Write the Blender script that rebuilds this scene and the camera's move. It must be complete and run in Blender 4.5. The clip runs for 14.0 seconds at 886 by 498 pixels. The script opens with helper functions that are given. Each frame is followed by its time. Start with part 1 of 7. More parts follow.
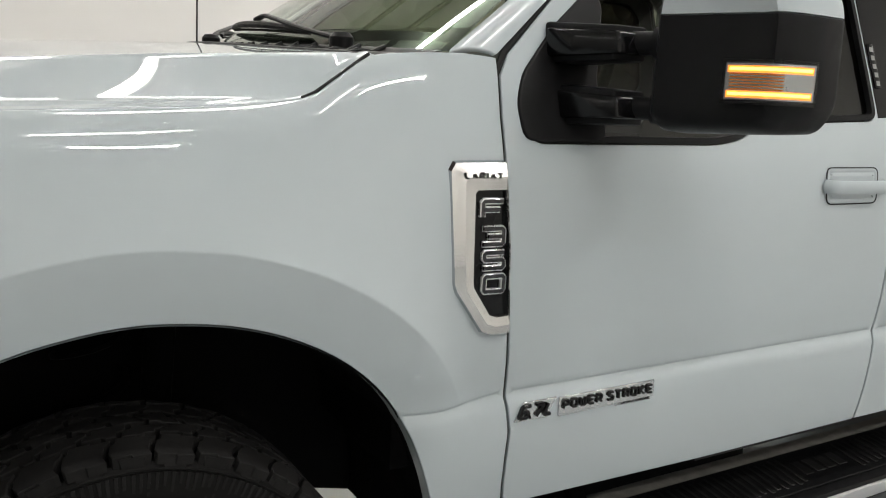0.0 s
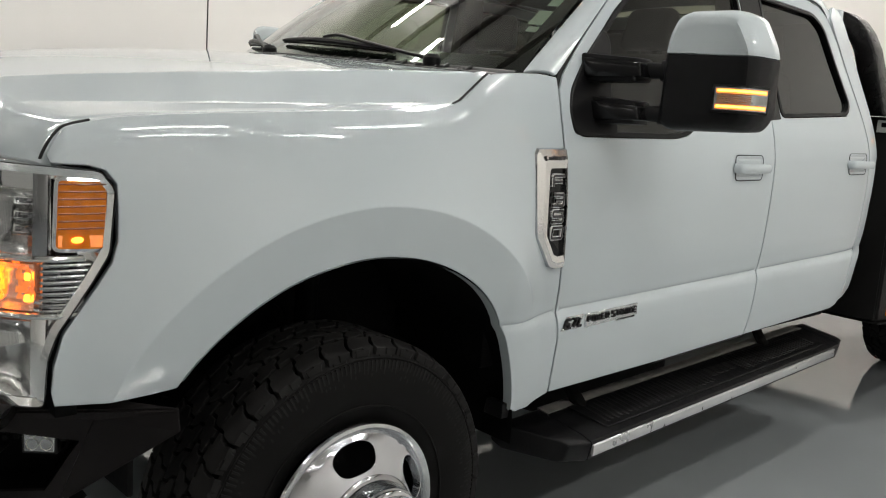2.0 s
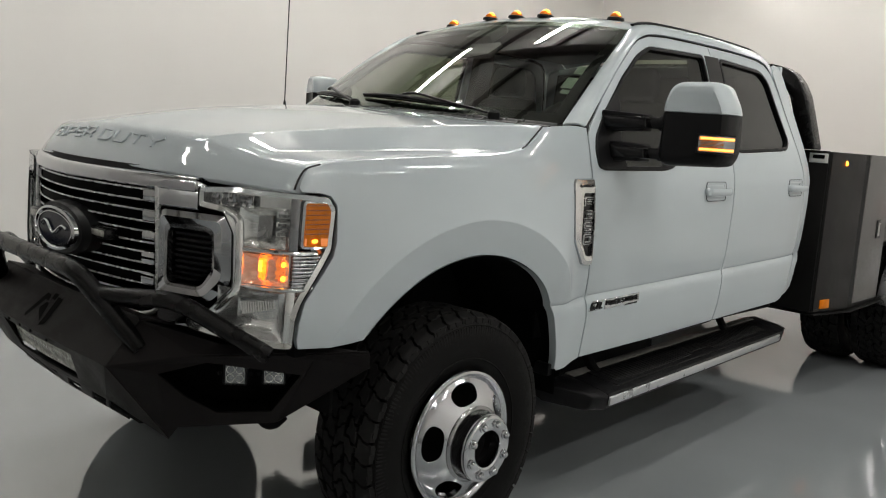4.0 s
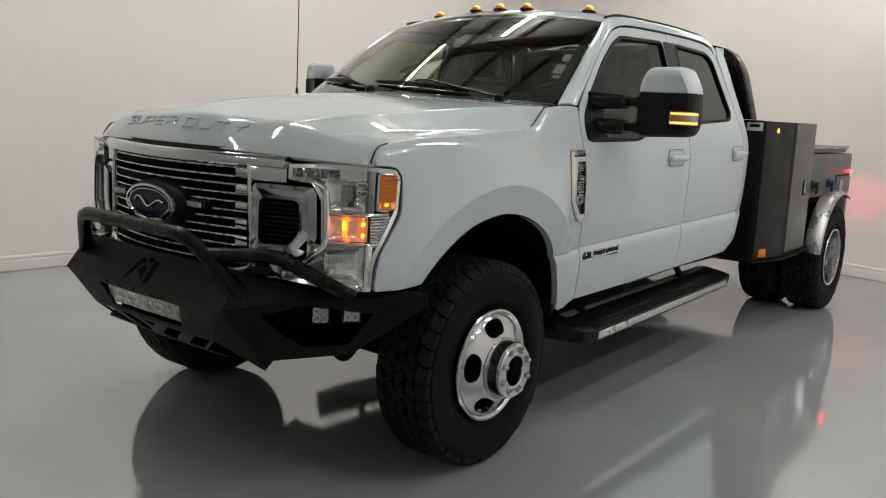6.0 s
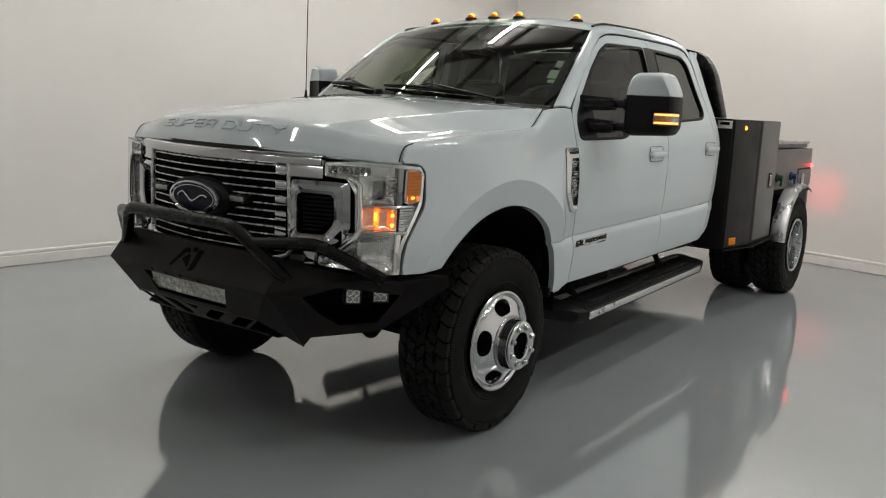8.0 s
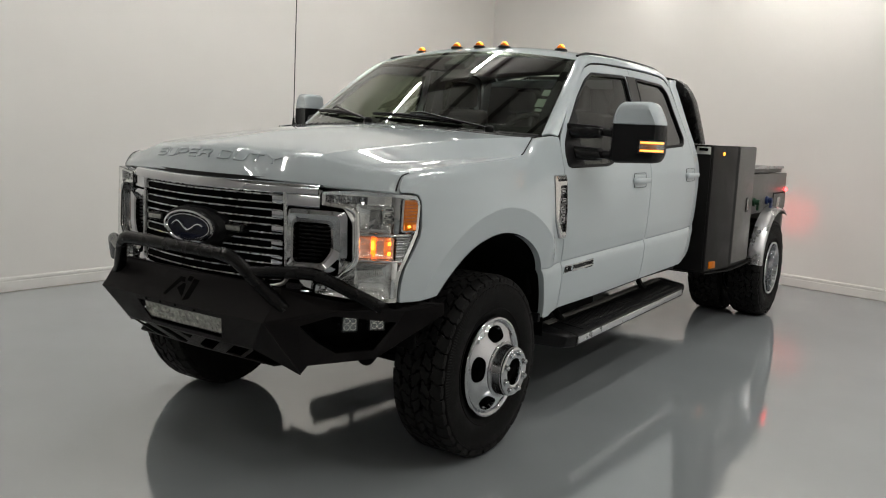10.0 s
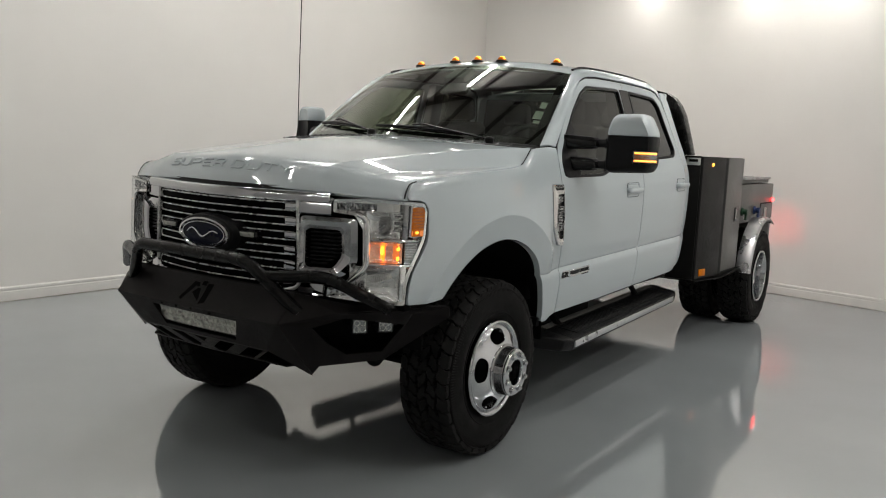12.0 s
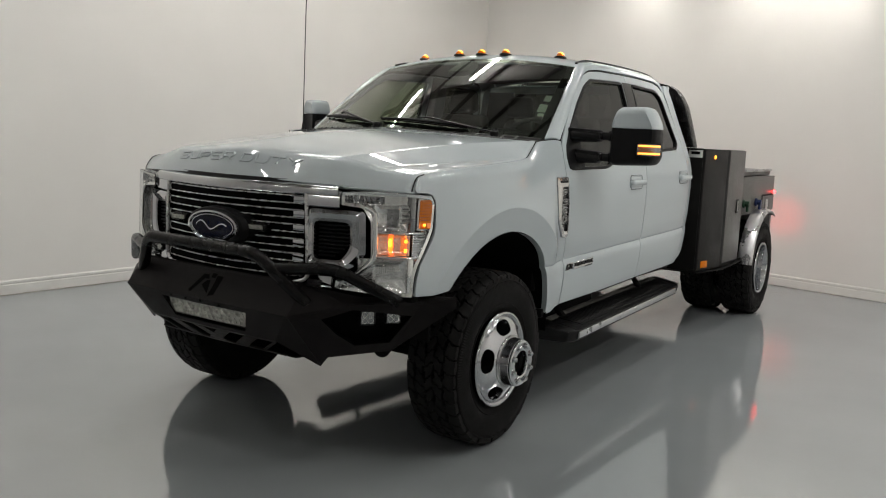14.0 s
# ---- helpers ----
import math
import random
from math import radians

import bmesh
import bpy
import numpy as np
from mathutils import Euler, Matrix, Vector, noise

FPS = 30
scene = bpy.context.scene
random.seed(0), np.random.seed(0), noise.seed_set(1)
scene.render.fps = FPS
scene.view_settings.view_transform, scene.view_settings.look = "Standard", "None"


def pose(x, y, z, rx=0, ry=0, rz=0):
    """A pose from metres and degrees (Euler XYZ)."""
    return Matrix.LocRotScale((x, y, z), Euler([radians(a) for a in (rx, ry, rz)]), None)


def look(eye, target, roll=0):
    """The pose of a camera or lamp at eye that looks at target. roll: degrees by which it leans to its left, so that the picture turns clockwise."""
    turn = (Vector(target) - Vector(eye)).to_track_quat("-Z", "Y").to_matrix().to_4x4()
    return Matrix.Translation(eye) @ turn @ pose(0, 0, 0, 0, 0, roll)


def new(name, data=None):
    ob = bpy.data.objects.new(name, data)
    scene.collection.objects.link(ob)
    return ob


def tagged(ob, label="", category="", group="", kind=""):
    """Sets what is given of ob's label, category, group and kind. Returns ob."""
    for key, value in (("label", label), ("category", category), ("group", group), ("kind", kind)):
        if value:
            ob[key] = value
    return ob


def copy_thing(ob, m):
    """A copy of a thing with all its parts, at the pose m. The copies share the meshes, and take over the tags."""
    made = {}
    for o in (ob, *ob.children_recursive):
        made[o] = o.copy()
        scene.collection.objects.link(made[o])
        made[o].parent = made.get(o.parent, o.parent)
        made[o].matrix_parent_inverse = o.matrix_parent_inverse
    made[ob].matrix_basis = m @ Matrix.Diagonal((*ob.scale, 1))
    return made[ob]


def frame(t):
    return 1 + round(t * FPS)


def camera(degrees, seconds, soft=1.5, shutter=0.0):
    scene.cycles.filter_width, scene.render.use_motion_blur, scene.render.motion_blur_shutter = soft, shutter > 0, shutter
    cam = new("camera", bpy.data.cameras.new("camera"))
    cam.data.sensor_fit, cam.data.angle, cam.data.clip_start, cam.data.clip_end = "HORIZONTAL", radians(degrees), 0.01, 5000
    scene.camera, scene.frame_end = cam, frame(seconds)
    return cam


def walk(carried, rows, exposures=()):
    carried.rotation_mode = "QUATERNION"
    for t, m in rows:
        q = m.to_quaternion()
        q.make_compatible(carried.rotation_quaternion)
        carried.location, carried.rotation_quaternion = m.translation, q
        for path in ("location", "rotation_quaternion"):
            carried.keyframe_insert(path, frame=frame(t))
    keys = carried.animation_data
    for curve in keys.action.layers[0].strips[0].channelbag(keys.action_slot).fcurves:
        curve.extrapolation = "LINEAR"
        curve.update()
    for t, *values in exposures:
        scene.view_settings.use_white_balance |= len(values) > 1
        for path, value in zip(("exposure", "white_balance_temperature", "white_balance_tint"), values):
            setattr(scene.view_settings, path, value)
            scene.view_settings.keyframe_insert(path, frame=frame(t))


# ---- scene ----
cam = camera(54.0, 14.0, 1.1)
PATH = [
    (0, (-0.278, -2.378, 1.444), (0.712, -0.672, 1.11), 3.0),
    (0.5, (-0.519, -2.459, 1.436), (0.594, -0.835, 1.084), 3.6),
    (1, (-0.743, -2.495, 1.423), (0.471, -0.949, 1.051), 4.1),
    (1.5, (-0.998, -2.502, 1.443), (0.295, -1.021, 1.072), 4.0),
    (2, (-1.258, -2.546, 1.43), (0.099, -1.113, 1.107), 4.1),
    (2.5, (-1.508, -2.65, 1.424), (-0.131, -1.228, 1.142), 4.2),
    (3, (-1.739, -2.737, 1.435), (-0.34, -1.329, 1.189), 4.1),
    (3.2, (-1.837, -2.769, 1.452), (-0.429, -1.37, 1.203), 4.2),
    (5.3, (-2.72, -3.017, 1.487), (-1.192, -1.759, 1.196), 3.2),
    (5.5, (-2.786, -3.018, 1.483), (-1.247, -1.775, 1.187), 3.1),
    (6, (-2.963, -3.021, 1.485), (-1.409, -1.802, 1.171), 2.9),
    (6.5, (-3.102, -3.043, 1.492), (-1.529, -1.85, 1.168), 2.8),
    (7, (-3.238, -3.11, 1.5), (-1.655, -1.932, 1.173), 2.8),
    (9.5, (-3.509, -3.062, 1.527), (-1.874, -1.948, 1.234), 2.8),
    (10, (-3.514, -3.043, 1.535), (-1.87, -1.936, 1.267), 2.7),
    (10.5, (-3.539, -3.04, 1.537), (-1.887, -1.942, 1.286), 2.7),
    (11, (-3.579, -3.04, 1.528), (-1.919, -1.949, 1.291), 2.7),
    (11.5, (-3.644, -3.062, 1.521), (-1.982, -1.975, 1.288), 2.7),
    (12, (-3.7, -3.077, 1.522), (-2.039, -1.99, 1.284), 2.7),
    (12.5, (-3.729, -3.084, 1.525), (-2.067, -1.997, 1.281), 2.6),
    (13, (-3.743, -3.08, 1.527), (-2.082, -1.995, 1.278), 2.6),
    (13.5, (-3.749, -3.076, 1.524), (-2.087, -1.992, 1.272), 2.6),
    (14, (-3.753, -3.073, 1.524), (-2.092, -1.988, 1.269), 2.6),
]
walk(cam, [(t, look(eye, target, roll)) for t, eye, target, roll in PATH],
     [(0, 0.44), (1.0, 0.50), (2.0, 0.44), (3.2, 0.20), (7.0, 0.12), (9.5, 0.08), (14, 0.06)])

# ---- light ----
def area_light(name, size_x, size_y, watts, colour, m):
    lamp = bpy.data.lights.new(name, "AREA")
    lamp.shape, lamp.size, lamp.size_y, lamp.energy, lamp.color = "RECTANGLE", size_x, size_y, watts, colour
    ob = new(name, lamp)
    ob.matrix_world = m
    return ob


world = bpy.data.worlds.new("world")
world.use_nodes = True
world.node_tree.nodes["Background"].inputs["Color"].default_value = (0.9, 0.95, 1.0, 1)
world.node_tree.nodes["Background"].inputs["Strength"].default_value = 0.02
scene.world = world

CEILING = 5.0
STRIP_TINT = (1.0, 0.985, 0.955)
# ceiling strips: x, y, turn in degrees, watts, drop below the ceiling
STRIPS = ([(x, y, 0, w, 0.42) for y in (-1.5, 1.6) for x, w in ((-2.2, 7.0), (0.6, 10.0), (3.2, 18.0))] +
          [(x, 2.75, 0, w, 0.42) for x, w in ((-3.4, 10.0), (-0.6, 17.0), (2.2, 16.0), (5.0, 14.0))] +
          # unseen camera-side row, added to light the truck's side and the end wall
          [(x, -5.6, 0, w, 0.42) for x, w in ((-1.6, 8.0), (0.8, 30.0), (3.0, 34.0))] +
          # unseen west row, added to brighten the wall that the chrome reflects
          [(-8.9, y, 90, 4.5, 0.42) for y in (-5.5, -2.5, 0.5, 3.2)] +
          # second unseen camera-side row, added to light the floor beside the truck
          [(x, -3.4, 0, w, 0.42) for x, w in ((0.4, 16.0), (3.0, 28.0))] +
          [(6.50, 1.18, -13, 1.5, 1.36), (6.17, -0.26, -13, 1.7, 1.46), (5.95, -1.19, -13, 1.7, 1.52)])


# ---- materials ----
def nodes_of(name):
    m = bpy.data.materials.new(name)
    m.use_nodes = True
    t = m.node_tree
    return m, t, t.nodes["Principled BSDF"]


def link(t, a, b):
    t.links.new(a, b)


def mat(name, colour, rough=0.5, metal=0.0, coat=0.0, noise_scale=0.0, vary=0.0, bump=0.0, bump_scale=200.0,
        rough_vary=0.0, spec=0.5, emit=None, strength=0.0):
    """A plain material with variation in colour and roughness at one scale and fine relief at another."""
    m, t, p = nodes_of(name)
    p.inputs["Base Color"].default_value = (*colour, 1)
    p.inputs["Roughness"].default_value = rough
    p.inputs["Metallic"].default_value = metal
    p.inputs["Specular IOR Level"].default_value = spec
    if coat:
        p.inputs["Coat Weight"].default_value = coat
        p.inputs["Coat Roughness"].default_value = 0.03
    co = t.nodes.new("ShaderNodeTexCoord")
    if vary or rough_vary:
        n = t.nodes.new("ShaderNodeTexNoise")
        n.inputs["Scale"].default_value, n.inputs["Detail"].default_value = noise_scale or 6.0, 6.0
        link(t, co.outputs["Object"], n.inputs["Vector"])
        if vary:
            r = t.nodes.new("ShaderNodeMapRange")
            r.inputs["From Min"].default_value, r.inputs["From Max"].default_value = 0.3, 0.7
            r.inputs["To Min"].default_value, r.inputs["To Max"].default_value = 1 - vary, 1 + vary
            link(t, n.outputs["Fac"], r.inputs["Value"])
            mul = t.nodes.new("ShaderNodeVectorMath")
            mul.operation = "SCALE"
            mul.inputs[0].default_value = colour
            link(t, r.outputs["Result"], mul.inputs["Scale"])
            link(t, mul.outputs["Vector"], p.inputs["Base Color"])
        if rough_vary:
            r2 = t.nodes.new("ShaderNodeMapRange")
            r2.inputs["From Min"].default_value, r2.inputs["From Max"].default_value = 0.3, 0.7
            r2.inputs["To Min"].default_value = max(0.0, rough - rough_vary)
            r2.inputs["To Max"].default_value = rough + rough_vary
            link(t, n.outputs["Fac"], r2.inputs["Value"])
            link(t, r2.outputs["Result"], p.inputs["Roughness"])
    if bump:
        n2 = t.nodes.new("ShaderNodeTexNoise")
        n2.inputs["Scale"].default_value, n2.inputs["Detail"].default_value = bump_scale, 3.0
        link(t, co.outputs["Object"], n2.inputs["Vector"])
        b = t.nodes.new("ShaderNodeBump")
        b.inputs["Strength"].default_value, b.inputs["Distance"].default_value = bump, 0.002
        link(t, n2.outputs["Fac"], b.inputs["Height"])
        link(t, b.outputs["Normal"], p.inputs["Normal"])
    if emit:
        p.inputs["Emission Color"].default_value = (*emit, 1)
        p.inputs["Emission Strength"].default_value = strength
    return m


def glass(name, tint, gloss=0.02, base_reflect=1.5):
    """Thin glass: a tinted see-through pane with a clear reflection that grows at grazing angles."""
    m = bpy.data.materials.new(name)
    m.use_nodes = True
    t = m.node_tree
    t.nodes.clear()
    out = t.nodes.new("ShaderNodeOutputMaterial")
    see = t.nodes.new("ShaderNodeBsdfTransparent")
    see.inputs["Color"].default_value = (*tint, 1)
    shine = t.nodes.new("ShaderNodeBsdfGlossy")
    shine.inputs["Roughness"].default_value = gloss
    f = t.nodes.new("ShaderNodeLayerWeight")
    f.inputs["Blend"].default_value = 0.5
    power = t.nodes.new("ShaderNodeMath")
    power.operation = "POWER"
    power.inputs[1].default_value = 5.0
    link(t, f.outputs["Facing"], power.inputs[0])
    f0 = ((base_reflect - 1) / (base_reflect + 1)) ** 2
    grow = t.nodes.new("ShaderNodeMath")
    grow.operation = "MULTIPLY_ADD"
    grow.inputs[1].default_value, grow.inputs[2].default_value = 1 - f0, f0
    link(t, power.outputs["Value"], grow.inputs[0])
    mix = t.nodes.new("ShaderNodeMixShader")
    link(t, grow.outputs["Value"], mix.inputs["Fac"])
    link(t, see.outputs["BSDF"], mix.inputs[1])
    link(t, shine.outputs["BSDF"], mix.inputs[2])
    link(t, mix.outputs["Shader"], out.inputs["Surface"])
    return m


PAINT = mat("white_paint", (0.462, 0.512, 0.532), rough=0.5, spec=0.0, coat=1.0, bump=0.008, bump_scale=260)
PAINT.node_tree.nodes["Principled BSDF"].inputs["Coat Roughness"].default_value = 0.012
PAINT.node_tree.nodes["Principled BSDF"].inputs["Coat IOR"].default_value = 1.6
BLACK_TRIM = mat("black_trim", (0.005, 0.005, 0.0055), rough=0.42, spec=0.17, noise_scale=30, vary=0.2, rough_vary=0.08, bump=0.15, bump_scale=900)
GLOSS_BLACK = mat("gloss_black", (0.004, 0.004, 0.0045), spec=0.3, rough=0.16, noise_scale=20, rough_vary=0.04)
POWDER = mat("black_powder_coat", (0.0105, 0.0092, 0.0091), rough=0.45, spec=0.08, noise_scale=9, vary=0.25, rough_vary=0.1, bump=0.35, bump_scale=1300)
TUBE_BLACK = mat("black_tube_coat", (0.0025, 0.0024, 0.0024), rough=0.24, spec=0.24, noise_scale=12, vary=0.2, rough_vary=0.08, bump=0.2, bump_scale=1500)
CHROME = mat("chrome", (0.55, 0.56, 0.58), rough=0.06, metal=1.0, noise_scale=14, rough_vary=0.03)
BADGE_FACE = mat("badge_chrome", (0.74, 0.73, 0.71), rough=0.20, metal=0.85, noise_scale=40, rough_vary=0.06)
SATIN = mat("satin_chrome", (0.47, 0.47, 0.47), rough=0.22, metal=1.0, noise_scale=30, rough_vary=0.06)
LAMP_BOWL = mat("lamp_reflector", (0.90, 0.90, 0.89), rough=0.18, metal=0.8, noise_scale=25, vary=0.12, rough_vary=0.08, bump=0.4, bump_scale=70)
EDGE_CHROME = mat("bright_edging", (0.66, 0.66, 0.66), rough=0.28, metal=0.8, noise_scale=30, rough_vary=0.06)
LAMP_CHROME = mat("lamp_chrome", (0.92, 0.92, 0.91), rough=0.10, metal=0.92, noise_scale=20, rough_vary=0.06)
INDICATOR = mat("indicator_reflector", (0.88, 0.66, 0.55), rough=0.25, metal=0.8, noise_scale=60, vary=0.15, emit=(1.0, 0.28, 0.09), strength=0.10)
DARK_CHROME = mat("dark_chrome", (0.32, 0.32, 0.33), rough=0.14, metal=1.0, noise_scale=20, rough_vary=0.05)
ALLOY = mat("polished_alloy", (0.50, 0.51, 0.53), rough=0.13, metal=1.0, noise_scale=9, vary=0.06, rough_vary=0.05, bump=0.05, bump_scale=40)
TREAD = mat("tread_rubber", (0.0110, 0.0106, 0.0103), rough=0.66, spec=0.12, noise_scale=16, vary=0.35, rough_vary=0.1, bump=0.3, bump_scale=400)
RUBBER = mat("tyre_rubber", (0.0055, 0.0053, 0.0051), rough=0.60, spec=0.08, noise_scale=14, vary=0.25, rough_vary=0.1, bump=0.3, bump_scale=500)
DARK = mat("underbody_black", (0.0028, 0.0028, 0.0028), rough=0.75, spec=0.08, noise_scale=7, vary=0.4, rough_vary=0.1, bump=0.4, bump_scale=120)
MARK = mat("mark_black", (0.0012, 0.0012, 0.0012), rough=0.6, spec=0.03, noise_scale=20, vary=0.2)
GAP = mat("seam_dark", (0.003, 0.003, 0.003), rough=0.8, noise_scale=20, vary=0.2)
STEEL = mat("bare_steel", (0.46, 0.46, 0.47), rough=0.3, metal=1.0, noise_scale=5, vary=0.15, rough_vary=0.12, bump=0.1, bump_scale=300)
# three copies of the bed coat, with the fall of light put into each tone
BED_LIT = mat("lit_bed_coat", (0.125, 0.119, 0.115), rough=0.4, spec=0.35, noise_scale=6, vary=0.12, rough_vary=0.08, bump=0.5, bump_scale=900)
BED_HALF_LIT = mat("half_lit_bed_coat", (0.018, 0.017, 0.0165), rough=0.45, spec=0.2, noise_scale=6, vary=0.15, rough_vary=0.08, bump=0.5, bump_scale=900)
BED_SHADED = mat("shaded_bed_coat", (0.007, 0.0067, 0.0064), rough=0.5, spec=0.12, noise_scale=6, vary=0.2, rough_vary=0.08, bump=0.5, bump_scale=900)
WINDSHIELD = glass("windshield_glass", (0.64, 0.72, 0.62), 0.01, 1.95)
FRONT_TINT = glass("front_side_glass", (0.20, 0.22, 0.16), 0.015, 1.7)
TINTED = glass("tinted_glass", (0.045, 0.043, 0.038), 0.015, 2.0)
CLEAR = glass("clear_lens", (0.95, 0.96, 0.96), 0.02, 1.35)
AMBER_LENS = mat("amber_lens", (0.52, 0.145, 0.002), rough=0.3, spec=0.15, noise_scale=40, vary=0.2, emit=(1.0, 0.25, 0.0), strength=0.05)
AMBER_GLOW = mat("amber_lamp", (1.0, 0.4, 0.05), rough=0.3, emit=(1.0, 0.17, 0.01), strength=2.2)
AMBER_SOFT = mat("amber_lamp_soft", (0.8, 0.35, 0.1), rough=0.3, emit=(1.0, 0.20, 0.04), strength=0.45)
PALE_GLOW = mat("pale_amber_core", (1.0, 0.7, 0.3), rough=0.3, emit=(1.0, 0.42, 0.05), strength=4.0)
BLACK_CHROME = mat("black_chrome", (0.09, 0.09, 0.095), rough=0.12, metal=1.0, noise_scale=20, rough_vary=0.04)
YELLOW_GLOW = mat("yellow_lamp", (1.0, 0.6, 0.1), rough=0.3, emit=(1.0, 0.30, 0.02), strength=4.5)
RED_GLOW = mat("red_lamp", (0.8, 0.02, 0.02), rough=0.3, emit=(1.0, 0.03, 0.03), strength=14.0)
SILVER_BADGE = mat("silver_badge", (0.66, 0.67, 0.68), rough=0.2, metal=1.0, noise_scale=40, rough_vary=0.05)
BADGE_BLUE = mat("blue_enamel", (0.003, 0.005, 0.02), rough=0.25, spec=0.2, noise_scale=20, vary=0.1)
FOG_LENS = mat("fog_lens", (0.75, 0.73, 0.62), rough=0.35, metal=0.0, noise_scale=60, vary=0.25, bump=0.6, bump_scale=120)
LED_LENS = mat("led_lens", (0.40, 0.40, 0.37), rough=0.16, metal=0.6, noise_scale=60, vary=0.3, rough_vary=0.1, bump=1.0, bump_scale=90)
FABRIC = mat("grey_leather", (0.045, 0.041, 0.038), rough=0.55, noise_scale=20, vary=0.15, bump=0.3, bump_scale=400)
DASH = mat("dash_plastic", (0.02, 0.02, 0.021), rough=0.6, noise_scale=20, vary=0.2, bump=0.2, bump_scale=600)
FILM_STICKER = mat("film_sticker", (0.26, 0.29, 0.26), rough=0.6, noise_scale=30, vary=0.06)
PAPER = mat("paper_white", (0.62, 0.63, 0.6), rough=0.6, noise_scale=30, vary=0.06)
WALL_PAINT = mat("wall_paint", (0.76, 0.745, 0.715), rough=0.45, noise_scale=0.9, vary=0.025, rough_vary=0.06, bump=0.12, bump_scale=60)
# tone of the unseen west wall, set for what the chrome reflects
WALL_UNSEEN = mat("unseen_wall_tone", (0.62, 0.62, 0.61), rough=0.5, noise_scale=0.9, vary=0.04, rough_vary=0.06, bump=0.12, bump_scale=60)
CEIL_PAINT = mat("ceiling_panel", (0.58, 0.57, 0.54), rough=0.7, noise_scale=1.2, vary=0.05, bump=0.1, bump_scale=40)
BEAM_PAINT = mat("beam_paint", (0.05, 0.035, 0.03), rough=0.6, noise_scale=4, vary=0.2, bump=0.2, bump_scale=60)
BASE_PAINT = mat("baseboard_paint", (0.70, 0.69, 0.66), rough=0.4, noise_scale=5, vary=0.04, bump=0.1, bump_scale=80)
DIRT = mat("floor_edge_dirt", (0.22, 0.19, 0.15), rough=0.7, noise_scale=12, vary=0.4, bump=0.4, bump_scale=90)
TUBE_LIGHT = mat("led_tube", (1, 1, 1), rough=0.4, emit=(1.0, 0.96, 0.90), strength=22.0)
GREEN_PLASTIC = mat("green_plastic", (0.008, 0.04, 0.018), rough=0.4, noise_scale=30, vary=0.1)
BLUE_PLASTIC = mat("blue_plastic", (0.008, 0.02, 0.08), rough=0.4, noise_scale=30, vary=0.1)


def floor_material():
    """Grey epoxy: a clear gloss over mottled grey, with slow waves in the poured surface."""
    m, t, p = nodes_of("epoxy_floor")
    co = t.nodes.new("ShaderNodeTexCoord")
    big = t.nodes.new("ShaderNodeTexNoise")
    big.inputs["Scale"].default_value, big.inputs["Detail"].default_value = 0.8, 8.0
    link(t, co.outputs["Object"], big.inputs["Vector"])
    ramp = t.nodes.new("ShaderNodeValToRGB")
    ramp.color_ramp.elements[0].position, ramp.color_ramp.elements[0].color = 0.3, (0.275, 0.296, 0.307, 1)
    ramp.color_ramp.elements[1].position, ramp.color_ramp.elements[1].color = 0.75, (0.315, 0.338, 0.349, 1)
    link(t, big.outputs["Fac"], ramp.inputs["Fac"])
    link(t, ramp.outputs["Color"], p.inputs["Base Color"])
    p.inputs["Roughness"].default_value = 0.015
    p.inputs["IOR"].default_value = 2.85
    p.inputs["Specular IOR Level"].default_value = 0.6
    fine = t.nodes.new("ShaderNodeTexNoise")
    fine.inputs["Scale"].default_value, fine.inputs["Detail"].default_value = 38.0, 5.0
    link(t, co.outputs["Object"], fine.inputs["Vector"])
    wave = t.nodes.new("ShaderNodeTexNoise")
    wave.inputs["Scale"].default_value, wave.inputs["Detail"].default_value = 3.0, 2.0
    link(t, co.outputs["Object"], wave.inputs["Vector"])
    add = t.nodes.new("ShaderNodeMath")
    add.operation = "MULTIPLY_ADD"
    add.inputs[1].default_value = 0.34
    link(t, fine.outputs["Fac"], add.inputs[0])
    link(t, wave.outputs["Fac"], add.inputs[2])
    b = t.nodes.new("ShaderNodeBump")
    b.inputs["Strength"].default_value, b.inputs["Distance"].default_value = 0.05, 0.02
    link(t, add.outputs["Value"], b.inputs["Height"])
    link(t, b.outputs["Normal"], p.inputs["Normal"])
    return m


FLOOR = floor_material()


# ---- shape helpers ----
def part(name, shape, material, parent=None, label="", smooth=True, angle=38):
    """Links a bmesh or a mesh as one object under its parent."""
    if isinstance(shape, bmesh.types.BMesh):
        me = bpy.data.meshes.new(name)
        bmesh.ops.recalc_face_normals(shape, faces=shape.faces[:])
        shape.to_mesh(me)
        shape.free()
        if smooth:
            me.shade_smooth()
            me.set_sharp_from_angle(angle=radians(angle))
    else:
        me = shape
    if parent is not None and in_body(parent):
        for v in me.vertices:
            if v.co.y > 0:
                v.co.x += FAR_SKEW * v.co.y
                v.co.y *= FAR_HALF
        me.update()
    for one in material if isinstance(material, (list, tuple)) else [material]:
        me.materials.append(one)
    ob = new(name, me)
    if parent is not None:
        # a truck's part has sub-parts, and these have none
        ob.parent = parent.parent if parent.parent is not None and parent.parent.parent is not None else parent
    if label:
        ob["label"] = label
    return ob


FAR_HALF, FAR_SKEW = 0.97, 0.055     # squeezes and skews the passenger half to fit the camera's view


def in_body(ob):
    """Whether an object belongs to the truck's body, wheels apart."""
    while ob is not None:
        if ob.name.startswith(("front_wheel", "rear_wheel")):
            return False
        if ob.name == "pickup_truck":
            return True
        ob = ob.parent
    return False


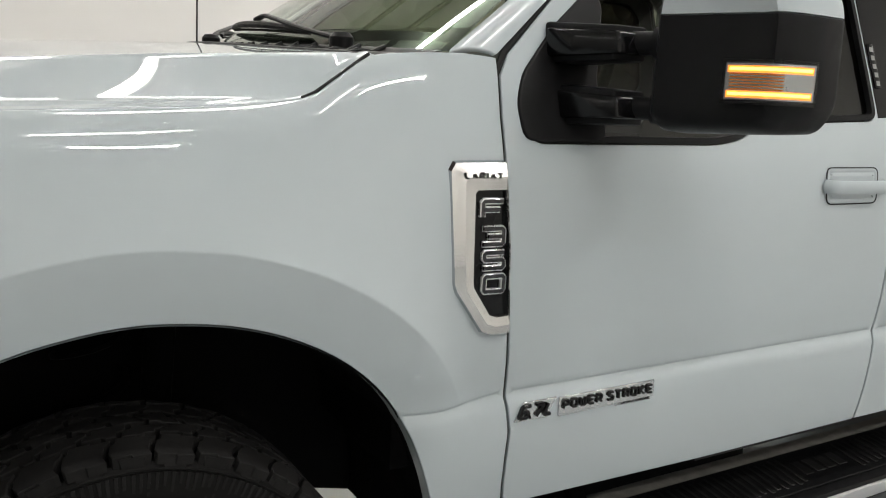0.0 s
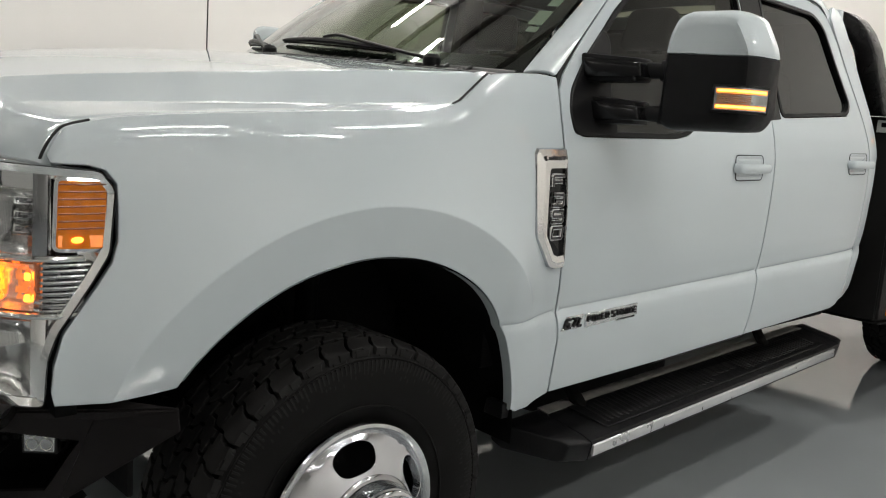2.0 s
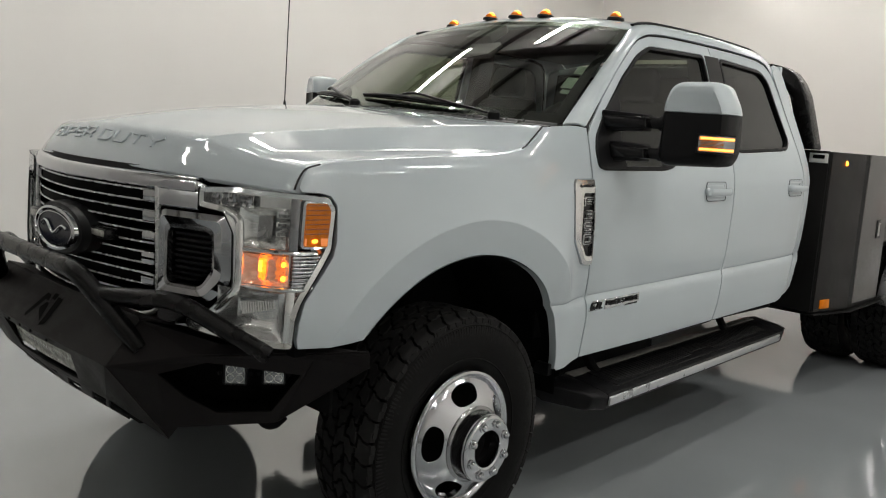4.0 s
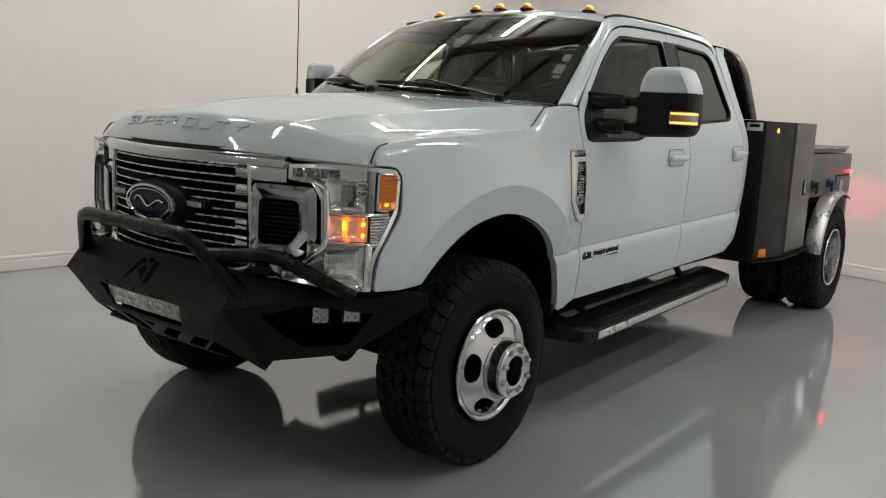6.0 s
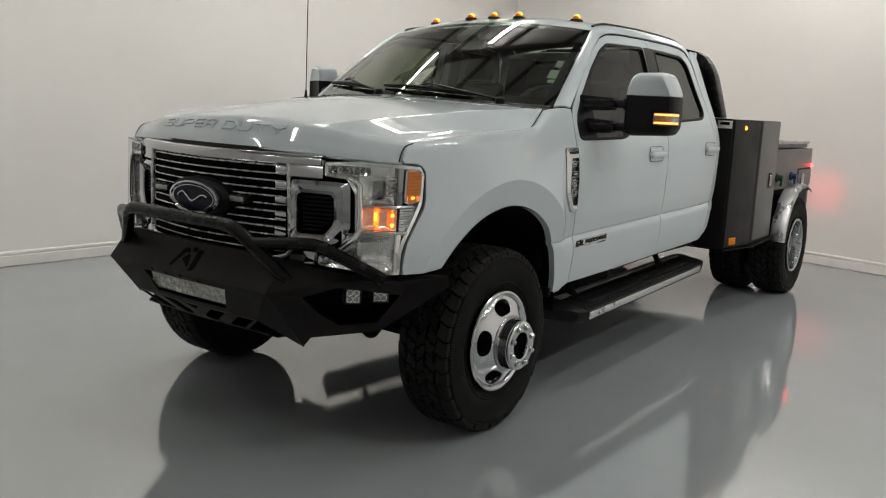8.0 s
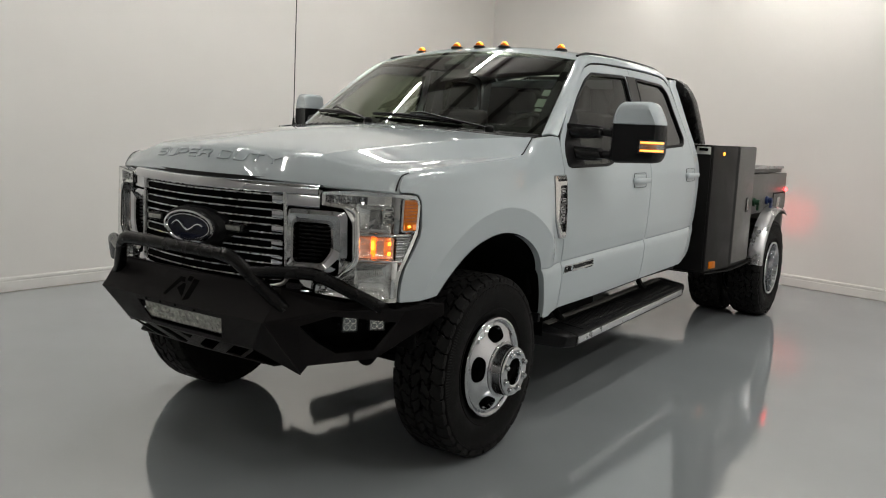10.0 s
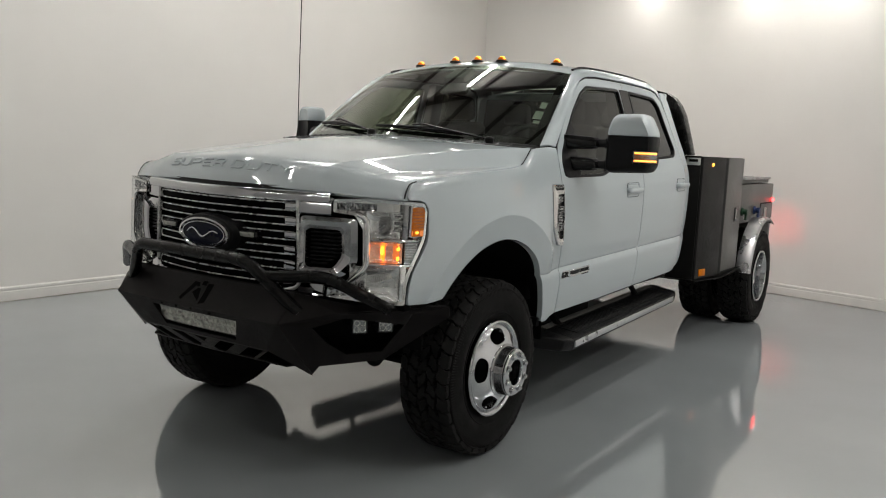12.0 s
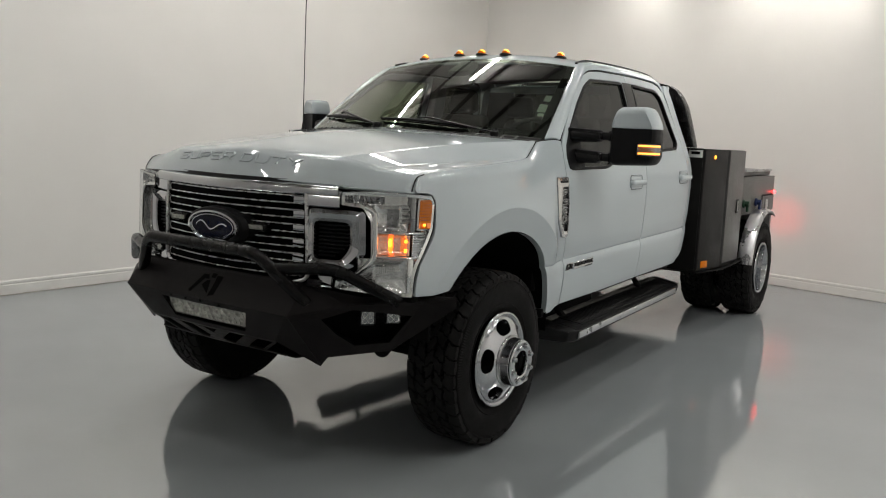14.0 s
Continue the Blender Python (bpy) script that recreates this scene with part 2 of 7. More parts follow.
def group_empty(name, parent=None, label="", at=(0, 0, 0)):
    ob = new(name)
    ob.location = at
    if parent is not None:
        ob.parent = parent
    if label:
        ob["label"] = label
    return ob


def merged(*bms):
    out = bmesh.new()
    for b in bms:
        me = bpy.data.meshes.new("tmp")
        b.to_mesh(me)
        b.free()
        out.from_mesh(me)
        bpy.data.meshes.remove(me)
    return out


def box(x0, x1, y0, y1, z0, z1, bevel=0.004, segments=2):
    bm = bmesh.new()
    bmesh.ops.create_cube(bm, size=1)
    for v in bm.verts:
        v.co = Vector(((x0 + x1) / 2 + v.co.x * (x1 - x0), (y0 + y1) / 2 + v.co.y * (y1 - y0), (z0 + z1) / 2 + v.co.z * (z1 - z0)))
    if bevel:
        bmesh.ops.bevel(bm, geom=bm.edges[:], offset=bevel, segments=segments, affect="EDGES", profile=0.5)
    return bm


def solid(lower, upper, bevel=0.0, segments=2):
    """A closed body between two loops of as many corners."""
    bm = bmesh.new()
    a = [bm.verts.new(p) for p in lower]
    b = [bm.verts.new(p) for p in upper]
    bm.faces.new(a)
    bm.faces.new(b[::-1])
    n = len(a)
    for i in range(n):
        bm.faces.new((a[i], b[i], b[(i + 1) % n], a[(i + 1) % n]))
    bmesh.ops.recalc_face_normals(bm, faces=bm.faces[:])
    if bevel:
        bmesh.ops.bevel(bm, geom=bm.edges[:], offset=bevel, segments=segments, affect="EDGES", profile=0.5)
    return bm


def rounded_path(points, radius, steps=6):
    """A polyline whose corners are turned into arcs."""
    pts = [Vector(p) for p in points]
    out = [pts[0]]
    for a, b, c in zip(pts, pts[1:], pts[2:]):
        r = min(radius, (a - b).length * 0.45, (c - b).length * 0.45)
        p, q = b + (a - b).normalized() * r, b + (c - b).normalized() * r
        for k in range(steps + 1):
            s = k / steps
            out.append(p * (1 - s) ** 2 + b * 2 * s * (1 - s) + q * s * s)
    out.append(pts[-1])
    return out


def tube(points, radius, sides=16, closed=False, flat=1.0):
    """A round bar along a path; radius may be one number or one for each point."""
    pts = [Vector(p) for p in points]
    n = len(pts)
    radii = radius if isinstance(radius, (list, tuple)) else [radius] * n
    bm = bmesh.new()
    rings = []
    up = Vector((0, 0, 1))
    for i, p in enumerate(pts):
        a = pts[i - 1] if i or closed else p
        b = pts[(i + 1) % n] if i < n - 1 or closed else p
        d = (b - a).normalized()
        side = d.cross(up)
        if side.length < 0.05:
            side = d.cross(Vector((0, 1, 0)))
        side.normalize()
        if rings:
            prev = rings[-1][1]
            side = (prev - d * prev.dot(d)).normalized()
        top = side.cross(d)
        ring = [bm.verts.new(p + (side * math.cos(2 * math.pi * k / sides) + top * math.sin(2 * math.pi * k / sides) * flat) * radii[i]) for k in range(sides)]
        rings.append((ring, side))
    pairs = list(zip(rings, rings[1:])) + ([(rings[-1], rings[0])] if closed else [])
    for (r0, _), (r1, _) in pairs:
        for k in range(sides):
            bm.faces.new((r0[k], r0[(k + 1) % sides], r1[(k + 1) % sides], r1[k]))
    if not closed:
        bm.faces.new(rings[0][0][::-1])
        bm.faces.new(rings[-1][0])
    return bm


def lathe(profile, centre, axis="y", segs=64, closed=False):
    """Turns a profile of (radius, place along the axis) round the axis through centre."""
    bm = bmesh.new()
    c = Vector(centre)
    rows = []
    for r, a in profile:
        row = []
        for k in range(segs):
            ang = 2 * math.pi * k / segs
            u, w = r * math.cos(ang), r * math.sin(ang)
            row.append(bm.verts.new(c + Vector((u, a, w) if axis == "y" else ((a, u, w) if axis == "x" else (u, w, a)))))
        rows.append(row)
    if closed:
        rows.append(rows[0])
    for a, b in zip(rows, rows[1:]):
        for k in range(segs):
            bm.faces.new((a[k], a[(k + 1) % segs], b[(k + 1) % segs], b[k]))
    return bm


def curve(xs, ys):
    """A smooth monotone curve through the given places."""
    xs, ys = np.array(xs, float), np.array(ys, float)
    h = np.diff(xs)
    d = np.diff(ys) / h
    m = np.zeros(len(xs))
    m[0], m[-1] = d[0], d[-1]
    for i in range(1, len(xs) - 1):
        if d[i - 1] * d[i] > 0:
            w1, w2 = 2 * h[i] + h[i - 1], h[i] + 2 * h[i - 1]
            m[i] = (w1 + w2) / (w1 / d[i - 1] + w2 / d[i])

    def at(x):
        if x <= xs[0]:
            return float(ys[0] + m[0] * (x - xs[0]))
        if x >= xs[-1]:
            return float(ys[-1] + m[-1] * (x - xs[-1]))
        i = int(np.searchsorted(xs, x) - 1)
        s = (x - xs[i]) / h[i]
        return float((1 + 2 * s) * (1 - s) ** 2 * ys[i] + s * (1 - s) ** 2 * h[i] * m[i] + s * s * (3 - 2 * s) * ys[i + 1] + s * s * (s - 1) * h[i] * m[i + 1])

    return at


def smooth01(t):
    t = min(1.0, max(0.0, t))
    return t * t * (3 - 2 * t)


def normal_at(f, u, v, out, e=0.002):
    a = Vector(f(u + e, v)) - Vector(f(u - e, v))
    b = Vector(f(u, v + e)) - Vector(f(u, v - e))
    n = a.cross(b)
    n = n.normalized() if n.length > 1e-12 else Vector(out)
    return n if n.dot(Vector(out)) > 0 else -n


def densify(loop, step):
    out = []
    for a, b in zip(loop, loop[1:] + loop[:1]):
        n = max(1, int(math.ceil(math.hypot(b[0] - a[0], b[1] - a[1]) / step)))
        out += [(a[0] + (b[0] - a[0]) * k / n, a[1] + (b[1] - a[1]) * k / n) for k in range(n)]
    return out


def loop_area(loop):
    return sum(a[0] * b[1] - b[0] * a[1] for a, b in zip(loop, loop[1:] + loop[:1])) / 2


def loop_normals(loop):
    """Outward directions of a loop that runs anticlockwise."""
    n = len(loop)
    out = []
    for i in range(n):
        a, b, c = loop[i - 1], loop[i], loop[(i + 1) % n]
        e1 = Vector((b[1] - a[1], a[0] - b[0])).normalized()
        e2 = Vector((c[1] - b[1], b[0] - c[0])).normalized()
        s = e1 + e2
        out.append(s / max(0.5, s.dot(e1)) if s.length > 1e-6 else e1)
    return out


def inside(x, y, loop):
    hit = False
    for a, b in zip(loop, loop[1:] + loop[:1]):
        if (a[1] > y) != (b[1] > y) and x < a[0] + (y - a[1]) / (b[1] - a[1]) * (b[0] - a[0]):
            hit = not hit
    return hit


def rounded_loop(points, radius, steps=5):
    """A closed 2D loop with rounded corners."""
    pts = [Vector((p[0], p[1])) for p in points]
    out = []
    n = len(pts)
    for i in range(n):
        a, b, c = pts[i - 1], pts[i], pts[(i + 1) % n]
        r = min(radius, (a - b).length * 0.45, (c - b).length * 0.45)
        p, q = b + (a - b).normalized() * r, b + (c - b).normalized() * r
        for k in range(steps + 1):
            s = k / steps
            w = p * (1 - s) ** 2 + b * 2 * s * (1 - s) + q * s * s
            out.append((w.x, w.y))
    return out


def sheet(name, outline, f, out, step=0.03, holes=(), lines=(), gap=0.0058, rim=0.025, round_edge=0.003):
    """A pressed panel: a surface f(u, v) within an outline, with turned-in edges and normals taken from the surface."""
    from mathutils.geometry import delaunay_2d_cdt
    loops = []
    for k, loop in enumerate([outline, *holes]):
        loop = [tuple(p) for p in loop]
        if loop_area(loop) < 0:
            loop = loop[::-1]
        loop = densify(loop, step)
        sign = -1 if k == 0 else 1
        nrm = loop_normals(loop)
        loops.append([(p[0] + sign * gap * q[0], p[1] + sign * gap * q[1]) for p, q in zip(loop, nrm)])
    verts, edges = [], []
    for loop in loops:
        s = len(verts)
        verts += [Vector(p) for p in loop]
        edges += [(s + i, s + (i + 1) % len(loop)) for i in range(len(loop))]
    # creases that the mesh must follow
    border = len(verts)
    for line in lines:
        keep_ = [q for q in line if inside(q[0], q[1], loops[0]) and min((q[0] - v.x) ** 2 + (q[1] - v.y) ** 2 for v in verts[:border]) > (0.3 * step) ** 2]
        s = len(verts)
        verts += [Vector(q) for q in keep_]
        edges += [(s + i, s + i + 1) for i in range(len(keep_) - 1) if math.dist(keep_[i], keep_[i + 1]) < 2.5 * step]
    edge_pts = np.array([tuple(v) for v in verts])
    us, vs = edge_pts[:, 0], edge_pts[:, 1]
    rows = int((vs.max() - vs.min()) / (step * 0.87)) + 1
    for r in range(rows + 1):
        v = vs.min() + r * step * 0.87
        u = us.min() + (step / 2 if r % 2 else 0)
        while u < us.max():
            if np.min((us - u) ** 2 + (vs - v) ** 2) > (0.55 * step) ** 2 and inside(u, v, loops[0]) and not any(inside(u, v, h) for h in loops[1:]):
                verts.append(Vector((u, v)))
            u += step
    nv, _, nf, orig, _, _ = delaunay_2d_cdt(verts, edges, [], 0, 1e-5)
    # keep only what lies inside
    faces = []
    for fc in nf:
        cx, cy = sum(nv[i].x for i in fc) / len(fc), sum(nv[i].y for i in fc) / len(fc)
        if inside(cx, cy, loops[0]) and not any(inside(cx, cy, h) for h in loops[1:]):
            faces.append(list(fc))
    pts = [Vector(f(p.x, p.y)) for p in nv]
    nor = [normal_at(f, p.x, p.y, out) for p in nv]
    fixed = []
    for fc in faces:
        a, b, c = (pts[i] for i in fc[:3])
        fixed.append(fc if (b - a).cross(c - a).dot(nor[fc[0]]) > 0 else fc[::-1])
    for k, loop in enumerate(loops):
        sign = 1 if k == 0 else -1
        nrm = loop_normals(loop)
        rings = []
        for (u, v), q in zip(loop, nrm):
            p, n = Vector(f(u, v)), normal_at(f, u, v, out)
            o = (Vector(f(u + q[0] * 0.002, v + q[1] * 0.002)) - p) * sign
            o = (o - n * o.dot(n))
            o = o.normalized() if o.length > 1e-9 else Vector((0, 0, 0))
            s = len(pts)
            pts.extend([p, p + o * round_edge * 0.7 - n * round_edge * 0.3, p + o * round_edge - n * round_edge, p + o * round_edge - n * rim])
            nor.extend([n, (n + o).normalized(), o, o])
            rings.append(s)
        m = len(rings)
        for i in range(m):
            s, t = rings[i], rings[(i + 1) % m]
            for j in range(3):
                q4 = [s + j, t + j, t + j + 1, s + j + 1]
                a, b, c = pts[q4[0]], pts[q4[1]], pts[q4[2]]
                fixed.append(q4 if (b - a).cross(c - a).dot(nor[s + j] + nor[s + j + 1]) > 0 else q4[::-1])
    me = bpy.data.meshes.new(name)
    me.from_pydata(pts, [], fixed)
    me.polygons.foreach_set("use_smooth", [True] * len(me.polygons))
    me.update()
    me.normals_split_custom_set_from_vertices([tuple(n) for n in nor])
    return me


def patch(name, f, us, vs, out, rim=0.0):
    """A surface over a grid of u and v, with exact normals; rim turns its border in."""
    pts, nor, faces = [], [], []
    nu, nvv = len(us), len(vs)
    for u in us:
        for v in vs:
            pts.append(Vector(f(u, v)))
            nor.append(normal_at(f, u, v, out))
    for i in range(nu - 1):
        for j in range(nvv - 1):
            q = [i * nvv + j, (i + 1) * nvv + j, (i + 1) * nvv + j + 1, i * nvv + j + 1]
            a, b, c = pts[q[0]], pts[q[1]], pts[q[2]]
            faces.append(q if (b - a).cross(c - a).dot(nor[q[0]]) > 0 else q[::-1])
    if rim:
        border = [i * nvv for i in range(nu)] + [(nu - 1) * nvv + j for j in range(1, nvv)] + [i * nvv + nvv - 1 for i in range(nu - 2, -1, -1)] + list(range(nvv - 2, 0, -1))
        mid = sum(pts, Vector()) / len(pts)
        s = []
        for i in border:
            o = (pts[i] - mid)
            o = (o - nor[i] * o.dot(nor[i])).normalized()
            s.append(len(pts))
            pts.extend([pts[i], pts[i] - nor[i] * 0.003 + o * 0.003, pts[i] - nor[i] * rim + o * 0.003])
            nor.extend([nor[i], (nor[i] + o).normalized(), o])
        for a0, b0 in zip(s, s[1:] + s[:1]):
            for j in range(2):
                q = [a0 + j, b0 + j, b0 + j + 1, a0 + j + 1]
                a, b, c = pts[q[0]], pts[q[1]], pts[q[2]]
                faces.append(q if (b - a).cross(c - a).dot(nor[a0 + j + 1]) > 0 else q[::-1])
    me = bpy.data.meshes.new(name)
    me.from_pydata(pts, [], faces)
    me.polygons.foreach_set("use_smooth", [True] * len(me.polygons))
    me.update()
    me.normals_split_custom_set_from_vertices([tuple(n) for n in nor])
    return me


def ribbon(loop_a, loop_b):
    """A strip of faces between two closed loops of as many points."""
    bm = bmesh.new()
    a = [bm.verts.new(p) for p in loop_a]
    b = [bm.verts.new(p) for p in loop_b]
    n = len(a)
    for i in range(n):
        bm.faces.new((a[i], a[(i + 1) % n], b[(i + 1) % n], b[i]))
    return bm


def lettering(words, height, depth, m, spacing=1.0, shear=0.0, stretch=1.0, fit=None, word_gap=1.0):
    """Raised letters from the built-in font, centred; m stands them where they belong (x along the words, y up, z out)."""
    cu = bpy.data.curves.new("letters", "FONT")
    cu.body, cu.size, cu.extrude, cu.align_x, cu.align_y = words, 1.0, 0.0, "CENTER", "CENTER"
    cu.space_character, cu.shear, cu.offset = spacing, shear, 0.012
    cu.extrude, cu.bevel_depth, cu.resolution_u, cu.space_word = 0.08, 0.0, 3, word_gap
    ob = bpy.data.objects.new("letters", cu)
    scene.collection.objects.link(ob)
    bpy.context.view_layer.update()
    me = bpy.data.meshes.new_from_object(ob.evaluated_get(bpy.context.evaluated_depsgraph_get()))
    bpy.data.objects.remove(ob)
    bpy.data.curves.remove(cu)
    co = np.array([v.co[:] for v in me.vertices])
    lo, hi = co.min(0), co.max(0)
    sy = height / (hi[1] - lo[1])
    sx = (fit / (hi[0] - lo[0])) if fit else sy * stretch
    sz = depth / (hi[2] - lo[2])
    me.transform(m @ Matrix.Diagonal((sx, sy, sz, 1)) @ Matrix.Translation((-(lo[0] + hi[0]) / 2, -(lo[1] + hi[1]) / 2, -lo[2])))
    return me


GLYPHS = {"S": ["1,1 0,1 0,.52 1,.52 1,0 0,0"], "5": ["1,1 0,1 0,.52 1,.52 1,0 0,0"], "U": ["0,1 0,0 1,0 1,1"], "P": ["0,0 0,1 1,1 1,.42 .05,.42"], "E": ["1,1 0,1 0,0 1,0", "0,.5 .85,.5"],
          "R": ["0,0 0,1 1,1 1,.42 .05,.42", ".55,.42 1,0"], "D": ["0,1 .8,1 1,.8 1,.2 .8,0 0,0", ".02,1 .02,0"], "O": ["o0,0 1,0 1,1 0,1"], "0": ["o0,0 1,0 1,1 0,1"], "T": ["0,1 1,1", ".5,1 .5,0"], "Y": ["0,1 .5,.5 1,1", ".5,.5 .5,0"],
          "F": ["1,1 0,1 0,0", "0,.46 .85,.46"], "3": ["0,1 1,1 1,0 0,0", ".25,.5 1,.5"], "6": ["1,1 0,1 0,0 1,0 1,.5 0,.5"], "7": ["0,1 1,1 .4,0"], "L": ["0,1 0,0 1,0"], "W": ["0,1 0,0 1,0 1,1", ".5,0 .5,.75"],
          "K": ["0,1 0,0", "1,1 .15,.5 1,0"], "A": ["0,0 .5,1 1,0", ".22,.32 .78,.32"], "I": [".5,0 .5,1"], "B": ["o0,0 1,0 1,1 0,1", "0,.5 1,.5"], ".": [".3,0 .7,0"]}
NARROW = {"I": 0.22, ".": 0.12, " ": 0.3, "L": 0.85}


def stroke(points, closed, half, z0, z1):
    """A flat raised stroke along a 2D path, mitred at its corners."""
    pts = [Vector(p) for p in points]
    n = len(pts)
    bm = bmesh.new()
    rows = []
    for i, p in enumerate(pts):
        a = pts[i - 1] if i or closed else None
        b = pts[(i + 1) % n] if i < n - 1 or closed else None
        d1 = (p - a).normalized() if a is not None else (b - p).normalized()
        d2 = (b - p).normalized() if b is not None else d1
        n1, n2 = Vector((-d1.y, d1.x)), Vector((-d2.y, d2.x))
        m = (n1 + n2) / max(0.35, 1 + n1.dot(n2))
        k = half * 0.30
        rows.append([bm.verts.new((q.x, q.y, z)) for q, z in ((p + m * half, z0), (p + m * half, z1 - k * 0.6), (p + m * (half - k), z1), (p - m * (half - k), z1), (p - m * half, z1 - k * 0.6), (p - m * half, z0))])
    for a, b in list(zip(rows, rows[1:])) + ([(rows[-1], rows[0])] if closed else []):
        for i in range(5):
            bm.faces.new((a[i], a[i + 1], b[i + 1], b[i]))
    if not closed:
        bm.faces.new(rows[0])
        bm.faces.new(rows[-1][::-1])
    return bm


def square_letters(words, width, height, thick, z0, z1, slant=0.0, gap=0.28, soft=0.22):
    """The words in wide square-cut letters, one flat mesh for each letter, centred (x along, y up, z out)."""
    wide = [NARROW.get(ch, 1.0) for ch in words]
    unit = width / (sum(wide) + gap * (len(words) - 1))
    x = -width / 2
    out = []
    for ch, w in zip(words, wide):
        pieces = []
        for line in GLYPHS.get(ch, []):
            closed = line.startswith("o")
            raw = [tuple(float(c) for c in p.split(",")) for p in line.lstrip("o").split()]
            inner_w, inner_h = unit * w - thick, height - thick
            flat = [(x + thick / 2 + px * inner_w, -height / 2 + thick / 2 + py * inner_h) for px, py in raw]
            if closed:
                flat = rounded_loop(flat, height * soft, 1)
            elif len(flat) > 2:
                flat = [(p.x, p.y) for p in rounded_path([(*p, 0) for p in flat], height * soft, 1)]
            pieces.append(stroke([(px + slant * py, py) for px, py in flat], closed, thick / 2, z0, z1))
        if pieces:
            out.append((ch, merged(*pieces)))
        x += unit * (w + gap)
    return out


def frame_of(origin, right, up):
    """A matrix with its x along right, y along up, z out."""
    x = Vector(right).normalized()
    z = x.cross(Vector(up)).normalized()
    y = z.cross(x)
    m = Matrix((x, y, z)).transposed().to_4x4()
    m.translation = Vector(origin)
    return m

# ---- the room ----
def wall_between(name, a, b, z0, z1, thick, material, label):
    """A wall from a to b whose room side is on the left of the way from a to b."""
    d = (Vector((*b, 0)) - Vector((*a, 0))).normalized()
    n = Vector((d.y, -d.x, 0))
    p = [Vector((*a, z0)), Vector((*b, z0)), Vector((*b, z0)) + n * thick, Vector((*a, z0)) + n * thick]
    ob = part(name, solid(p, [q + Vector((0, 0, z1 - z0)) for q in p]), material, smooth=False)
    return tagged(ob, label, "wall", kind="structure")


def along(a, b, s0, s1):
    va, vb = Vector((*a, 0)), Vector((*b, 0))
    return va + (vb - va) * s0, va + (vb - va) * s1


CORNER = (7.75, 3.82)
NEAR_A = (-9.5, 4.51)      # left-hand wall runs from here to the corner
FAR_B = (5.56, -5.67)       # end wall runs from the corner to here
BACK_A = (-9.5, -7.6)
BACK_B = (5.11, -7.6)
ring = [NEAR_A, BACK_A, BACK_B, FAR_B, CORNER]
floor_bm = solid([Vector((x * 1.03, y * 1.03, -0.2)) for x, y in ring], [Vector((x * 1.03, y * 1.03, 0)) for x, y in ring])
tagged(part("floor", floor_bm, FLOOR, smooth=False), "glossy poured grey epoxy floor with blurred reflections", "floor", kind="structure")
walls = [("wall_north", CORNER, NEAR_A), ("wall_west", NEAR_A, BACK_A), ("wall_south", BACK_A, BACK_B), ("wall_southeast", BACK_B, FAR_B), ("wall_east", FAR_B, CORNER)]
for wname, wa, wb in walls:
    wall_between(wname, wa, wb, 0, CEILING, 0.2, WALL_UNSEEN if wname == "wall_west" else WALL_PAINT, "plain unseen workshop wall, toned for what the chrome reflects" if wname == "wall_west" else "smooth off-white satin painted workshop wall")
tagged(part("ceiling", solid([Vector((x, y, CEILING)) for x, y in ring], [Vector((x, y, CEILING + 0.2)) for x, y in ring]), CEIL_PAINT, smooth=False),
       "pale insulated ceiling lining between dark beams", "ceiling", kind="structure")


def baseboard(name, a, b):
    """A moulded skirting: a plain board with a stepped and rounded cap, and the soiled sealant line at its foot."""
    d = (Vector((*b, 0)) - Vector((*a, 0))).normalized()
    n = Vector((-d.y, d.x, 0))
    prof = [(0.001, 0.0), (0.016, 0.0), (0.016, 0.085), (0.013, 0.092), (0.013, 0.098), (0.017, 0.103), (0.017, 0.118), (0.012, 0.126), (0.001, 0.130)]
    bm = bmesh.new()
    rows = [[bm.verts.new(Vector((*q, 0)) + n * o + Vector((0, 0, z))) for o, z in prof] for q in (a, b)]
    for i in range(len(prof)):
        j = (i + 1) % len(prof)
        bm.faces.new((rows[0][i], rows[1][i], rows[1][j], rows[0][j]))
    bm.faces.new(rows[0])
    bm.faces.new(rows[1][::-1])
    tagged(part(name, bm, BASE_PAINT, smooth=False), "white moulded baseboard along the wall", "baseboard", kind="structure")
    bm = bmesh.new()
    L = (Vector((*b, 0)) - Vector((*a, 0))).length
    k = int(L / 0.05)
    top, bot = [], []
    for i in range(k + 1):
        p = Vector((*a, 0)) + d * (L * i / k)
        w = 0.004 + 0.008 * max(0.0, noise.noise(p * 5.0)) + 0.003 * noise.noise(p * 23.0)
        top.append(bm.verts.new(p + n * 0.0175 + Vector((0, 0, 0.006 + 0.003 * noise.noise(p * 11.0)))))
        bot.append(bm.verts.new(p + n * (0.0185 + max(0.001, w)) + Vector((0, 0, 0.0035))))
    for i in range(k):
        bm.faces.new((top[i], top[i + 1], bot[i + 1], bot[i]))
    tagged(part("trim", bm, DIRT), "grimy sealant line where baseboard meets floor", "trim", kind="structure")


for wname, wa, wb in walls:
    if wname in ("wall_north", "wall_east"):
        baseboard("baseboard", wa, wb)


